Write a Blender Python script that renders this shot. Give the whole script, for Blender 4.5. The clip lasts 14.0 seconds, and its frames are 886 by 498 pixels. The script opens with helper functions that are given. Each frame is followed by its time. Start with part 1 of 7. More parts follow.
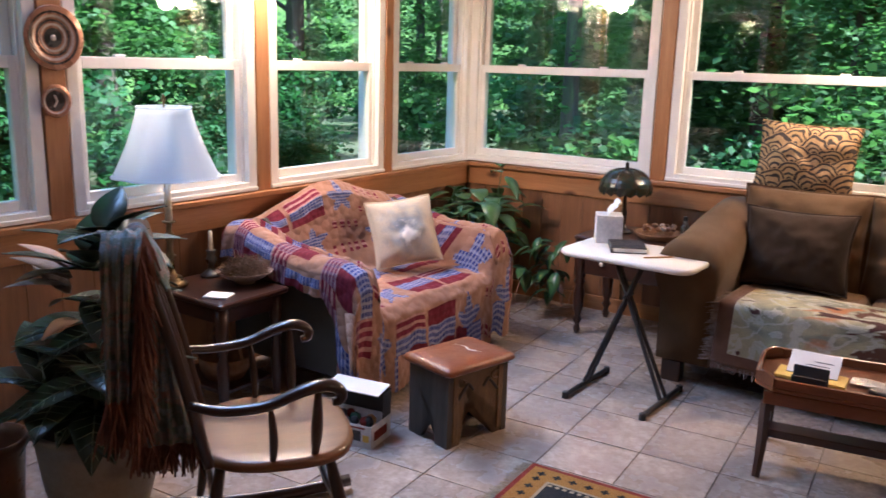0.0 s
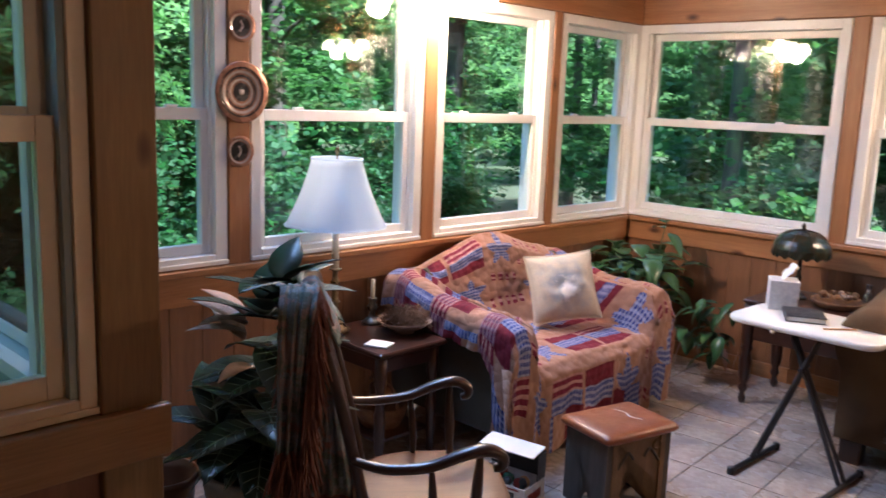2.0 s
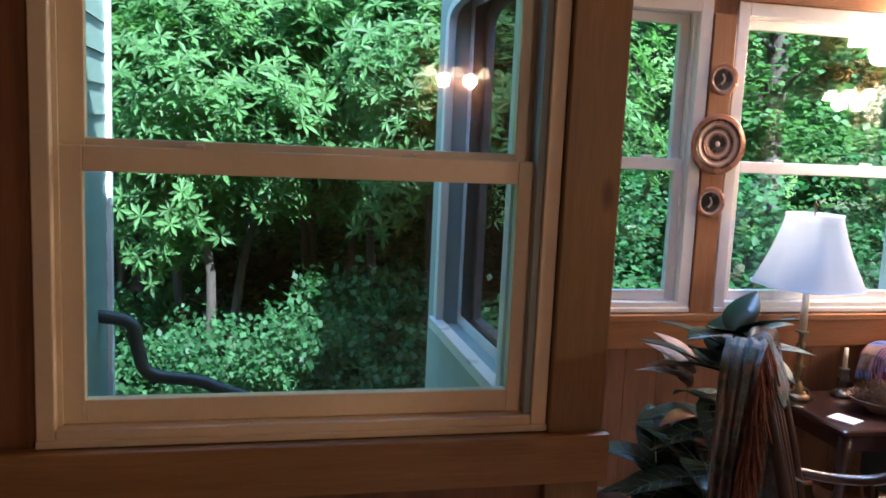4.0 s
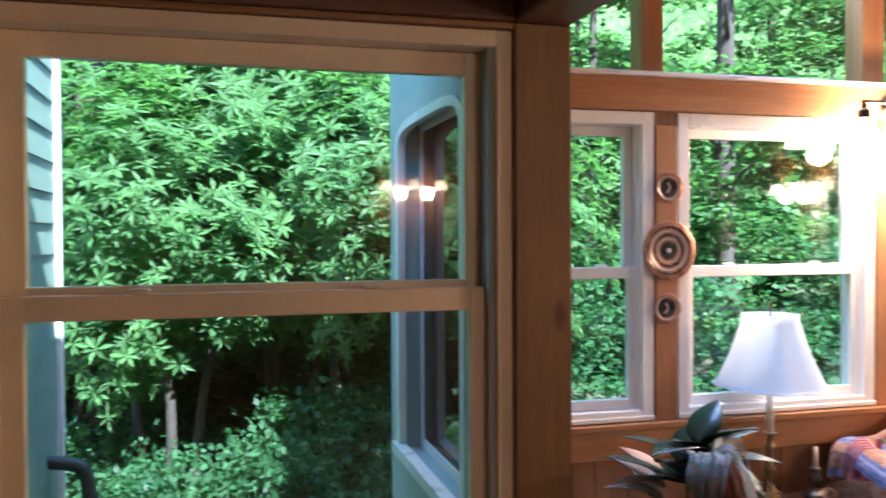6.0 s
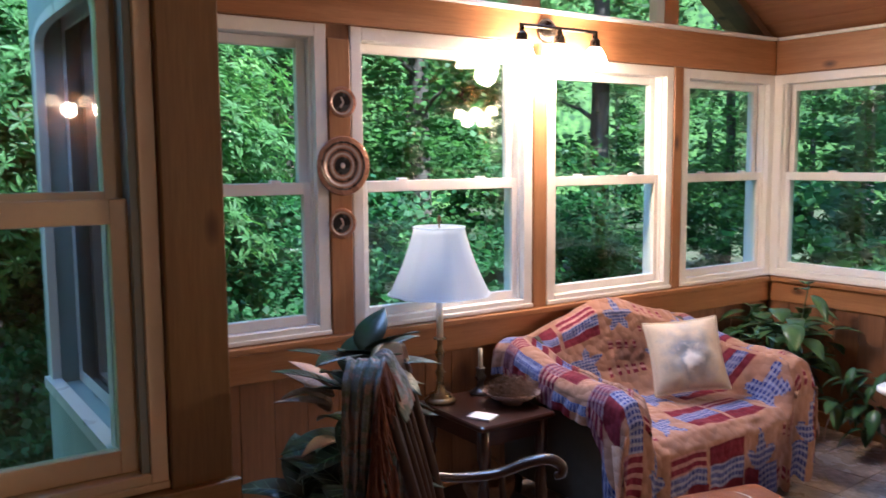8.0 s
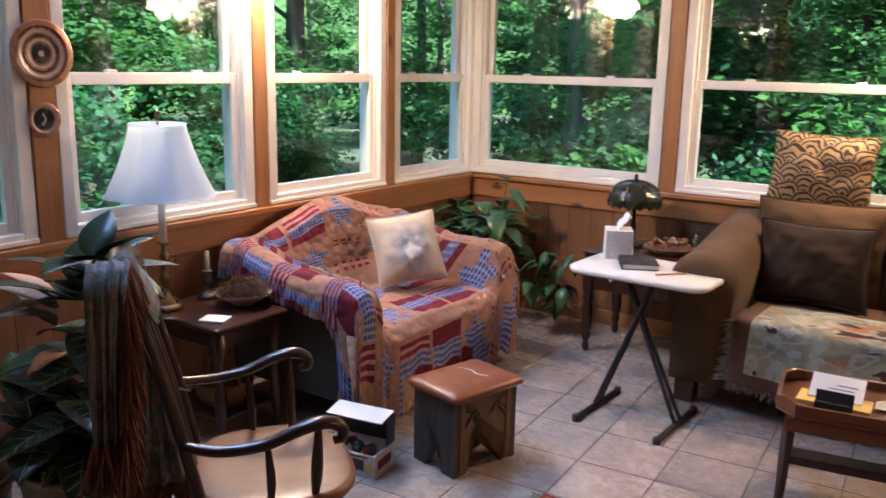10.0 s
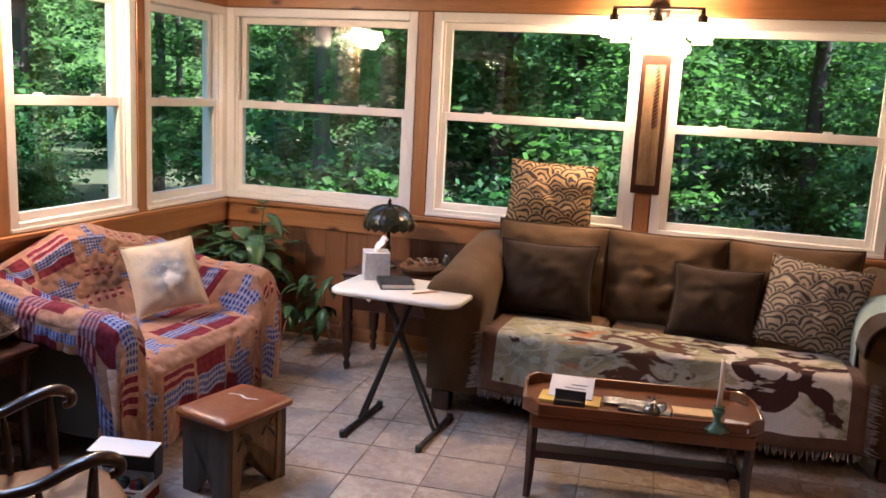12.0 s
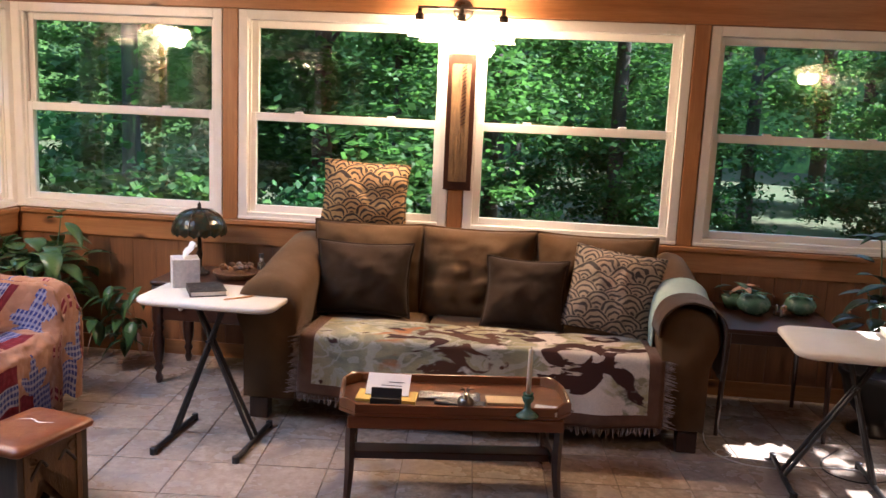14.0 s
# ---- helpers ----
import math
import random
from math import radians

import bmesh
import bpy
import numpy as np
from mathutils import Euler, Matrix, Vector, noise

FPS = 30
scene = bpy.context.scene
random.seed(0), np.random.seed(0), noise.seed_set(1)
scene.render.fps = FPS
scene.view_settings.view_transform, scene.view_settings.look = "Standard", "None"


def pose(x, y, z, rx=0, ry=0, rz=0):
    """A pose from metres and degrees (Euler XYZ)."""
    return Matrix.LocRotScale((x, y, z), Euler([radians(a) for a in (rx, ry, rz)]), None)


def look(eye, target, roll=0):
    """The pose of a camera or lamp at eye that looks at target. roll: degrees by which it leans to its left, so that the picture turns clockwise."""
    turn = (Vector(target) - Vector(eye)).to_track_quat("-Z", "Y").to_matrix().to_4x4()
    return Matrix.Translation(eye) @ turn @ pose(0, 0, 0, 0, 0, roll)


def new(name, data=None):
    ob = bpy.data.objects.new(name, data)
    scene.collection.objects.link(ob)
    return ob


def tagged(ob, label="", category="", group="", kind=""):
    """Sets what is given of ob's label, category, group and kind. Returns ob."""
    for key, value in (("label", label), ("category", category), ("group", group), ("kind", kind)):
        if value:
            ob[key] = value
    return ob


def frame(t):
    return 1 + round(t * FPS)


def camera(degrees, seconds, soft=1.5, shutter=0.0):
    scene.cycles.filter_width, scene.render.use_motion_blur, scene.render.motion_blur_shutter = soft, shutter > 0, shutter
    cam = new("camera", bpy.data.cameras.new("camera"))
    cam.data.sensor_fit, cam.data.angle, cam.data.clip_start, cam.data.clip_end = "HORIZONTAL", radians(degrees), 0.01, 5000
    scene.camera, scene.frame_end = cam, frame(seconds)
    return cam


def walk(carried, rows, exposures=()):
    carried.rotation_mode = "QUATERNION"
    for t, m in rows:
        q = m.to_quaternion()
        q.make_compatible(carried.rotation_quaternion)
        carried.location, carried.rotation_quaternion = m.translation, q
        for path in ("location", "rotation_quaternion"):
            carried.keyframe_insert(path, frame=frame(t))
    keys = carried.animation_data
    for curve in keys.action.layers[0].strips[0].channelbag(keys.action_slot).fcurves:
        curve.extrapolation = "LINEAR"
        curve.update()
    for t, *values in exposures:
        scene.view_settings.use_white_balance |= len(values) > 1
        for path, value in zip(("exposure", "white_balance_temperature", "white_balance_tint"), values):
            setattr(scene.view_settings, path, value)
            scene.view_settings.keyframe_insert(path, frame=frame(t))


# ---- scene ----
cam = camera(55.4, 14.0, 1.5, 0.4)
PATH = [
    (0, (0.33, -0.992, 1.591), (-0.772, 0.619, 1.154), 1.6),
    (0.5, (0.344, -1.014, 1.601), (-0.862, 0.521, 1.17), 1.3),
    (1, (0.311, -1.004, 1.632), (-0.96, 0.488, 1.232), 1.0),
    (1.5, (0.278, -1.032, 1.655), (-1.036, 0.432, 1.295), 1.1),
    (2, (0.233, -0.998, 1.641), (-1.145, 0.408, 1.29), 2.2),
    (2.5, (0.264, -0.924, 1.614), (-1.328, 0.242, 1.289), 3.8),
    (3, (0.313, -0.894, 1.621), (-1.458, -0.025, 1.292), 3.3),
    (3.5, (0.347, -0.944, 1.624), (-1.548, -0.393, 1.297), 2.8),
    (3.7, (0.348, -0.961, 1.63), (-1.565, -0.474, 1.309), 2.9),
    (5.8, (0.366, -0.929, 1.721), (-1.586, -0.497, 1.678), -0.1),
    (6, (0.344, -0.914, 1.714), (-1.588, -0.396, 1.677), -0.3),
    (6.5, (0.329, -0.861, 1.712), (-1.543, -0.16, 1.66), -0.9),
    (7, (0.347, -0.811, 1.71), (-1.456, 0.049, 1.616), -1.0),
    (7.5, (0.342, -0.774, 1.686), (-1.374, 0.242, 1.536), -0.8),
    (8, (0.338, -0.747, 1.659), (-1.302, 0.379, 1.448), -0.4),
    (8.5, (0.329, -0.743, 1.637), (-1.213, 0.503, 1.375), 0.6),
    (8.7, (0.315, -0.745, 1.638), (-1.178, 0.553, 1.35), 0.8),
    (10.8, (0.218, -1.013, 1.618), (-0.746, 0.678, 1.159), 1.4),
    (11, (0.23, -1.037, 1.625), (-0.709, 0.669, 1.168), 1.4),
    (11.5, (0.208, -1.009, 1.651), (-0.447, 0.832, 1.227), 1.2),
    (12, (0.229, -1.048, 1.668), (-0.35, 0.832, 1.31), 3.0),
    (12.5, (0.264, -1.02, 1.663), (-0.251, 0.884, 1.334), 2.9),
    (13, (0.297, -1.009, 1.668), (-0.067, 0.929, 1.336), 2.7),
    (13.5, (0.307, -0.998, 1.664), (0.065, 0.958, 1.323), 2.8),
    (14, (0.32, -1.008, 1.666), (0.125, 0.954, 1.327), 2.6),
]
# seconds, stops, kelvin, tint
EXPOSURES = [(0.0, 2.77, 5150, 18), (2.0, 2.72, 5120, 17), (3.0, 2.88, 5120, 16), (3.7, 2.94, 5120, 17), (5.8, 3.2, 5120, 18), (6.5, 2.97, 5150, 19), (7.5, 2.7, 5150, 19), (8.5, 2.55, 5050, 18), (10.8, 2.68, 5500, 17), (12.0, 2.62, 5700, 19), (13.0, 2.72, 5750, 20), (14.0, 2.72, 5750, 20)]
walk(cam, [(t, look(eye, target, roll)) for t, eye, target, roll in PATH], EXPOSURES)

# ---------- light ----------
world = bpy.data.worlds.new("World")
scene.world = world
world.use_nodes = True
wn, wl = world.node_tree.nodes, world.node_tree.links
sky = wn.new("ShaderNodeTexSky")
sky.sky_type, sky.sun_disc = "NISHITA", False
SUN_EL, SUN_AZ = 50.0, 80.0            # elevation; compass bearing from +y towards +x
sky.sun_elevation, sky.sun_rotation = radians(SUN_EL), radians(SUN_AZ)
wn["Background"].inputs["Strength"].default_value = 0.15
wl.new(sky.outputs["Color"], wn["Background"].inputs["Color"])
sun = new("sun", bpy.data.lights.new("sun", "SUN"))
sun.data.energy, sun.data.angle, sun.data.color = 5.0, radians(0.6), (1.0, 0.93, 0.82)
_d = Vector((math.sin(radians(SUN_AZ)) * math.cos(radians(SUN_EL)), math.cos(radians(SUN_AZ)) * math.cos(radians(SUN_EL)), math.sin(radians(SUN_EL))))
sun.matrix_world = look(_d * 30, (0, 0, 0))

# added area lamp for the daylight through the glazed gable, above the view
gable_sky = new("gable_sky", bpy.data.lights.new("gable_sky", "AREA"))
gable_sky.data.shape, gable_sky.data.size, gable_sky.data.size_y = "RECTANGLE", 2.6, 0.5
gable_sky.data.energy, gable_sky.data.color, gable_sky.data.spread = 6.0, (0.50, 0.71, 1.0), radians(100)
gable_sky.matrix_world = look((-2.86, 1.6, 3.12), (-1.6, 2.3, 0.0))

# ---------- materials ----------
def ramp_mix(nt, fac, a, b):
    m = nt.nodes.new("ShaderNodeMix")
    m.data_type = "RGBA"
    nt.links.new(fac, m.inputs["Factor"])
    for key, v in (("A", a), ("B", b)):
        sock = [s for s in m.inputs if s.name == key and s.type == "RGBA"][0]
        if isinstance(v, tuple):
            sock.default_value = (*v, 1)
        else:
            nt.links.new(v, sock)
    return [s for s in m.outputs if s.type == "RGBA"][0]


def noise_tex(nt, vec, scale, detail=4, rough=0.6, lo=0.35, hi=0.65):
    n = nt.nodes.new("ShaderNodeTexNoise")
    n.inputs["Scale"].default_value, n.inputs["Detail"].default_value, n.inputs["Roughness"].default_value = scale, detail, rough
    nt.links.new(vec, n.inputs["Vector"])
    r = nt.nodes.new("ShaderNodeMapRange")
    r.inputs["From Min"].default_value, r.inputs["From Max"].default_value = lo, hi
    nt.links.new(n.outputs["Fac"], r.inputs["Value"])
    return r.outputs["Result"]


def coords(nt, stretch=(1, 1, 1), shift=False):
    tc = nt.nodes.new("ShaderNodeTexCoord")
    mp = nt.nodes.new("ShaderNodeMapping")
    mp.inputs["Scale"].default_value = stretch
    nt.links.new(tc.outputs["Object"], mp.inputs["Vector"])
    if shift:
        oi = nt.nodes.new("ShaderNodeObjectInfo")
        mul = nt.nodes.new("ShaderNodeMath")
        mul.operation = "MULTIPLY"
        mul.inputs[1].default_value = 37.0
        nt.links.new(oi.outputs["Random"], mul.inputs[0])
        nt.links.new(mul.outputs[0], mp.inputs["Location"])
    return mp.outputs["Vector"]


def mat(name, a, b, scale=6.0, fine=90.0, rough=0.6, metal=0.0, bump=0.15, stretch=(1, 1, 1), shift=False, c=None, spec=0.5, fac=0.35, **more):
    """Two colours in large patches, a fine grain over them, and relief."""
    m = bpy.data.materials.new(name)
    m.use_nodes = True
    nt = m.node_tree
    p = nt.nodes["Principled BSDF"]
    v = coords(nt, stretch, shift)
    big = noise_tex(nt, v, scale)
    small = noise_tex(nt, v, fine, 3, 0.7)
    col = ramp_mix(nt, big, a, b)
    sm = nt.nodes.new("ShaderNodeMath")
    sm.operation = "MULTIPLY"
    sm.inputs[1].default_value = fac
    nt.links.new(small, sm.inputs[0])
    dark = c or tuple(x * 0.55 for x in a)
    col = ramp_mix(nt, sm.outputs[0], col, dark)
    nt.links.new(col, p.inputs["Base Color"])
    rr = nt.nodes.new("ShaderNodeMapRange")
    rr.inputs["To Min"].default_value, rr.inputs["To Max"].default_value = max(0.03, rough - 0.1), min(1, rough + 0.1)
    nt.links.new(big, rr.inputs["Value"])
    nt.links.new(rr.outputs["Result"], p.inputs["Roughness"])
    p.inputs["Metallic"].default_value = metal
    p.inputs["Specular IOR Level"].default_value = spec
    for key, val in more.items():
        p.inputs[key.replace("_", " ")].default_value = val
    if bump:
        bp = nt.nodes.new("ShaderNodeBump")
        bp.inputs["Strength"].default_value, bp.inputs["Distance"].default_value = bump, 0.004
        nt.links.new(small, bp.inputs["Height"])
        nt.links.new(bp.outputs["Normal"], p.inputs["Normal"])
    return m


def wood(name, a, b, grain=(1, 1, 0.06), rough=0.45, knots=False, shift=True, bump=0.1, scale=18.0, coat=0.0):
    """Long grain along the axis with the small stretch, rings and, where wanted, knots."""
    m = bpy.data.materials.new(name)
    m.use_nodes = True
    nt = m.node_tree
    p = nt.nodes["Principled BSDF"]
    v = coords(nt, grain, shift)
    g1 = noise_tex(nt, v, scale, 5, 0.65, 0.3, 0.7)
    g2 = noise_tex(nt, v, scale * 7, 3, 0.7, 0.35, 0.75)
    col = ramp_mix(nt, g1, a, b)
    sm = nt.nodes.new("ShaderNodeMath")
    sm.operation = "MULTIPLY"
    sm.inputs[1].default_value = 0.35
    nt.links.new(g2, sm.inputs[0])
    col = ramp_mix(nt, sm.outputs[0], col, tuple(x * 0.45 for x in b))
    if knots:
        kv = coords(nt, tuple(0.45 if s < 0.5 else 1 for s in grain), shift)
        vo = nt.nodes.new("ShaderNodeTexVoronoi")
        vo.inputs["Scale"].default_value = 3.2
        nt.links.new(kv, vo.inputs["Vector"])
        kr = nt.nodes.new("ShaderNodeMapRange")
        kr.inputs["From Min"].default_value, kr.inputs["From Max"].default_value = 0.09, 0.03
        nt.links.new(vo.outputs["Distance"], kr.inputs["Value"])
        col = ramp_mix(nt, kr.outputs["Result"], col, (0.06, 0.022, 0.008))
    nt.links.new(col, p.inputs["Base Color"])
    p.inputs["Roughness"].default_value = rough
    p.inputs["Coat Weight"].default_value = coat
    p.inputs["Coat Roughness"].default_value = 0.15
    bp = nt.nodes.new("ShaderNodeBump")
    bp.inputs["Strength"].default_value, bp.inputs["Distance"].default_value = bump, 0.003
    nt.links.new(g2, bp.inputs["Height"])
    nt.links.new(bp.outputs["Normal"], p.inputs["Normal"])
    return m


def glass_mat(name, tint=(0.90, 0.97, 0.95)):
    m = bpy.data.materials.new(name)
    m.use_nodes = True
    nt = m.node_tree
    nt.nodes.remove(nt.nodes["Principled BSDF"])
    tr, gl, mx, lw = (nt.nodes.new("ShaderNode" + k) for k in ("BsdfTransparent", "BsdfGlossy", "MixShader", "LayerWeight"))
    tr.inputs["Color"].default_value = (*tint, 1)
    gl.inputs["Roughness"].default_value = 0.0
    lw.inputs["Blend"].default_value = 0.5
    pw, ma = nt.nodes.new("ShaderNodeMath"), nt.nodes.new("ShaderNodeMath")
    pw.operation, ma.operation = "POWER", "MULTIPLY_ADD"
    pw.inputs[1].default_value = 5.0
    ma.inputs[1].default_value, ma.inputs[2].default_value = 0.95, 0.045
    nt.links.new(lw.outputs["Facing"], pw.inputs[0])
    nt.links.new(pw.outputs[0], ma.inputs[0])
    nt.links.new(ma.outputs[0], mx.inputs[0])
    nt.links.new(tr.outputs[0], mx.inputs[1])
    nt.links.new(gl.outputs[0], mx.inputs[2])
    nt.links.new(mx.outputs[0], nt.nodes["Material Output"].inputs["Surface"])
    return m


def glow_mat(name, colour, strength):
    m = bpy.data.materials.new(name)
    m.use_nodes = True
    p = m.node_tree.nodes["Principled BSDF"]
    p.inputs["Base Color"].default_value = (0.9, 0.88, 0.84, 1)
    p.inputs["Emission Color"].default_value, p.inputs["Emission Strength"].default_value = (*colour, 1), strength
    return m


M_PINE_X = wood("honey pine along x", (0.42, 0.20, 0.075), (0.30, 0.125, 0.04), (0.06, 1, 1), 0.4, True)
M_PINE_Y = wood("honey pine along y", (0.42, 0.20, 0.075), (0.30, 0.125, 0.04), (1, 0.06, 1), 0.4, True)
M_PINE_Z = wood("honey pine upright", (0.40, 0.19, 0.07), (0.28, 0.115, 0.038), (1, 1, 0.06), 0.4, True)
M_PINE_N = wood("honey pine of the near wall", (0.34, 0.195, 0.066), (0.25, 0.13, 0.04), (1, 0.06, 1), 0.4, True)
M_POST = wood("dark pine post", (0.27, 0.165, 0.055), (0.20, 0.115, 0.036), (1, 1, 0.06), 0.45, True)
M_PANEL = wood("stained oak panelling", (0.27, 0.125, 0.05), (0.16, 0.065, 0.024), (1, 1, 0.05), 0.5, False, True, 0.12, 14)
M_BEAM = wood("dark stained beam", (0.17, 0.075, 0.03), (0.10, 0.04, 0.017), (0.06, 1, 1), 0.5, True)
M_CEIL = wood("ceiling boards", (0.33, 0.15, 0.06), (0.23, 0.095, 0.035), (0.06, 1, 1), 0.5, True)
M_VINYL = mat("white window vinyl", (0.78, 0.77, 0.74), (0.72, 0.70, 0.67), 3, 60, 0.35, bump=0.02, fac=0.06, c=(0.5, 0.47, 0.42))
M_SIDING = mat("pale grey painted siding", (0.36, 0.43, 0.40), (0.31, 0.38, 0.35), 3, 40, 0.6, bump=0.06, fac=0.15)
M_SIDING_H = mat("grey-green painted lap siding", (0.23, 0.31, 0.24), (0.19, 0.26, 0.20), 3, 40, 0.6, bump=0.06, fac=0.15)
# almond vinyl; the warm lamp light on these frames is in the colour
M_ALMOND_WARM = mat("almond window vinyl", (0.80, 0.68, 0.47), (0.74, 0.62, 0.42), 3, 60, 0.4, bump=0.02, fac=0.08)
M_GLASS = glass_mat("window glass")
M_TILE = mat("mottled beige stone-look tile", (0.52, 0.43, 0.345), (0.27, 0.225, 0.195), 4.2, 26, 0.25, bump=0.05, shift=True, c=(0.20, 0.155, 0.13), fac=0.6)
M_GROUT = mat("dark grout", (0.22, 0.18, 0.15), (0.17, 0.14, 0.12), 20, 200, 0.9, bump=0.3)
M_STEEL = mat("dark bronze metal", (0.05, 0.042, 0.035), (0.035, 0.03, 0.026), 20, 150, 0.35, 0.9, 0.03)
M_BLACK = mat("black powder-coated steel", (0.02, 0.02, 0.021), (0.028, 0.027, 0.027), 20, 200, 0.4, 0.2, 0.03)

# ---------- mesh tools ----------
def part(name, bm, material, parent=None, label="", smooth=False):
    """Links a bmesh as one mesh object under a thing or a part."""
    bmesh.ops.recalc_face_normals(bm, faces=bm.faces)
    me = bpy.data.meshes.new(name)
    bm.to_mesh(me)
    bm.free()
    for mm in (material if isinstance(material, (list, tuple)) else [material]):
        me.materials.append(mm)
    if smooth:
        for f in me.polygons:
            f.use_smooth = True
    ob = new(name, me)
    ob.parent = parent
    if label:
        tagged(ob, label)
    return ob


def thing(name, m, label, category, group="", kind=""):
    ob = new(name)
    ob.empty_display_size = 0.1
    ob.matrix_basis = m
    return tagged(ob, label, category, group, kind)


def box(bm, x0, x1, y0, y1, z0, z1, bevel=0.0, m=None):
    g = bmesh.ops.create_cube(bm, size=1.0)["verts"]
    bmesh.ops.scale(bm, vec=(x1 - x0, y1 - y0, z1 - z0), verts=g)
    bmesh.ops.translate(bm, vec=((x0 + x1) / 2, (y0 + y1) / 2, (z0 + z1) / 2), verts=g)
    if m is not None:
        bmesh.ops.transform(bm, matrix=m, verts=g)
    if bevel:
        es = list({e for v in g for e in v.link_edges})
        bmesh.ops.bevel(bm, geom=es, offset=bevel, segments=2, affect="EDGES", profile=0.5)


def bx(x0, x1, y0, y1, z0, z1, bevel=0.0, m=None):
    bm = bmesh.new()
    box(bm, x0, x1, y0, y1, z0, z1, bevel, m)
    return bm


def lathe(profile, n=24, bm=None, m=None):
    """A turned body from (radius, height) pairs."""
    bm = bm or bmesh.new()
    rings = []
    for r, z in profile:
        rings.append([bm.verts.new((r * math.cos(2 * math.pi * i / n), r * math.sin(2 * math.pi * i / n), z)) for i in range(n)] if r > 1e-5 else [bm.verts.new((0, 0, z))])
    for a, b in zip(rings, rings[1:]):
        for i in range(n):
            j = (i + 1) % n
            if len(a) == 1 and len(b) == 1:
                continue
            if len(a) == 1:
                bm.faces.new((a[0], b[i], b[j]))
            elif len(b) == 1:
                bm.faces.new((a[i], a[j], b[0]))
            else:
                bm.faces.new((a[i], a[j], b[j], b[i]))
    if m is not None:
        bmesh.ops.transform(bm, matrix=m, verts=[v for r in rings for v in r])
    return bm


def spline(pts, n):
    """Points of a smooth line through pts."""
    out, k = [], len(pts) - 1
    P = [Vector(p) for p in pts]
    for i in range(n + 1):
        u = i / n * k
        s = min(int(u), k - 1)
        f = u - s
        a, b, c, d = P[max(s - 1, 0)], P[s], P[s + 1], P[min(s + 2, k)]
        out.append(0.5 * ((2 * b) + (c - a) * f + (2 * a - 5 * b + 4 * c - d) * f * f + (3 * b - 3 * c + d - a) * f ** 3))
    return out


def tube(pts, radii, n=8, bm=None, smooth_n=0, flat=1.0):
    """A round bar along points; radii is a number or one for each point; flat squeezes it."""
    bm = bm or bmesh.new()
    if isinstance(radii, (int, float)):
        radii = [radii] * len(pts)
    if smooth_n:
        rr = spline([(r, 0, 0) for r in radii], smooth_n)
        pts, radii = spline(pts, smooth_n), [r.x for r in rr]
    P = [Vector(p) for p in pts]
    rings, ref = [], None
    for i, p in enumerate(P):
        d = (P[min(i + 1, len(P) - 1)] - P[max(i - 1, 0)]).normalized()
        if ref is None:
            ref = Vector((0, 0, 1)) if abs(d.z) < 0.9 else Vector((1, 0, 0))
        a = d.cross(ref).normalized()
        b = a.cross(d).normalized()
        ref = b
        rings.append([bm.verts.new(p + radii[i] * (math.cos(2 * math.pi * k / n) * a + flat * math.sin(2 * math.pi * k / n) * b)) for k in range(n)])
    for a, b in zip(rings, rings[1:]):
        for k in range(n):
            j = (k + 1) % n
            bm.faces.new((a[k], a[j], b[j], b[k]))
    bm.faces.new(rings[0][::-1])
    bm.faces.new(rings[-1])
    return bm


# ---------- structure ----------
XL, YS, XR, YB = -2.94, 4.06, 3.0, -3.2     # inner faces of the walls
XN, Y0 = -1.87, 0.02                        # near wall; wall between the two widths
T = 0.16
Z_SILL, Z_WB, Z_WT, Z_HEAD = 0.90, 0.905, 2.17, 2.38
LEFT_WINDOWS = [(0.11, 0.905), (1.02, 2.048), (2.145, 3.097), (3.18, 4.055)]
SOFA_WINDOWS = [(-2.93, -1.578), (-1.476, -0.173), (-0.076, 1.199), (1.294, 2.63)]
RIDGE_Y, EAVE, SLOPE = 1.55, 2.40, 0.66


def roof_z(y):
    return EAVE + SLOPE * ((YS - y) if y > RIDGE_Y else (YS - RIDGE_Y) - (RIDGE_Y - y))


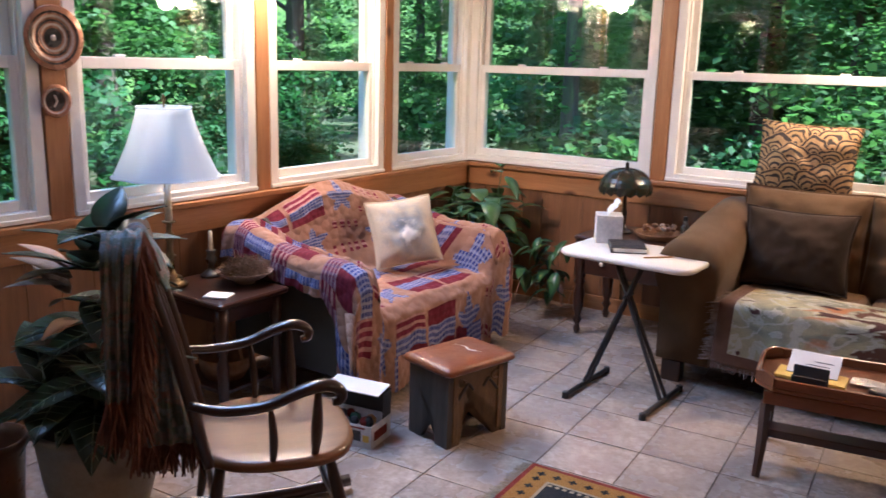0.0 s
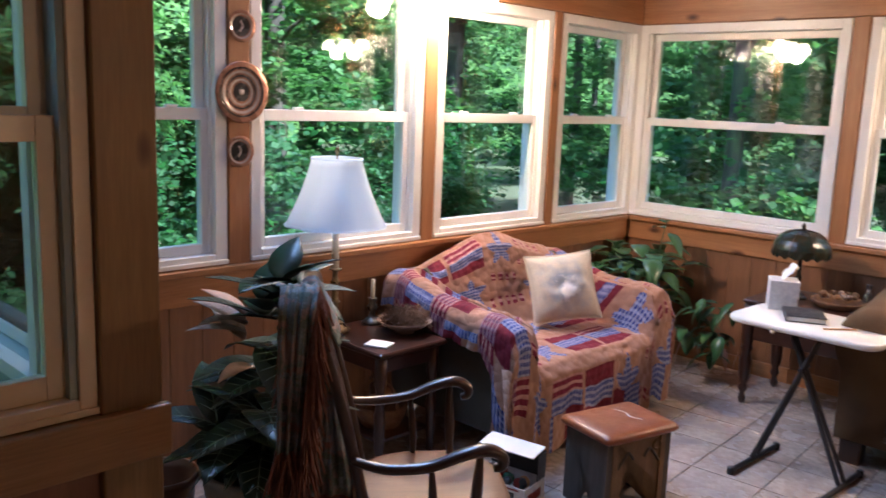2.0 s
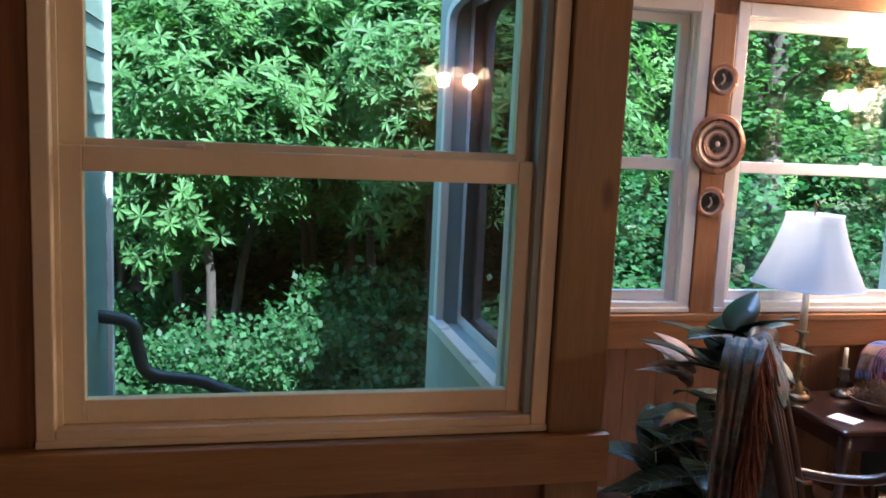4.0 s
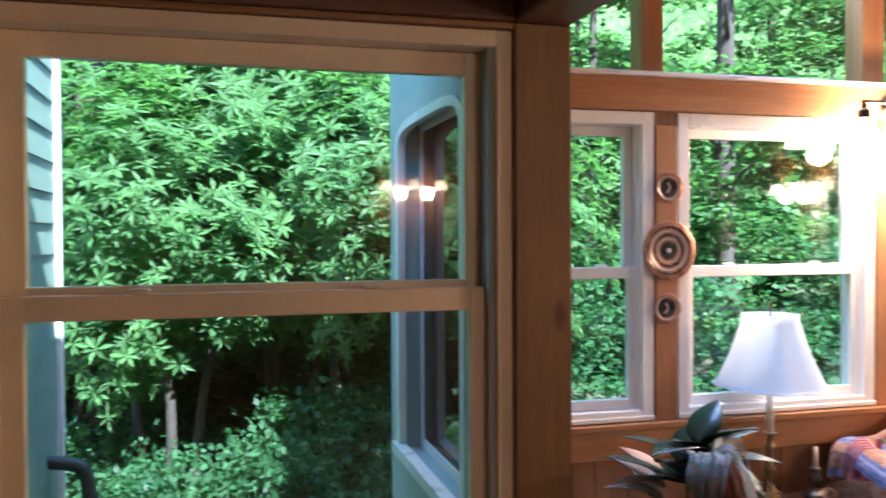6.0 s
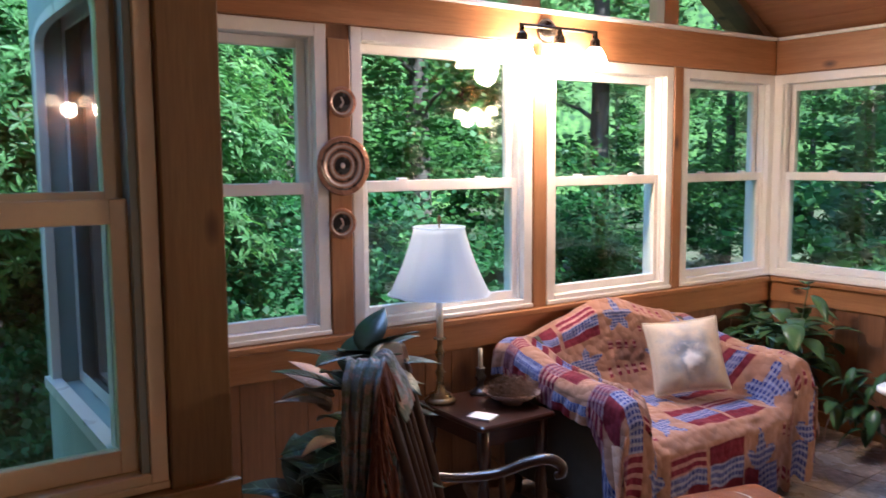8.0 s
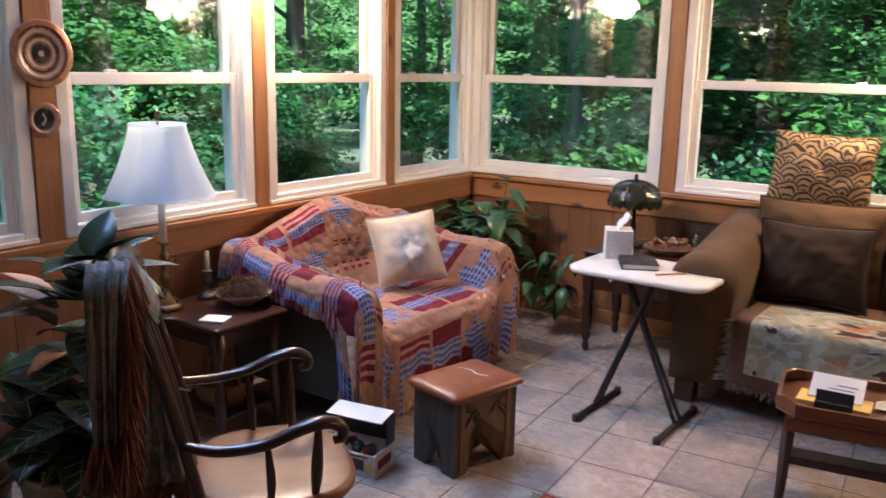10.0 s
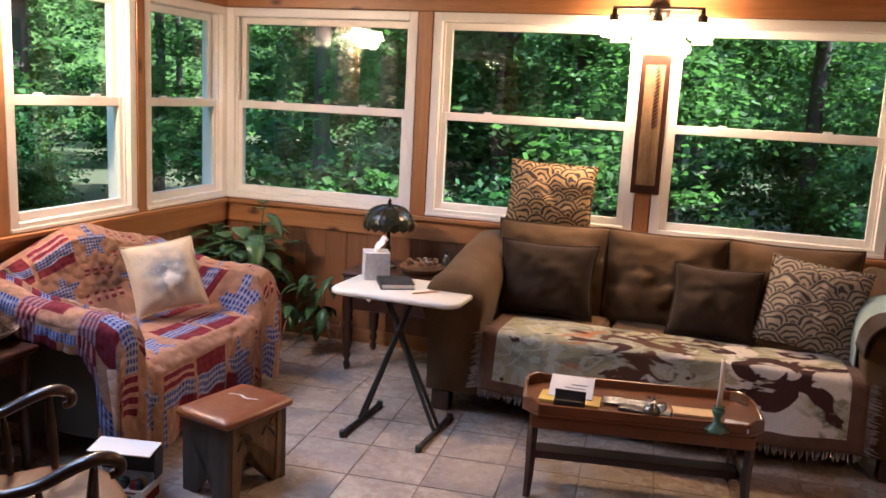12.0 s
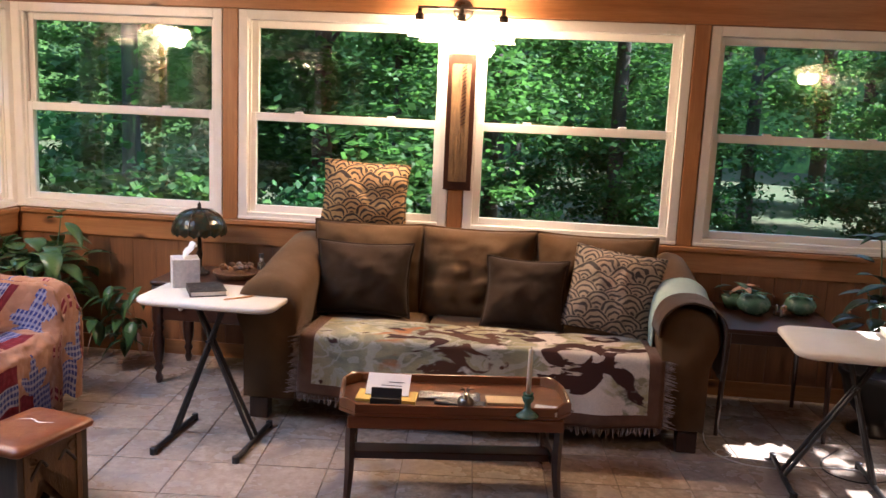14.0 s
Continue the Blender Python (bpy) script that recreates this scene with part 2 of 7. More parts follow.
def window(name, m, w, z0, z1, zm, lab, M_VINYL=M_VINYL, s=0.042, fw=0.055):
    """Double-hung window; x along the wall, y out of the room, from the inner face."""
    th = thing(name, m, lab, "window", kind="structure")
    bm = bmesh.new()
    for a in ((0, fw, -0.012, T - 0.01, z0, z1), (w - fw, w, -0.012, T - 0.01, z0, z1), (fw, w - fw, -0.012, T - 0.01, z1 - fw, z1), (fw, w - fw, -0.012, T - 0.01, z0, z0 + 0.045)):
        box(bm, *a, bevel=0.004)
    # inner stops
    for a in ((fw, fw + 0.012, 0.02, 0.03, z0 + 0.045, z1 - fw), (w - fw - 0.012, w - fw, 0.02, 0.03, z0 + 0.045, z1 - fw)):
        box(bm, *a)
    part("window_frame", bm, M_VINYL, th)
    part("window_sill", bx(-0.0, w, -0.022, -0.0125, z0, z0 + 0.02, 0.003), M_VINYL, th)
    for nm, y0, a, b, top in (("lower_sash", 0.03, z0 + 0.046, zm + 0.025, s + 0.008 if s < 0.06 else s), ("upper_sash", 0.075, zm - 0.02, z1 - fw - 0.001, s)):
        bm = bmesh.new()
        x0, x1 = fw + 0.001, w - fw - 0.001
        for q in ((x0, x0 + s, y0, y0 + 0.036, a, b), (x1 - s, x1, y0, y0 + 0.036, a, b), (x0 + s, x1 - s, y0, y0 + 0.036, a, a + s), (x0 + s, x1 - s, y0, y0 + 0.036, b - top, b)):
            box(bm, *q, bevel=0.003)
        sash = part(nm, bm, M_VINYL, th)
        pane = part("pane", bx(x0 + s, x1 - s, y0 + 0.016, y0 + 0.020, a + s, b - top), M_GLASS, sash)
        pane.visible_shadow = False
    for q in (0.28, 0.72):
        part("latch", bx(w * q - 0.025, w * q + 0.025, 0.034, 0.06, zm + 0.025, zm + 0.037, 0.004), M_VINYL, th)
    return th


ZM = 1.54
WEST_TOPS = [2.23, 2.23, Z_WT, Z_WT]         # the two nearer windows are taller
# west wall with its windows, posts and gable glazing
wall_w = bmesh.new()
box(wall_w, XL - T, XL, Y0 - 0.2, YS + T, -0.3, Z_WB - 0.001)
box(wall_w, XL - T, XL, Y0 - 0.2, 2.096, 2.231, Z_HEAD)
box(wall_w, XL - T, XL, 2.096, YS + T, Z_WT + 0.001, Z_HEAD)
edges = [Y0 - 0.2] + [v for w in LEFT_WINDOWS for v in w] + [YS + T]
for a, b in zip(edges[::2], edges[1::2]):
    box(wall_w, XL - T, XL, a + 0.0005, b - 0.0005, Z_WB - 0.001, 2.231 if b < 2.1 else Z_WT + 0.001)
wall_west = tagged(part("wall_west", wall_w, M_PANEL), "wood-panelled wall with a row of white windows", "wall", kind="structure")
wall_n = bmesh.new()
box(wall_n, XL, XR + T, YS, YS + T, -0.3, Z_WB - 0.001)
box(wall_n, XL, XR + T, YS, YS + T, Z_WT + 0.001, EAVE + 0.06)
edges = [XL] + [v for w in SOFA_WINDOWS for v in w] + [XR + T]
for a, b in zip(edges[::2], edges[1::2]):
    if b - a > 0.005:
        box(wall_n, a + 0.0005, b - 0.0005, YS, YS + T, Z_WB - 0.001, Z_WT + 0.001)
wall_north = tagged(part("wall_north", wall_n, M_PANEL), "wood-panelled wall with a row of white windows", "wall", kind="structure")
n = 0
for (a, b), top in zip(LEFT_WINDOWS, WEST_TOPS):
    n += 1
    window("window_%d" % n, Matrix.Translation((XL, a + 0.001, 0)) @ pose(0, 0, 0, 0, 0, 90), b - a - 0.002, Z_WB, top, ZM, "white vinyl double-hung window above pine sill")
for a, b in SOFA_WINDOWS:
    n += 1
    window("window_%d" % n, pose(a + 0.001, YS, 0), b - a - 0.002, Z_WB, Z_WT, ZM, "white vinyl double-hung window above pine sill")


def trim(name, x0, x1, y0, y1, z0, z1, material, label, bevel=0.004):
    return tagged(part(name, bx(x0, x1, y0, y1, z0, z1, bevel), material), label, "trim", kind="structure")


# pine boards: sills, aprons, posts, headers, baseboards
trim("window_sill", XL + 0.001, XL + 0.05, Y0, YS - 0.05, 0.872, 0.8995, M_PINE_Y, "honey pine window sill board")
trim("trim", XL + 0.001, XL + 0.026, Y0, YS - 0.026, 0.745, 0.8715, M_PINE_Y, "knotty pine apron board under the windows")
trim("window_sill", XL + 0.05, XR, YS - 0.05, YS - 0.001, 0.872, 0.8995, M_PINE_X, "honey pine window sill board")
trim("trim", XL + 0.026, XR, YS - 0.026, YS - 0.001, 0.745, 0.8715, M_PINE_X, "knotty pine apron board under the windows")
trim("baseboard", XL + 0.001, XL + 0.02, Y0, YS - 0.02, 0.0, 0.095, M_PINE_Y, "honey pine baseboard")
trim("baseboard", XL + 0.02, XR, YS - 0.02, YS - 0.001, 0.0, 0.095, M_PINE_X, "honey pine baseboard")
trim("trim", XL + 0.001, XL + 0.024, Y0, 2.096, 2.235, Z_HEAD - 0.002, M_PINE_Y, "pine header board above the windows")
trim("trim", XL + 0.001, XL + 0.024, 2.097, YS - 0.024, Z_WT + 0.005, Z_HEAD - 0.002, M_PINE_Y, "wide pine header board above the windows")
trim("trim", XL + 0.024, XR, YS - 0.024, YS - 0.001, Z_WT + 0.005, EAVE - 0.02, M_PINE_X, "wide pine header board above the windows")
trim("trim", XL + 0.001, XL + 0.05, Y0, YS - 0.05, Z_HEAD - 0.001, Z_HEAD + 0.018, M_VINYL, "thin white trim strip on the header")
trim("trim", XL + 0.05, XR, YS - 0.05, YS - 0.001, Z_HEAD - 0.001, Z_HEAD + 0.018, M_VINYL, "thin white trim strip on the header")
for a, b in ((0.91, 1.015), (2.053, 2.14), (3.102, 3.175)):
    trim("trim", XL + 0.001, XL + 0.016, a, b, 0.9, Z_WT + 0.004, M_PINE_Z, "upright pine board between two windows")
for a, b in ((-1.573, -1.481), (-0.168, -0.081), (1.204, 1.289)):
    trim("trim", a, b, YS - 0.016, YS - 0.001, 0.9, Z_WT + 0.004, M_PINE_Z, "upright pine board between two windows")

# gable above the west header: brown bars and glass panes
for y0, y1 in ((0.02, 0.07), (0.86, 0.96), (1.99, 2.11), (3.03, 3.15)):
    bm = bmesh.new()
    box(bm, XL - 0.12, XL - 0.01, y0, y1, Z_HEAD, roof_z((y0 + y1) / 2))
    tagged(part("trim", bm, M_PINE_Z), "brown upright bar of the gable glazing", "trim", kind="structure")
bm = bmesh.new()
pts = [(0.0, Z_HEAD + 0.001), (YS - 0.03, Z_HEAD + 0.001), (RIDGE_Y, roof_z(RIDGE_Y) - 0.05), (0.0, roof_z(0) - 0.05)]
for x in (XL - 0.07, XL - 0.066):
    bm.faces.new([bm.verts.new((x, y, z)) for y, z in pts])
gg = tagged(part("window_9", bm, M_GLASS), "tall glazed gable over the west windows", "window", kind="structure")
gg.visible_shadow = False
for ya, yb in ((YS, RIDGE_Y), (RIDGE_Y, -0.2)):
    bm = bmesh.new()
    v = [bm.verts.new((x, y, roof_z(y) + dz)) for x in (XL - T, XL - 0.005) for y, dz in ((ya, -0.06), (yb, -0.06), (yb, 0.0), (ya, 0.0))]
    for q in ((0, 1, 2, 3), (4, 5, 6, 7), (0, 1, 5, 4), (1, 2, 6, 5), (2, 3, 7, 6), (3, 0, 4, 7)):
        bm.faces.new([v[i] for i in q])
    tagged(part("trim", bm, M_BEAM), "sloping pine rake board under the roof", "trim", kind="structure")

# sloped board ceiling (one mesh of boards)
bm = bmesh.new()
def slab(bm, x0, x1, ya, yb, t0, t1):
    v = [bm.verts.new((x, y, roof_z(y) + t)) for x in (x0, x1) for y, t in ((ya, t0), (yb, t0), (yb, t1), (ya, t1))]
    for q in ((0, 1, 2, 3), (4, 5, 6, 7), (0, 1, 5, 4), (1, 2, 6, 5), (2, 3, 7, 6), (3, 0, 4, 7)):
        bm.faces.new([v[i] for i in q])
y = YS + T
while y > RIDGE_Y + 0.02:
    slab(bm, XL - 0.3, XR + T, y, max(y - 0.134, RIDGE_Y), 0.0, 0.03)
    y -= 0.14
slab(bm, XL - 0.3, XR + T, YS + 0.45, RIDGE_Y, 0.031, 0.12)
slab(bm, XL - 0.3, XR + T, RIDGE_Y, -0.2, 0.0, 0.12)
tagged(part("ceiling", bm, M_CEIL), "sloping ceiling of stained wood boards", "ceiling", kind="structure")

# short return wall with a window, then the near wall with its window
RY0, RY1 = -0.19, Y0 - 0.001
bm = bmesh.new()
RX0, RX1 = -2.935, -2.03
box(bm, XL - T - 0.12, RX0, RY0, RY1, -0.6, 2.75)
box(bm, RX1, XN - 0.001, RY0, RY1, -0.6, 2.75)
box(bm, RX0, RX1, RY0, RY1, -0.6, 0.86)
box(bm, RX0, RX1, RY0, RY1, 2.17, 2.75)
tagged(part("wall_return", bm, M_SIDING), "pale painted outer wall of the sunroom bay", "wall", kind="structure")
window("window_10", pose(RX1 - 0.001, RY1, 0, 0, 0, 180) , RX1 - RX0 - 0.002, 0.861, 2.169, 1.52, "white vinyl double-hung window in the bay wall")
M_SCREEN = glass_mat("dark insect screen", (0.22, 0.25, 0.24))
scr = part("insect_screen", bx(0.056, RX1 - RX0 - 0.058, T - 0.013, T - 0.011, 0.907, 2.113), M_SCREEN, bpy.data.objects["window_10"], "dark mesh insect screen")
scr.visible_shadow = False
NW0, NW1 = -1.482, -0.124
bm = bmesh.new()
box(bm, XN - T, XN, YB, NW0 - 0.001, -0.6, 2.75)
box(bm, XN - T, XN, NW0 - 0.001, NW1 + 0.001, -0.6, 0.799)
box(bm, XN - T, XN, NW0 - 0.001, NW1 + 0.001, 2.271, 2.75)
box(bm, XN - T, XN, NW1 + 0.001, RY0 - 0.001 if RY0 > NW1 else NW1 + 0.01, -0.6, 2.75)
tagged(part("wall_near", bm, M_PANEL), "wood-panelled wall beside the sunroom opening", "wall", kind="structure")
window("window_11", Matrix.Translation((XN, NW0, 0)) @ pose(0, 0, 0, 0, 0, 90), NW1 - NW0, 0.80, 2.27, 1.54, "large almond vinyl double-hung window with pine sill", M_ALMOND_WARM, 0.064, 0.046)
trim("trim", XN - T, XN + 0.03, -0.122, 0.045, 0.0, 2.289, M_POST, "thick upright pine post with dark knots", 0.006)
trim("window_sill", XN + 0.0305, XN + 0.062, YB, 0.057, 0.655, 0.80, M_PINE_N, "thick knotty pine sill board ending at the post", 0.006)
trim("trim", XN + 0.001, XN + 0.03, YB, -0.124, 0.655, 0.797, M_PINE_N, "pine board behind the sill")
trim("trim", XN + 0.001, XN + 0.03, YB, -0.124, 2.272, 2.289, M_PINE_N, "pine strip over the near window")
trim("trim", XN - T, XR, -0.122, 0.045, 2.2895, 2.46, M_BEAM, "dark wooden beam across the sunroom opening", 0.008)
trim("trim", XN + 0.001, XN + 0.05, YB, -0.124, 2.2895, 2.46, M_BEAM, "dark wooden beam over the near window", 0.008)

# arched outer casing over the bay window, with the siding above it
def bay_arch():
    x0, x1, z0, rise, top = RX0 - 0.03, RX1 + 0.03, 2.0, 0.15, 2.30
    cx, hw = (x0 + x1) / 2, (x1 - x0) / 2
    curve = []
    for k in range(21):
        c = math.cos(math.pi * k / 20)
        curve.append((cx - hw * math.copysign(abs(c) ** 0.55, c), z0 + rise * math.sin(math.pi * k / 20) ** 0.55))
    bm = bmesh.new()
    loft([[(x, RY0 - 0.004, z), (x, RY0 - 0.016, z), (x, RY0 - 0.016, top), (x, RY0 - 0.004, top)] for x, z in curve], True, bm)
    tagged(part("trim", bm, M_SIDING), "pale painted board over the arched bay window", "trim", kind="structure")
    bm = bmesh.new()
    rings = []
    for k, (x, z) in enumerate(curve):
        a = math.pi * k / 20
        dx, dz = math.cos(a) * 0.05, -math.sin(a) * 0.035
        rings.append([(x, RY0 - 0.004, z - 0.001), (x, RY0 - 0.034, z - 0.001), (x + dx, RY0 - 0.034, z + dz), (x + dx, RY0 - 0.004, z + dz)])
    loft(rings, True, bm)
    for x in (x0, x1 - 0.05):
        box(bm, x, x + 0.05, RY0 - 0.034, RY0 - 0.004, 0.88, z0)
    box(bm, x0 - 0.02, x1 + 0.02, RY0 - 0.05, RY0 - 0.004, 0.84, 0.88)
    tagged(part("trim", bm, M_VINYL), "white arched outer casing of the bay window", "trim", kind="structure")


# dark scalloped corners of the outer window trim
for y, s in ((NW0 + 0.04, 1), (NW1 - 0.04, -1)):
    bm = bmesh.new()
    pts = [(0, 0), (0.17, 0)] + [(0.17 - 0.17 * math.sin(radians(15 * k)) , -0.075 * (1 - math.cos(radians(15 * k)))) for k in range(1, 7)]
    a = [bm.verts.new((XN - T - 0.004, y + s * q, 2.19 + r)) for q, r in pts]
    b = [bm.verts.new((XN - T - 0.03, y + s * q, 2.19 + r)) for q, r in pts]
    bm.faces.new(a), bm.faces.new(b)
    for i in range(len(pts)):
        j = (i + 1) % len(pts)
        bm.faces.new((a[i], a[j], b[j], b[i]))
    tagged(part("trim", bm, M_BEAM), "dark scalloped corner of the outer trim", "trim", kind="structure")

# the side of the house that closes the place behind the camera
tagged(part("wall_south", bx(XN, XR + T, YB - T, YB, -0.3, 2.75), M_PANEL), "plain panelled wall behind the room", "wall", kind="structure")
EW = [(2.55, 3.75)]
bm = bmesh.new()
box(bm, XR, XR + T, YB, EW[0][0], -0.3, EAVE + 1.7)
box(bm, XR, XR + T, EW[0][1], YS, -0.3, EAVE)
box(bm, XR, XR + T, EW[0][0], EW[0][1], -0.3, 0.9)
box(bm, XR, XR + T, EW[0][0], EW[0][1], 2.17, EAVE + 0.9)
tagged(part("wall_east", bm, M_PANEL), "wood-panelled wall with one window", "wall", kind="structure")
window("window_12", Matrix.Translation((XR, EW[0][1] - 0.001, 0)) @ pose(0, 0, 0, 0, 0, -90), EW[0][1] - EW[0][0] - 0.002, 0.905, 2.165, ZM, "white vinyl double-hung window")
tagged(part("ceiling", bx(XN - 0.4, XR + T, YB - T, -0.112, 2.4605, 2.56), M_CEIL), "flat wooden ceiling of the room behind", "ceiling", kind="structure")
tagged(part("wall_gable", bx(XN - T, XR + T, -0.06, 0.0, 2.4605, roof_z(0) + 0.1), M_PANEL), "panelled wall above the beam", "wall", kind="structure")

# floor slab under the tiles
tagged(part("floor", bx(XL - T, XR + T, YB, YS + T, -0.12, -0.004), M_GROUT), "square beige stone-look tiles with dark joints", "floor", kind="structure")
floor_ob = bpy.data.objects["floor"]

# sconces
M_LAMP = glow_mat("lit frosted glass", (1.0, 0.66, 0.34), 14.0)


def sconce(m, label, power=6.5, M_LAMP=M_LAMP):
    th = thing("wall_light", m, label, "wall light", "wall lights above the windows")
    part("backplate", lathe([(0, 0), (0.062, 0), (0.062, 0.012), (0.045, 0.028), (0.02, 0.04), (0, 0.042)], 20, None, pose(0, -0.0, 0.03, 90)), M_STEEL, th, smooth=True)
    part("bar", tube([(-0.25, -0.1, 0.03), (0.25, -0.1, 0.03)], 0.009, 10), M_STEEL, th)
    part("arm", tube([(0, -0.03, 0.03), (0, -0.1, 0.03)], 0.01, 10), M_STEEL, th)
    for x in (-0.24, 0.0, 0.24):
        part("socket", lathe([(0, 0.03), (0.012, 0.03), (0.014, 0.0), (0.026, -0.01), (0.028, -0.045), (0, -0.045)], 14, None, pose(x, -0.1, 0)), M_STEEL, th)
        part("shade", lathe([(0.026, -0.046), (0.04, -0.06), (0.052, -0.09), (0.066, -0.13), (0.062, -0.13), (0.046, -0.088), (0.03, -0.05)], 20, None, pose(x, -0.1, 0)), M_LAMP, th, "lit frosted glass bell shade", True)
    for x in (-0.12, 0.12):
        l = new("lamp", bpy.data.lights.new("lamp", "POINT"))
        l.data.energy, l.data.color, l.data.shadow_soft_size = power, (1.0, 0.68, 0.38), 0.06
        l.parent, l.location = th, (x, -0.1, -0.16)
    return th


sconce(pose(-0.125, YS - 0.025, 2.175), "bronze three-lamp wall light, lit, on the header board")
sconce(Matrix.Translation((XL + 0.025, 2.12, 2.262)) @ pose(0, 0, 0, 0, 0, 90), "bronze three-lamp wall light, lit, on the header board")
sconce(Matrix.Translation((XR - 0.001, 0.75, 2.225)) @ pose(0, 0, 0, 0, 0, -90), "bronze three-lamp wall light, lit, on the east wall", 3.2, glow_mat("dim lit frosted glass", (1.0, 0.62, 0.3), 1.8))

# ---------- more materials ----------
def check_mat(name, a, b, c, pitch=0.022, rough=0.9):
    """Woven plaid: two sets of stripes over a ground colour, by the cloth's own coordinates."""
    m = bpy.data.materials.new(name)
    m.use_nodes = True
    nt = m.node_tree
    p = nt.nodes["Principled BSDF"]
    uv = nt.nodes.new("ShaderNodeUVMap")
    sep = nt.nodes.new("ShaderNodeSeparateXYZ")
    nt.links.new(uv.outputs["UV"], sep.inputs[0])
    masks = []
    for axis in ("X", "Y"):
        s = nt.nodes.new("ShaderNodeMath")
        s.operation = "MULTIPLY"
        s.inputs[1].default_value = 1 / pitch
        nt.links.new(sep.outputs[axis], s.inputs[0])
        f = nt.nodes.new("ShaderNodeMath")
        f.operation = "FRACT"
        nt.links.new(s.outputs[0], f.inputs[0])
        g = nt.nodes.new("ShaderNodeMath")
        g.operation = "GREATER_THAN"
        g.inputs[1].default_value = 0.58
        nt.links.new(f.outputs[0], g.inputs[0])
        masks.append(g.outputs[0])
    col = ramp_mix(nt, masks[0], a, b)
    half = nt.nodes.new("ShaderNodeMath")
    half.operation = "MULTIPLY"
    half.inputs[1].default_value = 0.7
    nt.links.new(masks[1], half.inputs[0])
    col = ramp_mix(nt, half.outputs[0], col, c)
    v = coords(nt)
    n = noise_tex(nt, v, 60, 3)
    q = nt.nodes.new("ShaderNodeMath")
    q.operation = "MULTIPLY"
    q.inputs[1].default_value = 0.3
    nt.links.new(n, q.inputs[0])
    col = ramp_mix(nt, q.outputs[0], col, tuple(x * 0.5 for x in a))
    nt.links.new(col, p.inputs["Base Color"])
    p.inputs["Roughness"].default_value = rough
    p.inputs["Specular IOR Level"].default_value = 0.15
    quilt_bump(nt, p)
    return m


def quilt_bump(nt, p):
    """Stitched relief: soft swells a few centimetres across."""
    v = coords(nt)
    vo = nt.nodes.new("ShaderNodeTexVoronoi")
    vo.inputs["Scale"].default_value = 22
    nt.links.new(v, vo.inputs["Vector"])
    bp = nt.nodes.new("ShaderNodeBump")
    bp.inputs["Strength"].default_value, bp.inputs["Distance"].default_value = 0.7, 0.012
    bp.invert = True
    nt.links.new(vo.outputs["Distance"], bp.inputs["Height"])
    nt.links.new(bp.outputs["Normal"], p.inputs["Normal"])


def calc(nt, op, a, b=None):
    """One math node; a and b are numbers or sockets."""
    n = nt.nodes.new("ShaderNodeMath")
    n.operation = op
    for k, v in enumerate((a, b)):
        if v is None:
            continue
        if isinstance(v, (int, float)):
            n.inputs[k].default_value = v
        else:
            nt.links.new(v, n.inputs[k])
    return n.outputs[0]


def swirl_mat(name, light, dark, R=0.092, rings=3.6):
    """Overlapping scallops of concentric arcs, dark on gold, a little uneven."""
    m = bpy.data.materials.new(name)
    m.use_nodes = True
    nt = m.node_tree
    p = nt.nodes["Principled BSDF"]
    v = coords(nt, (1, 1, 0))
    wob = nt.nodes.new("ShaderNodeTexNoise")
    wob.inputs["Scale"].default_value = 7.0
    nt.links.new(v, wob.inputs["Vector"])
    mul = nt.nodes.new("ShaderNodeVectorMath")
    mul.operation = "MULTIPLY_ADD"
    mul.inputs[1].default_value = (0.12, 0.12, 0)
    nt.links.new(wob.outputs["Color"], mul.inputs[0])
    nt.links.new(v, mul.inputs[2])
    sep = nt.nodes.new("ShaderNodeSeparateXYZ")
    nt.links.new(mul.outputs[0], sep.inputs[0])
    x, y = sep.outputs["X"], sep.outputs["Y"]
    h = R * 0.5
    j0 = calc(nt, "CEIL", calc(nt, "DIVIDE", calc(nt, "SUBTRACT", y, R), h))
    out = None
    for k in (3, 2, 1, 0):
        j = calc(nt, "ADD", j0, k)
        odd = calc(nt, "FLOORED_MODULO", j, 2.0)
        xs = calc(nt, "ADD", x, calc(nt, "MULTIPLY", odd, R))
        dx = calc(nt, "SUBTRACT", calc(nt, "FLOORED_MODULO", xs, 2 * R), R)
        dy = calc(nt, "SUBTRACT", y, calc(nt, "MULTIPLY", j, h))
        d = calc(nt, "SQRT", calc(nt, "ADD", calc(nt, "MULTIPLY", dx, dx), calc(nt, "MULTIPLY", dy, dy)))
        if out is None:
            out = d
        else:
            inside = calc(nt, "LESS_THAN", d, R)
            out = calc(nt, "ADD", calc(nt, "MULTIPLY", d, inside), calc(nt, "MULTIPLY", out, calc(nt, "SUBTRACT", 1.0, inside)))
    sn = calc(nt, "SINE", calc(nt, "MULTIPLY", out, 6.2832 * rings / R))
    g = nt.nodes.new("ShaderNodeMapRange")
    g.inputs["From Min"].default_value, g.inputs["From Max"].default_value = 0.05, 0.5
    nt.links.new(sn, g.inputs["Value"])
    w = noise_tex(nt, coords(nt), 240, 2)
    base = ramp_mix(nt, w, light, tuple(c * 0.7 for c in light))
    nt.links.new(ramp_mix(nt, g.outputs["Result"], base, dark), p.inputs["Base Color"])
    p.inputs["Roughness"].default_value = 0.75
    bp = nt.nodes.new("ShaderNodeBump")
    bp.inputs["Strength"].default_value, bp.inputs["Distance"].default_value = 0.3, 0.003
    nt.links.new(w, bp.inputs["Height"])
    nt.links.new(bp.outputs["Normal"], p.inputs["Normal"])
    return m


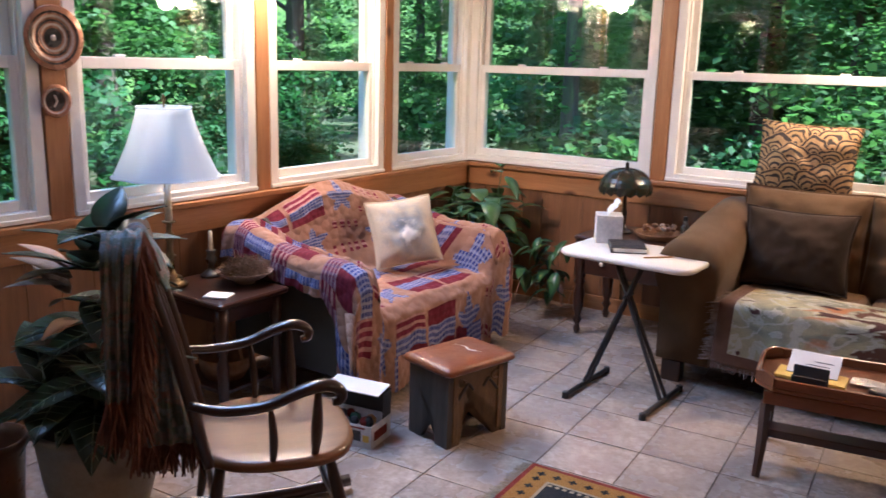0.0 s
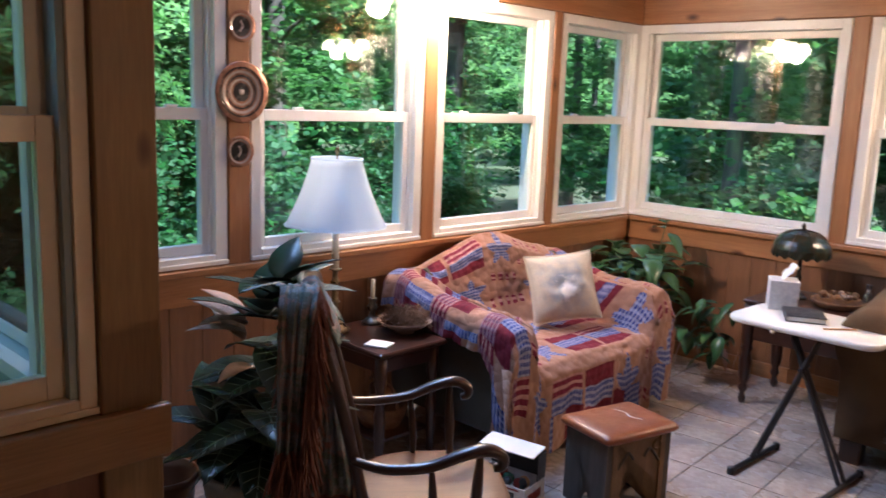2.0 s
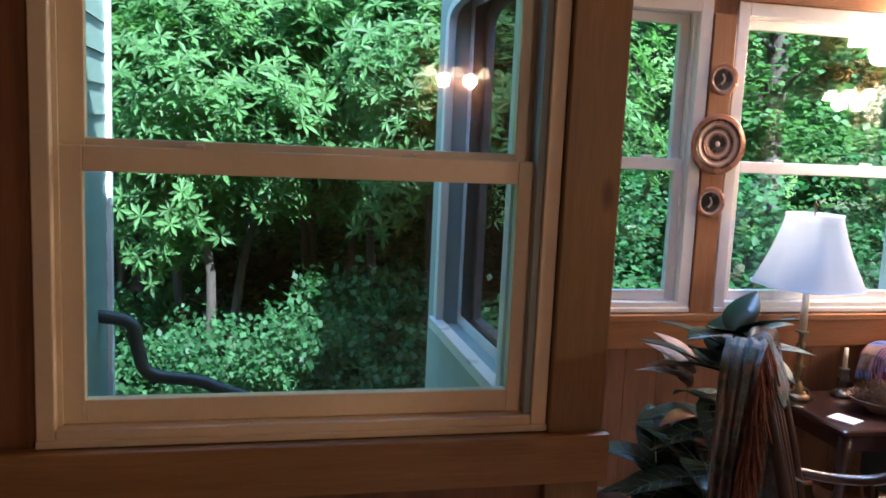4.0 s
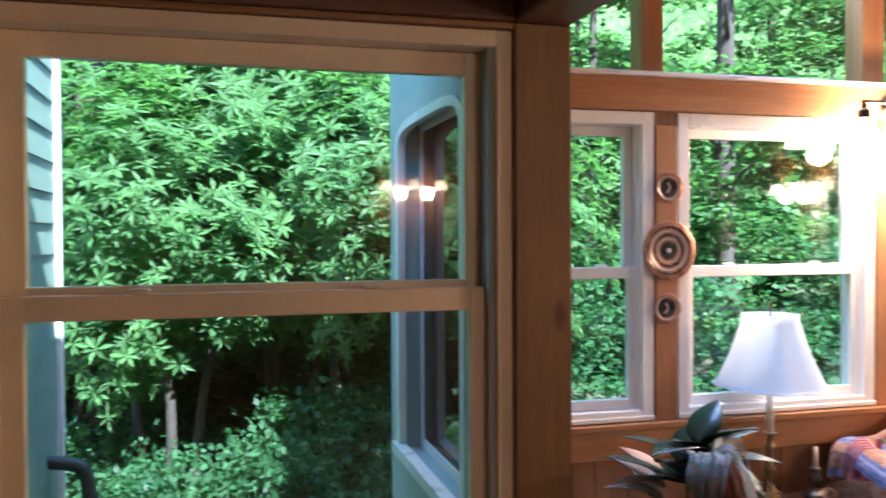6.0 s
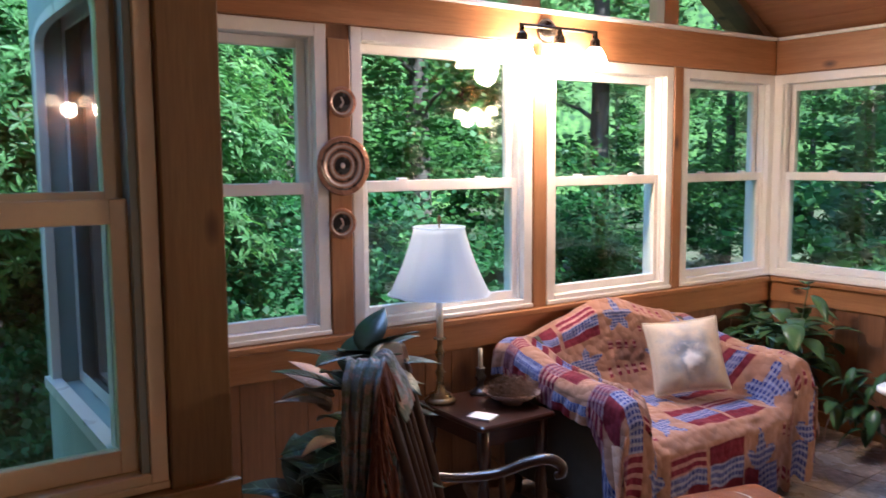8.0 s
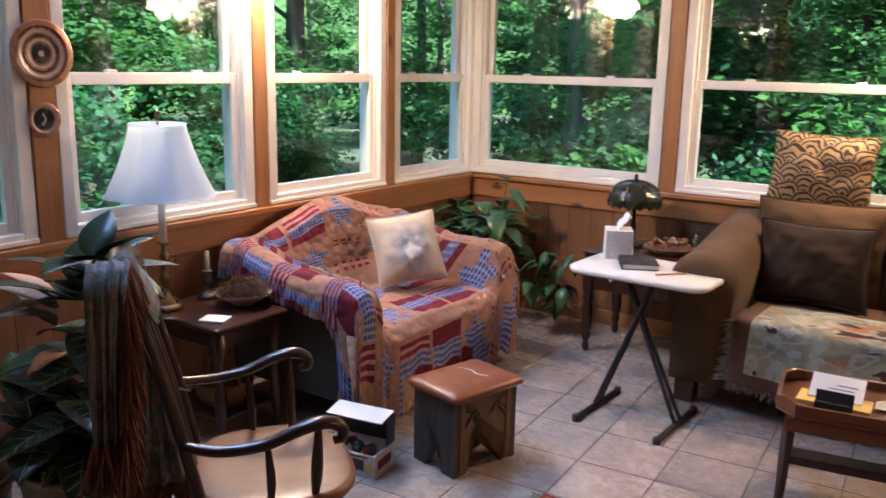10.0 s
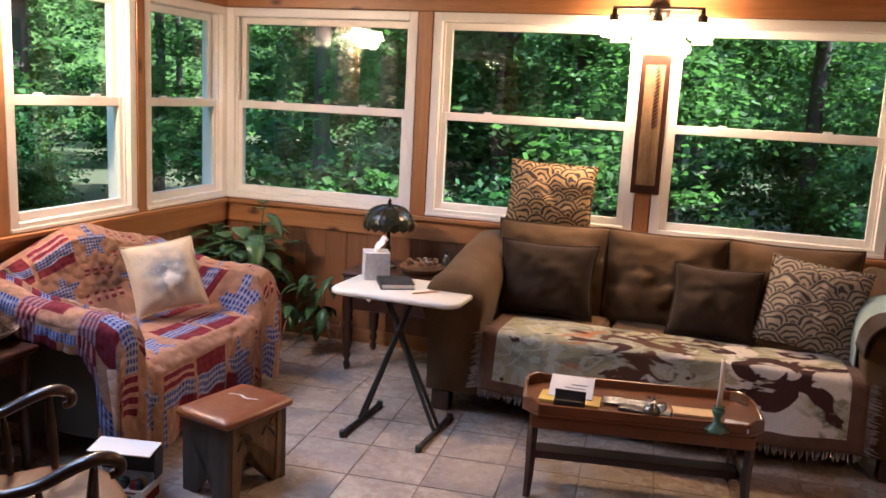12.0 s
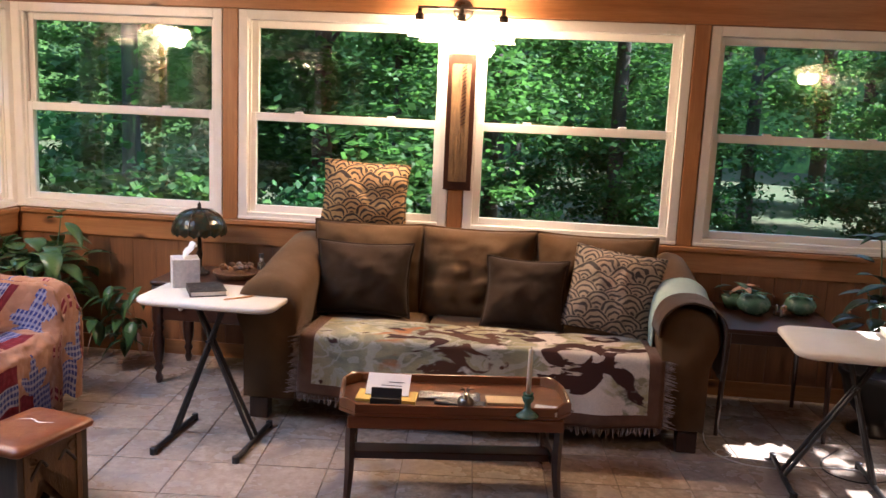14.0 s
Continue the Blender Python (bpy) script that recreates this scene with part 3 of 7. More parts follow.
def throw_mat(name):
    """Woven picture cloth: grey-green ground, flowing brown forms, white and dark forms towards one end."""
    m = bpy.data.materials.new(name)
    m.use_nodes = True
    nt = m.node_tree
    p = nt.nodes["Principled BSDF"]
    v = coords(nt, (1, 1.6, 1.6))
    sep = nt.nodes.new("ShaderNodeSeparateXYZ")
    nt.links.new(coords(nt), sep.inputs[0])
    def forms(scale, off, lo, hi, lift=None, dist=1.4):
        sh = nt.nodes.new("ShaderNodeVectorMath")
        sh.operation = "ADD"
        sh.inputs[1].default_value = off
        nt.links.new(v, sh.inputs[0])
        n = nt.nodes.new("ShaderNodeTexNoise")
        n.inputs["Scale"].default_value, n.inputs["Detail"].default_value, n.inputs["Distortion"].default_value = scale, 3.5, dist
        nt.links.new(sh.outputs[0], n.inputs["Vector"])
        f = n.outputs["Fac"]
        if lift is not None:
            f = calc(nt, "ADD", f, calc(nt, "MULTIPLY", lift[0], lift[1]))
        g = nt.nodes.new("ShaderNodeMapRange")
        g.inputs["From Min"].default_value, g.inputs["From Max"].default_value = lo, hi
        nt.links.new(f, g.inputs["Value"])
        return g.outputs["Result"]
    def hump(c, w):
        return calc(nt, "MAXIMUM", calc(nt, "SUBTRACT", 1.0, calc(nt, "MULTIPLY", calc(nt, "ABSOLUTE", calc(nt, "SUBTRACT", sep.outputs["X"], c)), 1 / w)), 0.0)
    col = ramp_mix(nt, forms(2.6, (0, 0, 0), 0.40, 0.62), (0.44, 0.41, 0.25), (0.20, 0.215, 0.165))
    pale = calc(nt, "ABSOLUTE", calc(nt, "SUBTRACT", forms(3.2, (9, 2, 6), 0.0, 1.0, None, 2.4), 0.5))
    col = ramp_mix(nt, calc(nt, "MULTIPLY", calc(nt, "LESS_THAN", pale, 0.045), 0.6), col, (0.50, 0.50, 0.44))
    col = ramp_mix(nt, forms(2.6, (4, 1, 2), 0.70, 0.78, (hump(-0.42, 0.32), 0.22)), col, (0.40, 0.17, 0.07))
    col = ramp_mix(nt, forms(3.6, (3, 6, 1), 0.635, 0.675, (hump(-0.10, 0.30), 0.20)), col, (0.10, 0.045, 0.028))
    col = ramp_mix(nt, forms(2.4, (7, 3, 5), 0.64, 0.68, (hump(0.54, 0.45), 0.30)), col, (0.72, 0.67, 0.60))
    col = ramp_mix(nt, forms(3.4, (2, 5, 3), 0.605, 0.63, (hump(0.58, 0.42), 0.15)), col, (0.060, 0.024, 0.022))
    w = noise_tex(nt, coords(nt), 260, 2)
    nt.links.new(ramp_mix(nt, calc(nt, "MULTIPLY", w, 0.3), col, (0.05, 0.04, 0.03)), p.inputs["Base Color"])
    p.inputs["Roughness"].default_value, p.inputs["Specular IOR Level"].default_value = 0.9, 0.15
    bp = nt.nodes.new("ShaderNodeBump")
    bp.inputs["Strength"].default_value, bp.inputs["Distance"].default_value = 0.5, 0.003
    nt.links.new(w, bp.inputs["Height"])
    nt.links.new(bp.outputs["Normal"], p.inputs["Normal"])
    return m


def patch_mat(name, cols, scale, rough=0.9):
    """Woven picture cloth read as broad irregular patches of several colours."""
    m = bpy.data.materials.new(name)
    m.use_nodes = True
    nt = m.node_tree
    p = nt.nodes["Principled BSDF"]
    v = coords(nt, (1, 2.0, 2.0))
    col = cols[0]
    for i, c in enumerate(cols[1:]):
        off = nt.nodes.new("ShaderNodeVectorMath")
        off.operation = "ADD"
        off.inputs[1].default_value = (3.1 * i, 1.7 * i, 0.9 * i)
        nt.links.new(v, off.inputs[0])
        lo = 0.475 if i == 1 else 0.51
        f = noise_tex(nt, off.outputs[0], scale * (1 + 0.35 * i), 6, 0.6, lo, lo + 0.06)
        col = ramp_mix(nt, f, col, c)
    w = noise_tex(nt, coords(nt), 260, 2)
    q = nt.nodes.new("ShaderNodeMath")
    q.operation = "MULTIPLY"
    q.inputs[1].default_value = 0.35
    nt.links.new(w, q.inputs[0])
    nt.links.new(ramp_mix(nt, q.outputs[0], col, (0.05, 0.04, 0.03)), p.inputs["Base Color"])
    p.inputs["Roughness"].default_value, p.inputs["Specular IOR Level"].default_value = rough, 0.15
    bp = nt.nodes.new("ShaderNodeBump")
    bp.inputs["Strength"].default_value, bp.inputs["Distance"].default_value = 0.5, 0.003
    nt.links.new(w, bp.inputs["Height"])
    nt.links.new(bp.outputs["Normal"], p.inputs["Normal"])
    return m


def fabric(name, a, b, scale=5, rough=0.9, sheen=0.3, fine=220, bump=0.35):
    return mat(name, a, b, scale, fine, rough, bump=bump, spec=0.15, fac=0.4, Sheen_Weight=sheen * 0.5, Sheen_Roughness=0.5)


Q_TAN = fabric("tan quilt cotton", (0.344, 0.183, 0.115), (0.287, 0.148, 0.092), 8)
quilt_bump(Q_TAN.node_tree, Q_TAN.node_tree.nodes["Principled BSDF"])
Q_RED = check_mat("burgundy plaid cotton", (0.15, 0.018, 0.035), (0.19, 0.025, 0.045), (0.52, 0.32, 0.27), 0.030)
Q_BUR = check_mat("plain burgundy cotton", (0.15, 0.018, 0.03), (0.17, 0.022, 0.035), (0.12, 0.015, 0.025), 0.03)
Q_BLUE = check_mat("blue checked cotton", (0.035, 0.05, 0.20), (0.20, 0.22, 0.38), (0.36, 0.36, 0.44), 0.022)
# mauve plaid: the look of the tan cloth in shade, put into colour
Q_TAN_SHADE = check_mat("mauve plaid cotton", (0.15, 0.035, 0.06), (0.13, 0.07, 0.12), (0.34, 0.22, 0.22), 0.026)
M_OLIVE = fabric("dark olive upholstery", (0.075, 0.062, 0.04), (0.055, 0.045, 0.03), 5)
M_BROWN = fabric("brown microfibre upholstery", (0.115, 0.066, 0.028), (0.085, 0.047, 0.02), 3.5, 0.85, 0.15, 160, 0.15)
M_DARKCUSH = fabric("dark brown cushion cloth", (0.045, 0.027, 0.015), (0.032, 0.019, 0.011), 4, 0.9, 0.12)
M_GOLD = swirl_mat("gold swirl brocade", (0.50, 0.32, 0.14), (0.035, 0.026, 0.02))
M_TAUPE = swirl_mat("taupe swirl brocade", (0.36, 0.28, 0.20), (0.04, 0.032, 0.028))


def print_mat():
    """Cream cotton with a soft faded blue-grey print, a vague upright shape."""
    m = fabric("cream cotton with faded print", (0.62, 0.52, 0.38), (0.55, 0.45, 0.32), 4, 0.9, 0.2)
    nt = m.node_tree
    p = nt.nodes["Principled BSDF"]
    src = p.inputs["Base Color"].links[0].from_socket
    for stretch, off, lo, hi, colour, warp in (((5.6, 4.4, 0), (0.0, 0.0, 0), 0.95, 0.3, (0.24, 0.27, 0.30), 1.3), ((9.0, 5.5, 0), (-0.15, 0.15, 0), 0.62, 0.42, (0.60, 0.57, 0.52), 1.6)):
        v = coords(nt, stretch)
        sh = nt.nodes.new("ShaderNodeVectorMath")
        sh.operation = "ADD"
        sh.inputs[1].default_value = off
        nt.links.new(v, sh.inputs[0])
        ln = nt.nodes.new("ShaderNodeVectorMath")
        ln.operation = "LENGTH"
        nt.links.new(sh.outputs[0], ln.inputs[0])
        n = noise_tex(nt, coords(nt), 16, 3, 0.6, 0.2, 0.8)
        q = nt.nodes.new("ShaderNodeMath")
        q.operation = "MULTIPLY_ADD"
        q.inputs[1].default_value = warp * 0.6
        nt.links.new(n, q.inputs[0])
        nt.links.new(ln.outputs["Value"], q.inputs[2])
        r = nt.nodes.new("ShaderNodeMapRange")
        r.inputs["From Min"].default_value, r.inputs["From Max"].default_value = lo + 0.25, hi + 0.25
        nt.links.new(q.outputs[0], r.inputs["Value"])
        src = ramp_mix(nt, r.outputs["Result"], src, colour)
    nt.links.new(src, p.inputs["Base Color"])
    return m


M_PRINT = print_mat()
M_MAHOG = wood("dark mahogany", (0.047, 0.017, 0.009), (0.025, 0.009, 0.006), (1, 0.08, 1), 0.3, coat=0.3)
M_ROCK = wood("dark walnut stain", (0.055, 0.026, 0.014), (0.028, 0.013, 0.008), (1, 1, 0.1), 0.32, coat=0.35)
M_SEAT = wood("worn honey maple seat", (0.236, 0.101, 0.036), (0.167, 0.068, 0.022), (0.1, 1, 1), 0.38, coat=0.15)
M_TRAY = wood("reddish mahogany tray", (0.21, 0.078, 0.028), (0.13, 0.044, 0.016), (0.07, 1, 1), 0.28, coat=0.4)
M_OLD = wood("weathered grey-brown wood", (0.088, 0.068, 0.050), (0.044, 0.034, 0.026), (1, 1, 0.1), 0.75, bump=0.3)
M_CARVE = wood("carved ochre wood", (0.22, 0.13, 0.05), (0.10, 0.055, 0.025), (1, 1, 0.3), 0.7, bump=0.4)
M_LEATHER = mat("worn orange-brown leather", (0.238, 0.072, 0.020), (0.178, 0.046, 0.013), 7, 60, 0.38, bump=0.15, fac=0.3)
M_WHITE = mat("white moulded plastic", (0.74, 0.71, 0.64), (0.68, 0.65, 0.58), 4, 140, 0.45, bump=0.1, fac=0.1)
M_SHADE = mat("white silk lampshade", (0.80, 0.86, 0.92), (0.76, 0.82, 0.88), 6, 200, 0.75, bump=0.12, fac=0.08, Transmission_Weight=0.0)
_nt = M_SHADE.node_tree
_tr, _mx = _nt.nodes.new("ShaderNodeBsdfTranslucent"), _nt.nodes.new("ShaderNodeMixShader")
_tr.inputs["Color"].default_value = (0.86, 0.92, 0.97, 1)
_mx.inputs[0].default_value = 0.66
_nt.links.new(_nt.nodes["Principled BSDF"].outputs[0], _mx.inputs[1])
_nt.links.new(_tr.outputs[0], _mx.inputs[2])
_nt.links.new(_mx.outputs[0], _nt.nodes["Material Output"].inputs["Surface"])
M_BRASS = mat("antique brass", (0.34, 0.26, 0.14), (0.22, 0.17, 0.10), 18, 120, 0.3, 0.95, 0.05)
M_PEWTER = mat("tarnished pewter", (0.22, 0.21, 0.19), (0.13, 0.125, 0.12), 18, 120, 0.35, 0.9, 0.08)
M_CANDLE = mat("ivory wax", (0.76, 0.68, 0.54), (0.70, 0.62, 0.48), 9, 90, 0.5, bump=0.05, fac=0.08)
M_GREENGL = mat("green glazed ceramic", (0.05, 0.13, 0.09), (0.10, 0.19, 0.13), 14, 80, 0.22, bump=0.1, fac=0.3)
M_POT = mat("cream stoneware", (0.40, 0.33, 0.25), (0.30, 0.24, 0.18), 5, 60, 0.55, bump=0.12)
M_TERRA = mat("brown glazed clay", (0.16, 0.075, 0.045), (0.10, 0.05, 0.032), 8, 60, 0.35, bump=0.1)
M_BOWL = mat("pinkish stoneware", (0.34, 0.23, 0.18), (0.26, 0.17, 0.13), 12, 80, 0.4, bump=0.08)
M_SOIL = mat("potting soil", (0.04, 0.028, 0.02), (0.025, 0.018, 0.013), 30, 160, 0.95, bump=0.8)
M_MOSS = mat("dried brown moss", (0.165, 0.090, 0.048), (0.090, 0.048, 0.027), 30, 160, 0.95, bump=0.8)
M_PAPER = mat("white paper", (0.80, 0.78, 0.73), (0.76, 0.74, 0.69), 12, 160, 0.8, bump=0.03, fac=0.05)
M_YELLOW = mat("yellow paper", (0.70, 0.48, 0.08), (0.64, 0.42, 0.07), 12, 160, 0.6, bump=0.03, fac=0.1)
M_MANILA = mat("manila envelope", (0.60, 0.40, 0.18), (0.55, 0.36, 0.16), 12, 160, 0.7, bump=0.03, fac=0.1)
M_FOIL = mat("crinkled clear wrap over silver", (0.55, 0.53, 0.50), (0.30, 0.29, 0.28), 30, 80, 0.2, 0.7, 0.6)
M_BLACKP = mat("black leatherette", (0.018, 0.018, 0.019), (0.026, 0.025, 0.025), 20, 260, 0.45, bump=0.2)
M_TISSUE = mat("patterned white card", (0.66, 0.64, 0.61), (0.50, 0.49, 0.48), 45, 200, 0.7, bump=0.05, fac=0.2)
M_CYAN = fabric("pale aqua towel", (0.44, 0.60, 0.58), (0.38, 0.53, 0.52), 10, 0.95, 0.3, 260, 0.6)
M_COCOA = fabric("dark cocoa fleece", (0.035, 0.02, 0.014), (0.05, 0.028, 0.018), 8, 0.95, 0.4)
M_PENCIL = mat("orange pencil paint", (0.55, 0.27, 0.08), (0.5, 0.24, 0.07), 30, 200, 0.4, bump=0.0)
M_THROW = throw_mat("woven picture throw")
M_THROWB = fabric("brown throw border", (0.13, 0.07, 0.045), (0.10, 0.05, 0.032), 12)
M_FRINGE = fabric("pale grey-brown yarn", (0.30, 0.25, 0.22), (0.16, 0.11, 0.09), 40)
M_SHAWL = patch_mat("loose woven shawl", [(0.20, 0.26, 0.25), (0.30, 0.17, 0.16), (0.28, 0.34, 0.37), (0.16, 0.21, 0.18), (0.36, 0.30, 0.28)], 6.0)
M_SHAWLF = fabric("red-brown yarn fringe", (0.150, 0.060, 0.042), (0.240, 0.112, 0.075), 40)
M_COPPER = mat("coppery glazed plate", (0.42, 0.22, 0.13), (0.32, 0.15, 0.09), 16, 90, 0.25, 0.4, 0.06)
M_PLBLACK = mat("black glazed ring", (0.02, 0.018, 0.018), (0.03, 0.028, 0.026), 16, 90, 0.25, 0.1, 0.03)
M_PLCREAM = mat("cream glazed ring", (0.52, 0.44, 0.38), (0.46, 0.38, 0.32), 16, 90, 0.3, 0.1, 0.03)
M_STAINED = mat("dark green leaded glass", (0.016, 0.035, 0.026), (0.05, 0.032, 0.012), 26, 60, 0.16, 0.2, 0.2, c=(0.01, 0.02, 0.03))
M_BASKET = mat("woven basket reed", (0.26, 0.13, 0.055), (0.17, 0.08, 0.035), 30, 120, 0.7, bump=0.8)
M_RUGY = fabric("ochre wool rug", (0.42, 0.22, 0.045), (0.36, 0.18, 0.04), 30, 0.95, 0.1, 200, 0.8)
M_RUGR = fabric("red wool rug", (0.26, 0.035, 0.025), (0.21, 0.028, 0.02), 30, 0.95, 0.1, 200, 0.8)
M_RUGB = fabric("black wool rug", (0.022, 0.026, 0.028), (0.03, 0.034, 0.034), 30, 0.95, 0.1, 200, 0.8)
M_RUGT = fabric("cream wool rug", (0.48, 0.40, 0.28), (0.42, 0.35, 0.24), 30, 0.95, 0.1, 200, 0.8)
M_PLANT = mat("glossy dark green leaf", (0.012, 0.030, 0.018), (0.018, 0.042, 0.022), 9, 60, 0.36, bump=0.05, fac=0.3)
M_VEIN = mat("pale leaf vein", (0.320, 0.400, 0.320), (0.240, 0.340, 0.260), 9, 60, 0.5, bump=0.0)
M_PLANT2 = mat("mid green houseplant leaf", (0.036, 0.096, 0.032), (0.056, 0.128, 0.040), 7, 60, 0.34, bump=0.05, fac=0.25)
M_PINKLEAF = mat("faded pink-cream leaf", (0.50, 0.30, 0.20), (0.42, 0.24, 0.17), 9, 60, 0.6, bump=0.05)
M_STEM = mat("green stem", (0.08, 0.12, 0.05), (0.06, 0.09, 0.04), 9, 60, 0.6, bump=0.05)
M_CORD = mat("white cable", (0.66, 0.65, 0.62), (0.62, 0.6, 0.58), 20, 60, 0.5, bump=0.0)


# ---------- shapes for soft and turned things ----------
def loft(rings, close=True, bm=None, caps=True):
    """Skin over rings of equal length."""
    bm = bm or bmesh.new()
    R = [[bm.verts.new(p) for p in r] for r in rings]
    n = len(R[0])
    for a, b in zip(R, R[1:]):
        for i in range(n if close else n - 1):
            j = (i + 1) % n
            bm.faces.new((a[i], a[j], b[j], b[i]))
    if caps and close:
        bm.faces.new(R[0][::-1])
        bm.faces.new(R[-1])
    return bm


def rounded(w, h, r, n=5):
    """Rounded rectangle, centred, as (a, b) pairs."""
    out = []
    for cx, cy, a0 in ((w / 2 - r, h / 2 - r, 0), (-w / 2 + r, h / 2 - r, 90), (-w / 2 + r, -h / 2 + r, 180), (w / 2 - r, -h / 2 + r, 270)):
        for i in range(n + 1):
            a = radians(a0 + 90 * i / n)
            out.append((cx + r * math.cos(a), cy + r * math.sin(a)))
    return out


def slab_round(w, d, z0, z1, r, edge=0.006):
    """A flat top with rounded corners and eased edges."""
    prof = [(-edge, z0), (0, z0 + edge), (0, z1 - edge), (-edge, z1)]
    return loft([[(x * (1 + 2 * e / w), y * (1 + 2 * e / d), z) for x, y in rounded(w, d, r)] for e, z in prof])


def pillow(w, h, t, seed=0, pinch=0.07, n=28, wrinkle=0.03):
    """A filled cushion lying in x and y, thick along z."""
    bm = bmesh.new()
    rng = Vector((seed * 3.7, seed * 1.3, seed * 2.1))
    grid = []
    for side in (1, -1):
        g = []
        for i in range(n + 1):
            row = []
            for j in range(n + 1):
                u, v = 2 * i / n - 1, 2 * j / n - 1
                k = max(0.0, (1 - abs(u) ** 2.2) * (1 - abs(v) ** 2.2)) ** 0.62
                x = w / 2 * u * (1 - pinch * (1 - v * v))
                y = h / 2 * v * (1 - pinch * (1 - u * u))
                z = side * t / 2 * k
                z += wrinkle * k * noise.noise(Vector((x * 9, y * 9, side * 4.0)) + rng) + 0.5 * wrinkle * k * noise.noise(Vector((x * 24, y * 24, side)) + rng)
                row.append((x, y, z))
            g.append(row)
        grid.append(g)
    top = [[bm.verts.new(p) for p in r] for r in grid[0]]
    bot = [[top[i][j] if i in (0, n) or j in (0, n) else bm.verts.new(grid[1][i][j]) for j in range(n + 1)] for i in range(n + 1)]
    for g, flip in ((top, False), (bot, True)):
        for i in range(n):
            for j in range(n):
                q = [g[i][j], g[i + 1][j], g[i + 1][j + 1], g[i][j + 1]]
                bm.faces.new(q[::-1] if flip else q)
    return bm


def piping(w, h, pinch=0.07, r=0.006):
    pts = []
    for k in range(64):
        s = k / 16 % 4
        u, v = ((2 * s - 1, -1), (1, 2 * (s - 1) - 1), (1 - 2 * (s - 2), 1), (-1, 1 - 2 * (s - 3)))[int(s)]
        pts.append((w / 2 * u * (1 - pinch * (1 - v * v)), h / 2 * v * (1 - pinch * (1 - u * u)), 0))
    return tube(pts + [pts[0]], r, 6)


def cushion(name, m, w, h, t, material, label, category="cushion", group="", seed=1, edge=None, pinch=0.07):
    th = thing(name, m, label, category, group)
    part("cover", pillow(w, h, t, seed, pinch), material, th, smooth=True)
    part("piping", piping(w, h, pinch), edge or material, th)
    return th


def stand(x, y, z, yaw, lean):
    """Pose of a cushion that leans back: its width across, its height up; yaw is where its face looks."""
    return Matrix.Translation((x, y, z)) @ pose(0, 0, 0, 0, 0, yaw) @ pose(0, 0, 0, 90 - lean, 0, 90)


def face_pose(x, y, z, facing, lean):
    """Cushion pose: local z towards the heading 'facing' (degrees from +x), local y up, leaning back."""
    f = radians(facing)
    fwd = Vector((math.cos(f), math.sin(f), 0))
    up = Vector((0, 0, 1))
    l = radians(lean)
    nz = fwd * math.cos(l) + up * math.sin(l)
    ny = up * math.cos(l) - fwd * math.sin(l)
    nx = ny.cross(nz)
    m = Matrix((nx, ny, nz)).transposed().to_4x4()
    m.translation = (x, y, z)
    return m


# ---------- loveseat under its quilt ----------
def smooth01(x):
    x = min(1.0, max(0.0, x))
    return x * x * (3 - 2 * x)


LY0, LY1 = 1.76, 3.06


def back_top(y):
    return 0.80 + 0.13 * math.exp(-((y - 2.36) / 0.33) ** 2)


def loveseat():
    th = thing("loveseat", pose(-2.45, 2.43, 0), "dark olive upholstered camelback loveseat against the window wall", "sofa")
    ox, oy = 2.45, -2.43
    part("base", bx(-2.86 + ox, -2.05 + ox, LY0 + 0.06 + oy, LY1 - 0.06 + oy, 0.13, 0.36, 0.02), M_OLIVE, th)
    part("seat_cushion", bx(-2.6 + ox, -2.03 + ox, 1.895 + oy, 2.915 + oy, 0.361, 0.435, 0.03), M_OLIVE, th)
    for y0, y1 in ((LY0 + 0.02, 1.885), (2.925, LY1 - 0.02)):
        rings = []
        for x, top in ((-2.05, 0.66), (-2.2, 0.665), (-2.45, 0.69), (-2.7, 0.76), (-2.84, 0.78)):
            c, w = (y0 + y1) / 2 + oy, (y1 - y0)
            ring = [(x + ox, c - w / 2 + 0.02, 0.13), (x + ox, c + w / 2 - 0.02, 0.13)]
            for k in range(9):
                a = math.pi * k / 8
                ring.append((x + ox, c + w / 2 * math.cos(a), top - 0.1 + 0.1 * math.sin(a)))
            rings.append(ring)
        part("arm", loft(rings), M_OLIVE, th, smooth=False)
    rings = []
    for i in range(15):
        y = 1.9 + i / 14 * 1.06
        t = back_top(y) - 0.02
        rings.append([(-2.86 + ox, y + oy, 0.14), (-2.60 + ox, y + oy, 0.14), (-2.57 + ox, y + oy, 0.44), (-2.68 + ox, y + oy, t - 0.03), (-2.73 + ox, y + oy, t), (-2.80 + ox, y + oy, t - 0.01), (-2.86 + ox, y + oy, t - 0.06)])
    part("backrest", loft(rings), M_OLIVE, th)
    for x in (-2.82, -2.12):
        for y in (LY0 + 0.1, LY1 - 0.1):
            part("foot", lathe([(0, 0), (0.022, 0), (0.03, 0.06), (0.034, 0.129), (0, 0.129)], 12, None, pose(x + ox, y + oy, 0)), M_ROCK, th)
    return th


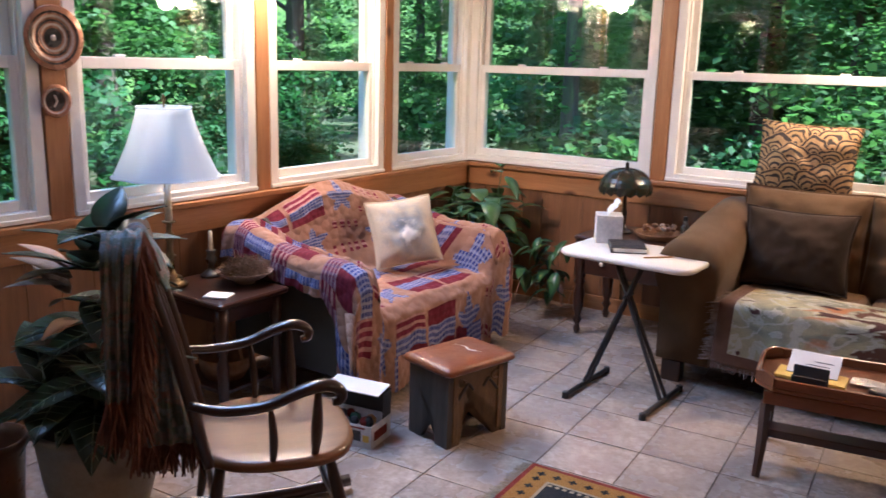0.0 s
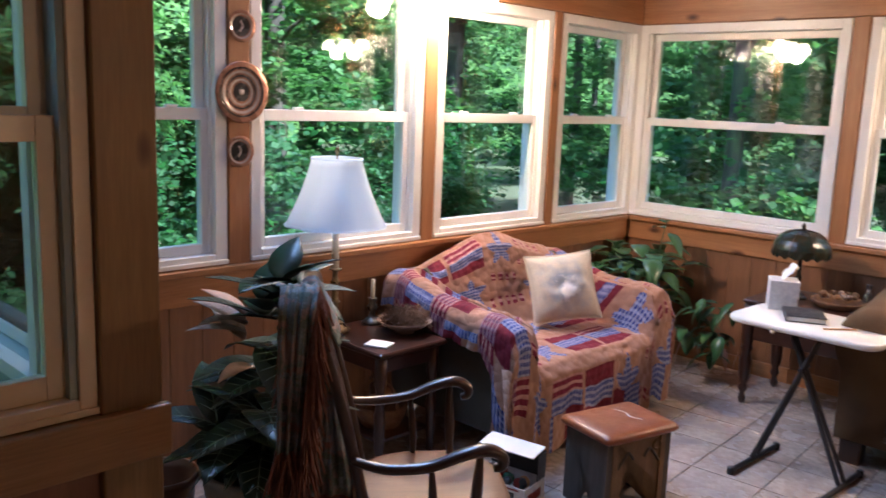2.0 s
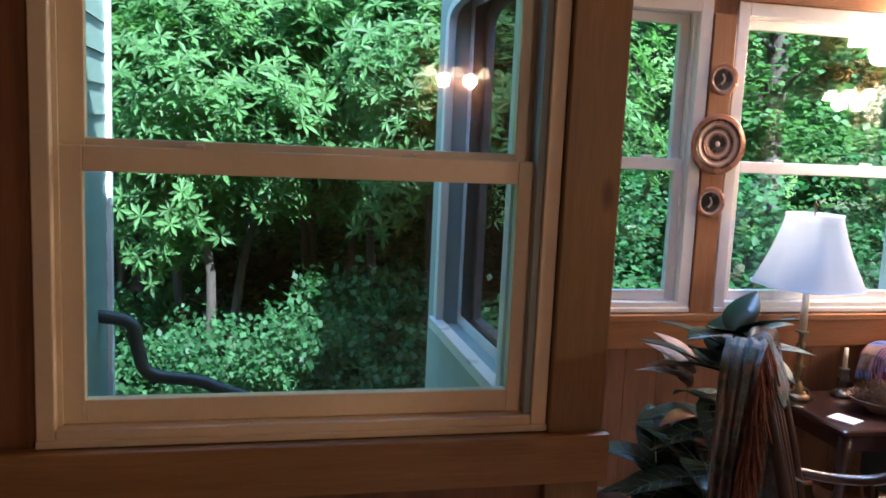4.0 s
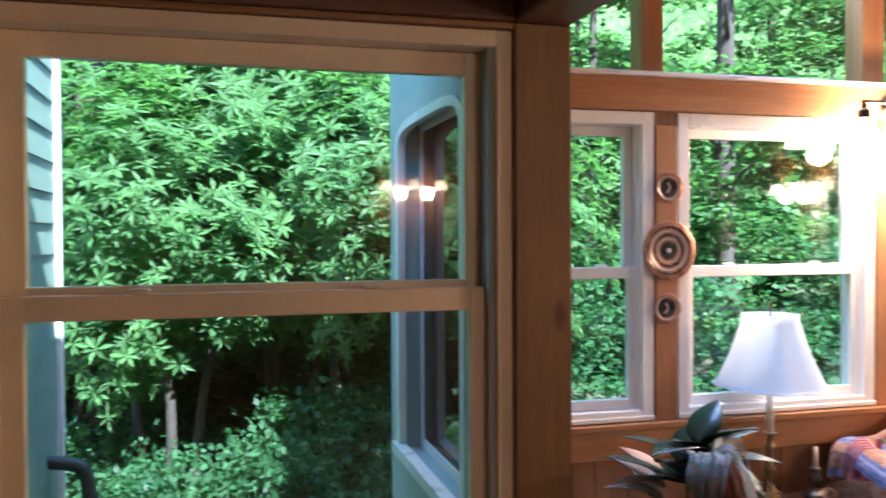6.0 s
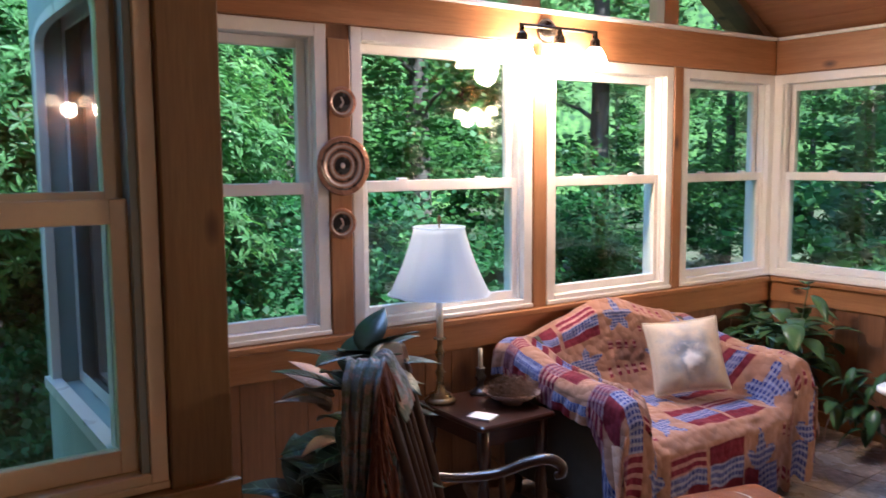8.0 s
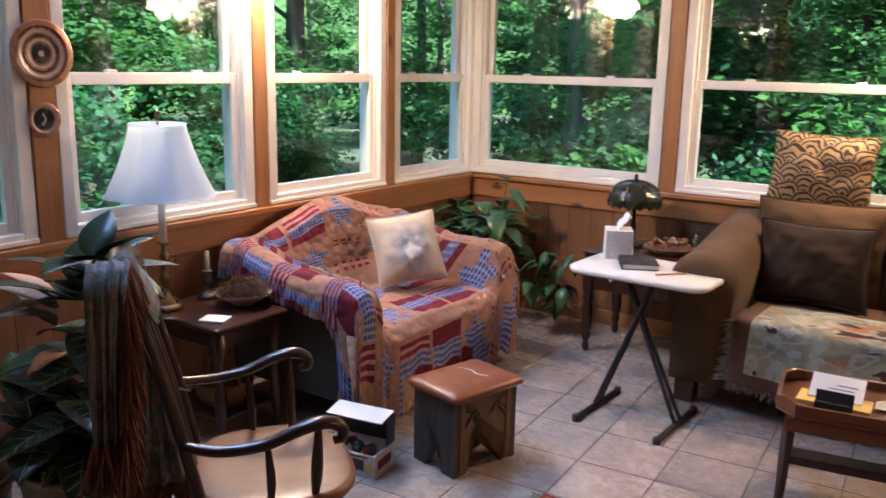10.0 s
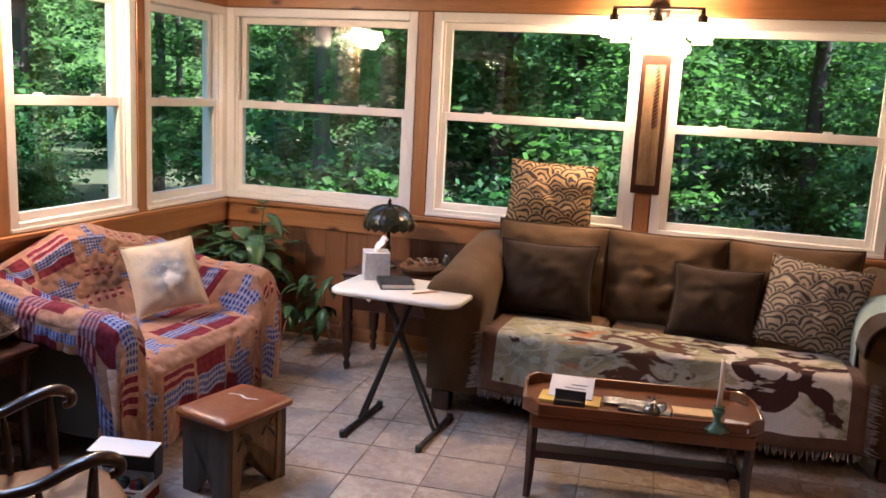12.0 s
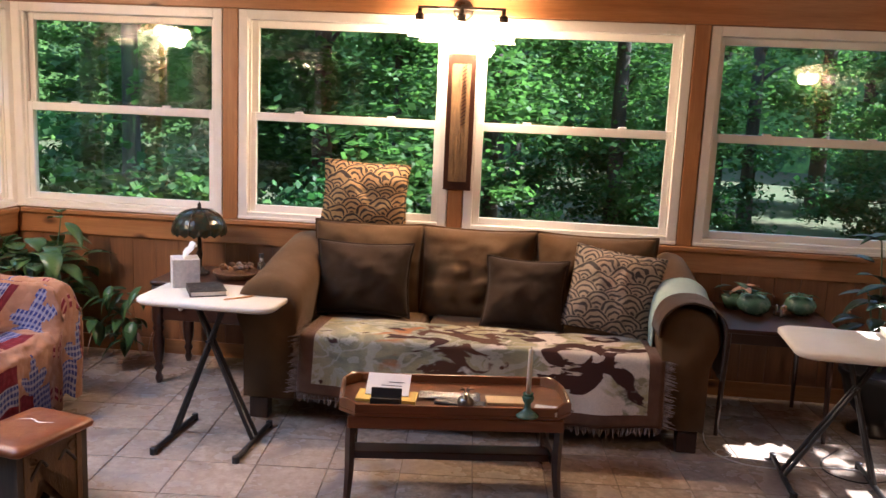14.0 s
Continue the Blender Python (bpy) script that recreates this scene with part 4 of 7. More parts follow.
def quilt():
    """Patchwork over seat, back and arms; u runs across, v from the front hem to behind the back."""
    nu, nv = 190, 160
    def P_seat(v, y):
        pts = [(-1.985, 0.05), (-1.985, 0.40), (-2.03, 0.452), (-2.25, 0.465), (-2.52, 0.475), (-2.60, 0.60), (-2.67, back_top(y) - 0.04), (-2.74, back_top(y) + 0.012), (-2.85, back_top(y) - 0.05)]
        ks = [0, 0.17, 0.2, 0.34, 0.52, 0.6, 0.86, 0.92, 1.0]
        for a in range(len(ks) - 1):
            if v <= ks[a + 1]:
                f = (v - ks[a]) / (ks[a + 1] - ks[a])
                return (pts[a][0] * (1 - f) + pts[a + 1][0] * f, pts[a][1] * (1 - f) + pts[a + 1][1] * f)
        return pts[-1]
    def P_arm(v):
        pts = [(-1.995, 0.07), (-1.985, 0.58), (-2.02, 0.665), (-2.10, 0.69), (-2.3, 0.695), (-2.5, 0.72), (-2.68, 0.775), (-2.76, 0.80), (-2.85, 0.78)]
        ks = [0, 0.22, 0.27, 0.33, 0.5, 0.65, 0.82, 0.92, 1.0]
        for a in range(len(ks) - 1):
            if v <= ks[a + 1]:
                f = (v - ks[a]) / (ks[a + 1] - ks[a])
                return (pts[a][0] * (1 - f) + pts[a + 1][0] * f, pts[a][1] * (1 - f) + pts[a + 1][1] * f)
        return pts[-1]
    # stations across: distance along cloth, y, arm weight, drop
    W = 2.36
    def station(s):
        if s < 0.36:
            return LY0 - 0.022, 1.0, 0.36 - s
        if s < 0.52:
            return LY0 - 0.022 + 0.152 * (s - 0.36) / 0.16, 1.0, 0.0
        if s < 0.70:
            f = (s - 0.52) / 0.18
            return LY0 + 0.13 + 0.06 * f, 1 - smooth01(f), 0.0
        if s < 1.65:
            return 1.95 + (s - 0.70) * 0.958, 0.0, 0.0
        if s < 1.83:
            f = (s - 1.65) / 0.18
            return 2.86 + 0.05 * f, smooth01(f), 0.0
        if s < 2.0:
            return 2.91 + 0.173 * (s - 1.83) / 0.17, 1.0, 0.0
        return LY1 + 0.023, 1.0, s - 2.0
    verts, UV = [], []
    for i in range(nu + 1):
        s = W * i / nu
        y, w, drop = station(s)
        row, ru = [], []
        for j in range(nv + 1):
            v = j / nv
            sx, sz = P_seat(v, y)
            ax, az = P_arm(v)
            x, z = sx * (1 - w) + ax * w, sz * (1 - w) + az * w
            yy = y
            roll = 0.0
            if w > 0.99 and drop == 0:
                c = LY0 + 0.055 if y < 2.4 else LY1 - 0.062
                roll = -0.05 * min(1, abs(y - c) / 0.082) ** 2.5
                z += roll if v > 0.2 else 0
            if drop > 0:
                lim = 0.36 if y > 2.4 else 0.36 + (0.11 - 0.36) * smooth01((v - 0.27) / 0.13)
                d = min(drop / 0.36, 1.0) * (lim if v > 0.22 else 0.36)
                if v > 0.2:
                    z = z - 0.05 - d * (1.35 if v < 0.33 and y < 2.4 else 1.0)
                    fold = 0.014 * math.sin(v * 46 + s * 4) * min(1, drop / 0.2)
                    yy += (-1 if y < 2.4 else 1) * (0.006 + abs(fold))
                else:
                    x -= 0.9 * drop * smooth01((0.25 - v) / 0.1) * 0.35
                    yy += (-1 if y < 2.4 else 1) * 0.012 * math.sin(v * 40)
                    z = max(0.06, z - 0.05)
            p = Vector((x, yy, z))
            nn = noise.noise(p * 7.0) * 0.013 + noise.noise(p * 19.0) * 0.006
            hem = 0.02 * math.sin(s * 21) + 0.012 * math.sin(s * 47 + 1)
            if v < 0.19:
                p.x += 0.012 * math.sin(s * 26 + 2 * v) * (0.19 - v) / 0.19 + nn * 0.7
                p.z += hem * (0.19 - v) / 0.19
            p.z = max(0.035, p.z + nn)
            row.append(p)
            ru.append((s, v * 1.45))
        verts.append(row)
        UV.append(ru)
    nrm = {}
    for i in range(nu + 1):
        for j in range(nv + 1):
            du = verts[min(i + 1, nu)][j] - verts[max(i - 1, 0)][j]
            dv = verts[i][min(j + 1, nv)] - verts[i][max(j - 1, 0)]
            nrm[i, j] = du.cross(dv).normalized()
    B = 0.27
    th = thing("quilt", Matrix.Identity(4), "patchwork quilt in tan, burgundy plaid and blue check over the loveseat", "quilt")
    blocks = {}
    for i in range(nu):
        for j in range(nv):
            s, t = W * (i + 0.5) / nu, 1.45 * (j + 0.5) / nv
            blocks.setdefault((int((s + 0.05) / B), int(t / B)), []).append((i, j))
    for (bi, bj), cells in blocks.items():
        bm = bmesh.new()
        uvl = bm.loops.layers.uv.new("UVMap")
        front, back = {}, {}
        def vert(i, j, store, off):
            if (i, j) not in store:
                store[i, j] = bm.verts.new(verts[i][j] - nrm[i, j] * off)
            return store[i, j]
        here = set(cells)
        for i, j in cells:
            s, t = W * (i + 0.5) / nu, 1.45 * (j + 0.5) / nv
            a, b = (s + 0.05) / B - bi, t / B - bj
            kind = (0, 1, 2, 1, 0)[(bi * 2 + bj * 3) % 5]
            k = 0
            if s < 0.47 or s > 1.99 or (t < 0.12 and (bi + bj) % 2):
                q = (int(s / 0.13) * 3 + int(t / 0.12) * 5) % 9
                # 4 is the plaid coloured like tan cloth in shade
                k = (0, 3, 4, 2, 0, 1, 3, 0, 4)[q]
            elif kind == 0:                       # star
                ang = math.degrees(math.atan2(a - 0.5, b - 0.5)) % 72
                if math.hypot(a - 0.5, b - 0.5) < 0.17 + 0.27 * (abs(ang - 36) / 36) ** 1.3:
                    k = 3
            elif kind == 1:                  # three bars
                if 0.04 < a < 0.96 and 0.14 < b < 0.86:
                    k = 2 if b < 0.36 else (3 if b < 0.64 else 1 if bi % 2 else 2)
            elif 0.12 < b < 0.30 and int(a * 9) % 2 == 0 or 0.7 < b < 0.88 and int(a * 9) % 2 == 1:
                k = 1
            quad = ((i, j), (i + 1, j), (i + 1, j + 1), (i, j + 1))
            f = bm.faces.new([vert(*q, front, 0.0) for q in quad])
            for l, q in zip(f.loops, quad):
                l[uvl].uv = UV[q[0]][q[1]]
            f.material_index, f.smooth = k, True
            g = bm.faces.new([vert(*q, back, 0.007) for q in quad[::-1]])
            g.smooth = True
            for e, nb in (((0, 1), (i, j - 1)), ((1, 2), (i + 1, j)), ((2, 3), (i, j + 1)), ((3, 0), (i - 1, j))):
                if nb not in here:
                    p0, p1 = quad[e[0]], quad[e[1]]
                    bm.faces.new([bm.verts.new(verts[q[0]][q[1]] - nrm[q] * o) for q, o in ((p1, 0.0), (p0, 0.0), (p0, 0.007), (p1, 0.007))]).material_index = k
        part("patch", bm, [Q_TAN, Q_RED, Q_BUR, Q_BLUE, Q_TAN_SHADE], th)
    return th


loveseat()
quilt()
cushion("throw_pillow", face_pose(-2.36, 2.56, 0.685, -38, 24) @ pose(0, 0, 0, 0, 0, 7), 0.365, 0.365, 0.15, M_PRINT, "square cream pillow with a faded grey print", "pillow", seed=3)
# ---------- end table with lamp, candle and bowl ----------
def end_table():
    th = thing("end_table", pose(-2.605, 1.495, 0), "dark mahogany end table beside the loveseat", "table")
    part("tabletop", slab_round(0.50, 0.41, 0.532, 0.557, 0.02), M_MAHOG, th)
    for x0, x1, y0, y1 in ((-0.21, 0.21, -0.168, -0.15), (-0.21, 0.21, 0.15, 0.168), (-0.21, -0.192, -0.149, 0.149), (0.192, 0.21, -0.149, 0.149)):
        part("apron", bx(x0, x1, y0, y1, 0.455, 0.5315, 0.003), M_MAHOG, th)
    for x in (-0.2, 0.2):
        for y in (-0.158, 0.158):
            part("leg", lathe([(0, 0), (0.016, 0), (0.02, 0.03), (0.016, 0.06), (0.024, 0.12), (0.026, 0.26), (0.018, 0.3), (0.027, 0.33), (0.018, 0.36), (0.028, 0.4), (0.028, 0.531), (0, 0.531)], 14, None, pose(x, y, 0)), M_MAHOG, th, smooth=True)
    part("shelf", bx(-0.19, 0.19, -0.15, 0.15, 0.12, 0.138, 0.004), M_MAHOG, th)


end_table()


def table_lamp():
    th = thing("table_lamp", pose(-2.775, 1.37, 0.558), "brass candlestick table lamp with white bell shade, unlit", "lamp")
    part("base", lathe([(0, 0), (0.072, 0), (0.075, 0.012), (0.06, 0.022), (0.05, 0.03), (0.05, 0.038), (0.026, 0.05), (0.018, 0.075), (0.015, 0.12), (0.024, 0.14), (0.014, 0.155), (0.013, 0.2), (0.02, 0.212), (0.022, 0.235), (0.012, 0.25), (0.012, 0.285), (0.03, 0.292), (0.03, 0.298), (0, 0.298)], 24), M_BRASS, th, smooth=True)
    part("candle_sleeve", lathe([(0, 0.299), (0.016, 0.299), (0.016, 0.50), (0, 0.50)], 16), M_CANDLE, th, "ivory candle sleeve", True)
    part("harp", tube([(0, 0, 0.5), (0.0, 0, 0.82)], 0.004, 6), M_BRASS, th)
    part("finial", lathe([(0, 0.815), (0.006, 0.815), (0.006, 0.825), (0.011, 0.832), (0.008, 0.845), (0.003, 0.856), (0, 0.858)], 12), M_BRASS, th, smooth=True)
    prof = [(0.232, 0.50), (0.222, 0.515), (0.196, 0.57), (0.165, 0.64), (0.14, 0.71), (0.122, 0.77), (0.115, 0.80)]
    def ring(r, z, t=0.0):
        out = []
        for k in range(32):
            a = 2 * math.pi * k / 32 + math.pi / 16
            cut = 1.0 - 0.055 * abs(math.cos(2 * a)) ** 8
            cut *= 1 - 0.035 * (1 - abs(math.sin(4 * a)))
            out.append(((r - t) * cut * math.cos(a), (r - t) * cut * math.sin(a), z))
        return out
    rings = [ring(r, z) for r, z in prof] + [ring(r, z, 0.004) for r, z in prof[::-1]]
    part("shade", loft(rings + [rings[0]], caps=False), M_SHADE, th, "white pleated-silk bell shade", True)
    for r, z in ((0.233, 0.50), (0.116, 0.80)):
        pts = ring(r, z)
        part("trim", tube(pts + [pts[0]], 0.005, 6), M_SHADE, th)


table_lamp()


def candlestick(m, h, material, label, tall):
    th = thing("candlestick", m, label, "candlestick")
    part("holder", lathe([(0, 0), (0.048, 0), (0.05, 0.008), (0.034, 0.02), (0.016, 0.034), (0.013, 0.055), (0.021, 0.066), (0.026, 0.082), (0.017, 0.1), (0.02, h - 0.008), (0.023, h), (0.012, h), (0, h - 0.002)], 18), material, th, smooth=True)
    part("candle", lathe([(0, h), (0.0105, h), (0.0095, h + tall), (0.004, h + tall + 0.003), (0, h + tall + 0.003)], 12), M_CANDLE, th, "ivory taper candle", True)
    part("wick", tube([(0, 0, h + tall), (0.001, 0, h + tall + 0.012)], 0.0012, 5), M_BLACKP, th)


candlestick(pose(-2.775, 1.60, 0.558), 0.125, M_PEWTER, "pewter candlestick with a short ivory candle", 0.09)


def clump(n, r, h, seed, length=0.09, thick=0.0016):
    rng = random.Random(seed)
    bm = bmesh.new()
    for _ in range(n):
        a, q = rng.uniform(0, 6.28), r * math.sqrt(rng.random())
        x, y = q * math.cos(a), q * math.sin(a)
        z = h * (1 - (q / r) ** 2) * rng.uniform(0.2, 1.0)
        b, c = rng.uniform(0, 6.28), rng.uniform(-0.5, 0.6)
        L = length * rng.uniform(0.5, 1.0)
        p0 = Vector((x, y, max(0.003, z)))
        d = Vector((math.cos(b), math.sin(b), c)) * L
        mid = p0 + d * 0.5 + Vector((rng.uniform(-1, 1), rng.uniform(-1, 1), rng.uniform(0, 1))) * 0.02
        end = p0 + d
        end.z = max(0.003, end.z)
        tube([p0, mid, end], thick, 3, bm)
    return bm


bowl = thing("bowl", pose(-2.56, 1.615, 0.558), "shallow stoneware bowl heaped with dried brown moss", "bowl")
part("dish", lathe([(0, 0), (0.045, 0), (0.05, 0.012), (0.09, 0.03), (0.128, 0.058), (0.13, 0.062), (0.124, 0.06), (0.086, 0.036), (0, 0.02)], 28), M_BOWL, bowl, smooth=True)
moss = clump(620, 0.088, 0.075, 5, 0.07)
bmesh.ops.translate(moss, vec=(0, 0, 0.042), verts=moss.verts)
part("moss", moss, M_MOSS, bowl, "tangled dried moss")
tagged(part("coaster", bx(-0.055, 0.055, -0.045, 0.045, 0, 0.008, 0.002, pose(-2.475, 1.385, 0.558, 0, 0, 25)), M_PAPER), "small white square coaster on the end table", "coaster")
basket = thing("basket", pose(-2.57, 1.49, 0.1385), "small dark woven basket on the end table shelf", "basket")
part("body", lathe([(0, 0), (0.09, 0), (0.115, 0.05), (0.12, 0.1), (0.11, 0.1), (0.085, 0.012), (0, 0.012)], 24), M_BASKET, basket, smooth=True)
part("handle", tube([(-0.115, 0, 0.1), (-0.07, 0, 0.19), (0.07, 0, 0.19), (0.115, 0, 0.1)], 0.007, 8, None, 14), M_BASKET, basket)

# ---------- rocking chair with a shawl ----------
RC = pose(-1.60, 0.812, 0, 0, 0, 53)


def rocking_chair():
    th = thing("rocking_chair", RC, "dark walnut rocking chair with a worn honey-coloured seat", "chair")
    # saddle seat
    rings = []
    for z, g in ((0.362, -0.02), (0.37, -0.003), (0.385, 0.0), (0.398, -0.006), (0.402, -0.02)):
        ring = []
        for k in range(40):
            a = 2 * math.pi * k / 40
            c, s = math.cos(a), math.sin(a)
            rx, ry = 0.255 + g, (0.275 + g) * (1.0 + 0.06 * c)
            ring.append((0.03 + rx * math.copysign(abs(c) ** 0.75, c), ry * math.copysign(abs(s) ** 0.75, s), z))
        rings.append(ring)
    inner = [(0.03 + (p[0] - 0.03) * 0.6, p[1] * 0.6, 0.392) for p in rings[-1]]
    rings.append(inner)
    part("seat", loft(rings), M_SEAT, th, "worn honey-coloured wooden seat", True)
    # legs, rockers, stretchers
    feet = {}
    for x, y in ((0.18, -0.2), (0.18, 0.2), (-0.15, -0.18), (-0.15, 0.18)):
        bx_, by_ = x * 1.35, y * 1.15
        part("leg", tube([(x, y, 0.366), (x + (bx_ - x) * 0.5, (y + by_) / 2, 0.22), (bx_, by_, 0.062 + 0.25 * (bx_ * bx_) )], [0.016, 0.022, 0.013], 10, None, 8), M_ROCK, th, smooth=True)
    for y in (-0.23, 0.23):
        pts = [(x, y, 0.018 + 0.22 * x * x) for x in (-0.48, -0.36, -0.24, -0.12, 0, 0.12, 0.24, 0.34)]
        part("rocker", tube(pts, 0.02, 8, flat=1.2), M_ROCK, th, smooth=True)
    part("stretcher", tube([(0.21, -0.21, 0.19), (0.21, 0, 0.185), (0.21, 0.21, 0.19)], [0.01, 0.017, 0.01], 10), M_ROCK, th)
    part("stretcher", tube([(-0.17, -0.19, 0.19), (-0.17, 0.19, 0.19)], 0.011, 10), M_ROCK, th)
    # back posts, spindles, crest
    for y in (-0.235, 0.235):
        part("back_post", tube([(-0.185, y * 0.95, 0.39), (-0.245, y, 0.66), (-0.335, y * 1.06, 1.0)], [0.017, 0.018, 0.014], 10, None, 10), M_ROCK, th, smooth=True)
    for y in (-0.14, -0.047, 0.047, 0.14):
        part("spindle", tube([(-0.195, y * 0.9, 0.39), (-0.255, y, 0.66), (-0.335, y * 1.05, 0.97)], [0.01, 0.013, 0.008], 8, None, 8), M_ROCK, th, smooth=True)
    rings = []
    for i in range(13):
        y = -0.29 + 0.58 * i / 12
        h = 0.055 + 0.022 * math.cos(y / 0.29 * math.pi / 2)
        x = -0.33 - 0.045 * math.cos(y / 0.29 * math.pi / 2)
        rings.append([(x + px * 0.85 + pz * -0.25, y, 1.0 + pz + (h - 0.06)) for px, pz in rounded(0.028, 2 * h, 0.012, 3)])
    part("crest_rail", loft(rings), M_ROCK, th, smooth=True)
    # arms with curled ends, and their spindles
    for s in (-1, 1):
        pts = [(-0.235, s * 0.25, 0.60), (-0.14, s * 0.28, 0.585), (-0.02, s * 0.295, 0.595), (0.08, s * 0.30, 0.632), (0.15, s * 0.30, 0.645), (0.195, s * 0.298, 0.625), (0.197, s * 0.297, 0.595), (0.172, s * 0.296, 0.588)]
        part("armrest", tube(pts, [0.016, 0.02, 0.021, 0.023, 0.024, 0.022, 0.019, 0.015], 10, None, 28, 0.8), M_ROCK, th, smooth=True)
        part("arm_spindle", tube([(0.13, s * 0.235, 0.395), (0.13, s * 0.27, 0.50), (0.13, s * 0.298, 0.628)], [0.011, 0.018, 0.01], 10, None, 8), M_ROCK, th, smooth=True)
        part("arm_spindle", tube([(0.0, s * 0.25, 0.395), (0.0, s * 0.275, 0.48), (-0.01, s * 0.293, 0.588)], [0.009, 0.014, 0.008], 10, None, 8), M_ROCK, th, smooth=True)
    return th


rocking_chair()


def cloth_strip(path, width_fn, nu, nv, wob, seed, axis=(0, 1, 0)):
    """A hanging length of cloth: along a path, spread across an axis, with folds."""
    bm = bmesh.new()
    P = spline(path, nv)
    A = Vector(axis)
    rows = []
    for j, p in enumerate(P):
        v = j / nv
        w, c = width_fn(v)
        d = (P[min(j + 1, nv)] - P[max(j - 1, 0)]).normalized()
        nrm = d.cross(A).normalized()
        row = []
        for i in range(nu + 1):
            u = i / nu - 0.5
            k = wob * (math.sin(u * 22 + seed) + 0.6 * math.sin(u * 41 + v * 5 + seed * 2)) * (0.25 + v)
            q = p + A * (c + u * w) + nrm * (k + 0.01 * noise.noise(Vector((u * 6, v * 7, seed))))
            row.append(bm.verts.new(q))
        rows.append(row)
    for a, b in zip(rows, rows[1:]):
        for i in range(nu):
            bm.faces.new((a[i], a[i + 1], b[i + 1], b[i])).smooth = True
    return bm, [tuple(v.co) for v in rows[-1]], [tuple(v.co) for v in rows[0]]


def fringe(ends, length, seed, drop=(0, 0, -1), r=0.0022, per=3, spread=0.35):
    rng = random.Random(seed)
    bm = bmesh.new()
    D = Vector(drop)
    for a, b in zip(ends, ends[1:]):
        for k in range(per):
            f = (k + rng.random()) / per
            p = Vector(a) * (1 - f) + Vector(b) * f
            L = length * rng.uniform(0.6, 1.1)
            j = Vector((rng.uniform(-1, 1), rng.uniform(-1, 1), rng.uniform(-0.3, 0.3))) * spread * L
            tube([p, p + D * L * 0.5 + j * 0.6, p + D * L + j], [r, r * 1.2, r * 0.7], 4, bm)
    return bm


def shawl():
    th = thing("shawl", RC, "fringed woven shawl in grey-teal and dusty red", "shawl")
    def panel(path, w0, w1, c0, c1, axis, seed, edge, tail):
        bm, ends, _ = cloth_strip(path, lambda v: (w0 + (w1 - w0) * v, c0 + (c1 - c0) * v), 30, 44, 0.010, seed, axis)
        bm.verts.ensure_lookup_table()
        side = [tuple(bm.verts[k * 31 + (30 if edge > 0 else 0)].co) for k in range(8, 45, 2)]
        ob = part("panel", bm, M_SHAWL, th, smooth=True)
        so = ob.modifiers.new("thickness", "SOLIDIFY")
        so.thickness = 0.006
        part("fringe", fringe(ends, tail, int(seed), per=4, r=0.0034), M_SHAWLF, th, "long red-brown yarn fringe")
        part("fringe", fringe(side, tail * 0.9, int(seed) + 20, (0.1 * edge, -0.15, -1), 0.0034, 9, 0.3), M_SHAWLF, th, "matted red-brown yarn edge")
    # over the top rail and down behind the back
    panel([(-0.275, 0, 0.95), (-0.31, 0, 1.04), (-0.35, 0, 1.095), (-0.40, 0, 1.07), (-0.415, 0, 1.0), (-0.42, 0, 0.93), (-0.415, 0, 0.86)], 0.22, 0.15, -0.15, -0.16, (0, 1, 0), 1.0, -1, 0.12)
    # over the end of the rail, hanging at the side
    panel([(-0.02, -0.15, 1.10), (0.0, -0.25, 1.112), (0.0, -0.315, 1.06), (0.0, -0.332, 0.94), (0.0, -0.33, 0.80), (0.0, -0.32, 0.66)], 0.115, 0.08, -0.385, -0.41, (1, 0, 0), 4.0, 1, 0.14)
    # the long end, spreading down behind the spindles to the seat
    panel([(0.0, -0.02, 0.82), (0.0, 0.0, 0.70), (0.0, 0.02, 0.56), (0.0, 0.01, 0.45), (0.0, 0.0, 0.37)], 0.03, 0.20, -0.31, -0.30, (1, 0, 0), 7.0, -1, 0.10)


shawl()

# ---------- stool ----------
def arch_panel(w, h, t, aw, ah, lobes, m):
    """Upright board with an arched cut-out at its foot."""
    bm = bmesh.new()
    pts = [(-w / 2, 0), (-aw / 2, 0)]
    for k in range(13):
        a = math.pi * (1 - k / 12)
        r = 1 + 0.14 * math.cos(lobes * a)
        pts.append((aw / 2 * math.cos(a) * r, ah * (0.35 + 0.65 * math.sin(a) * r)))
    pts += [(aw / 2, 0), (w / 2, 0), (w / 2, h), (-w / 2, h)]
    f = [bm.verts.new((x, -t / 2, z)) for x, z in pts]
    b = [bm.verts.new((x, t / 2, z)) for x, z in pts]
    fa, fb = bm.faces.new(f), bm.faces.new(b[::-1])
    for i in range(len(pts)):
        j = (i + 1) % len(pts)
        bm.faces.new((f[i], b[i], b[j], f[j]))
    bmesh.ops.triangulate(bm, faces=[fa, fb])
    bmesh.ops.transform(bm, matrix=m, verts=bm.verts)
    return bm


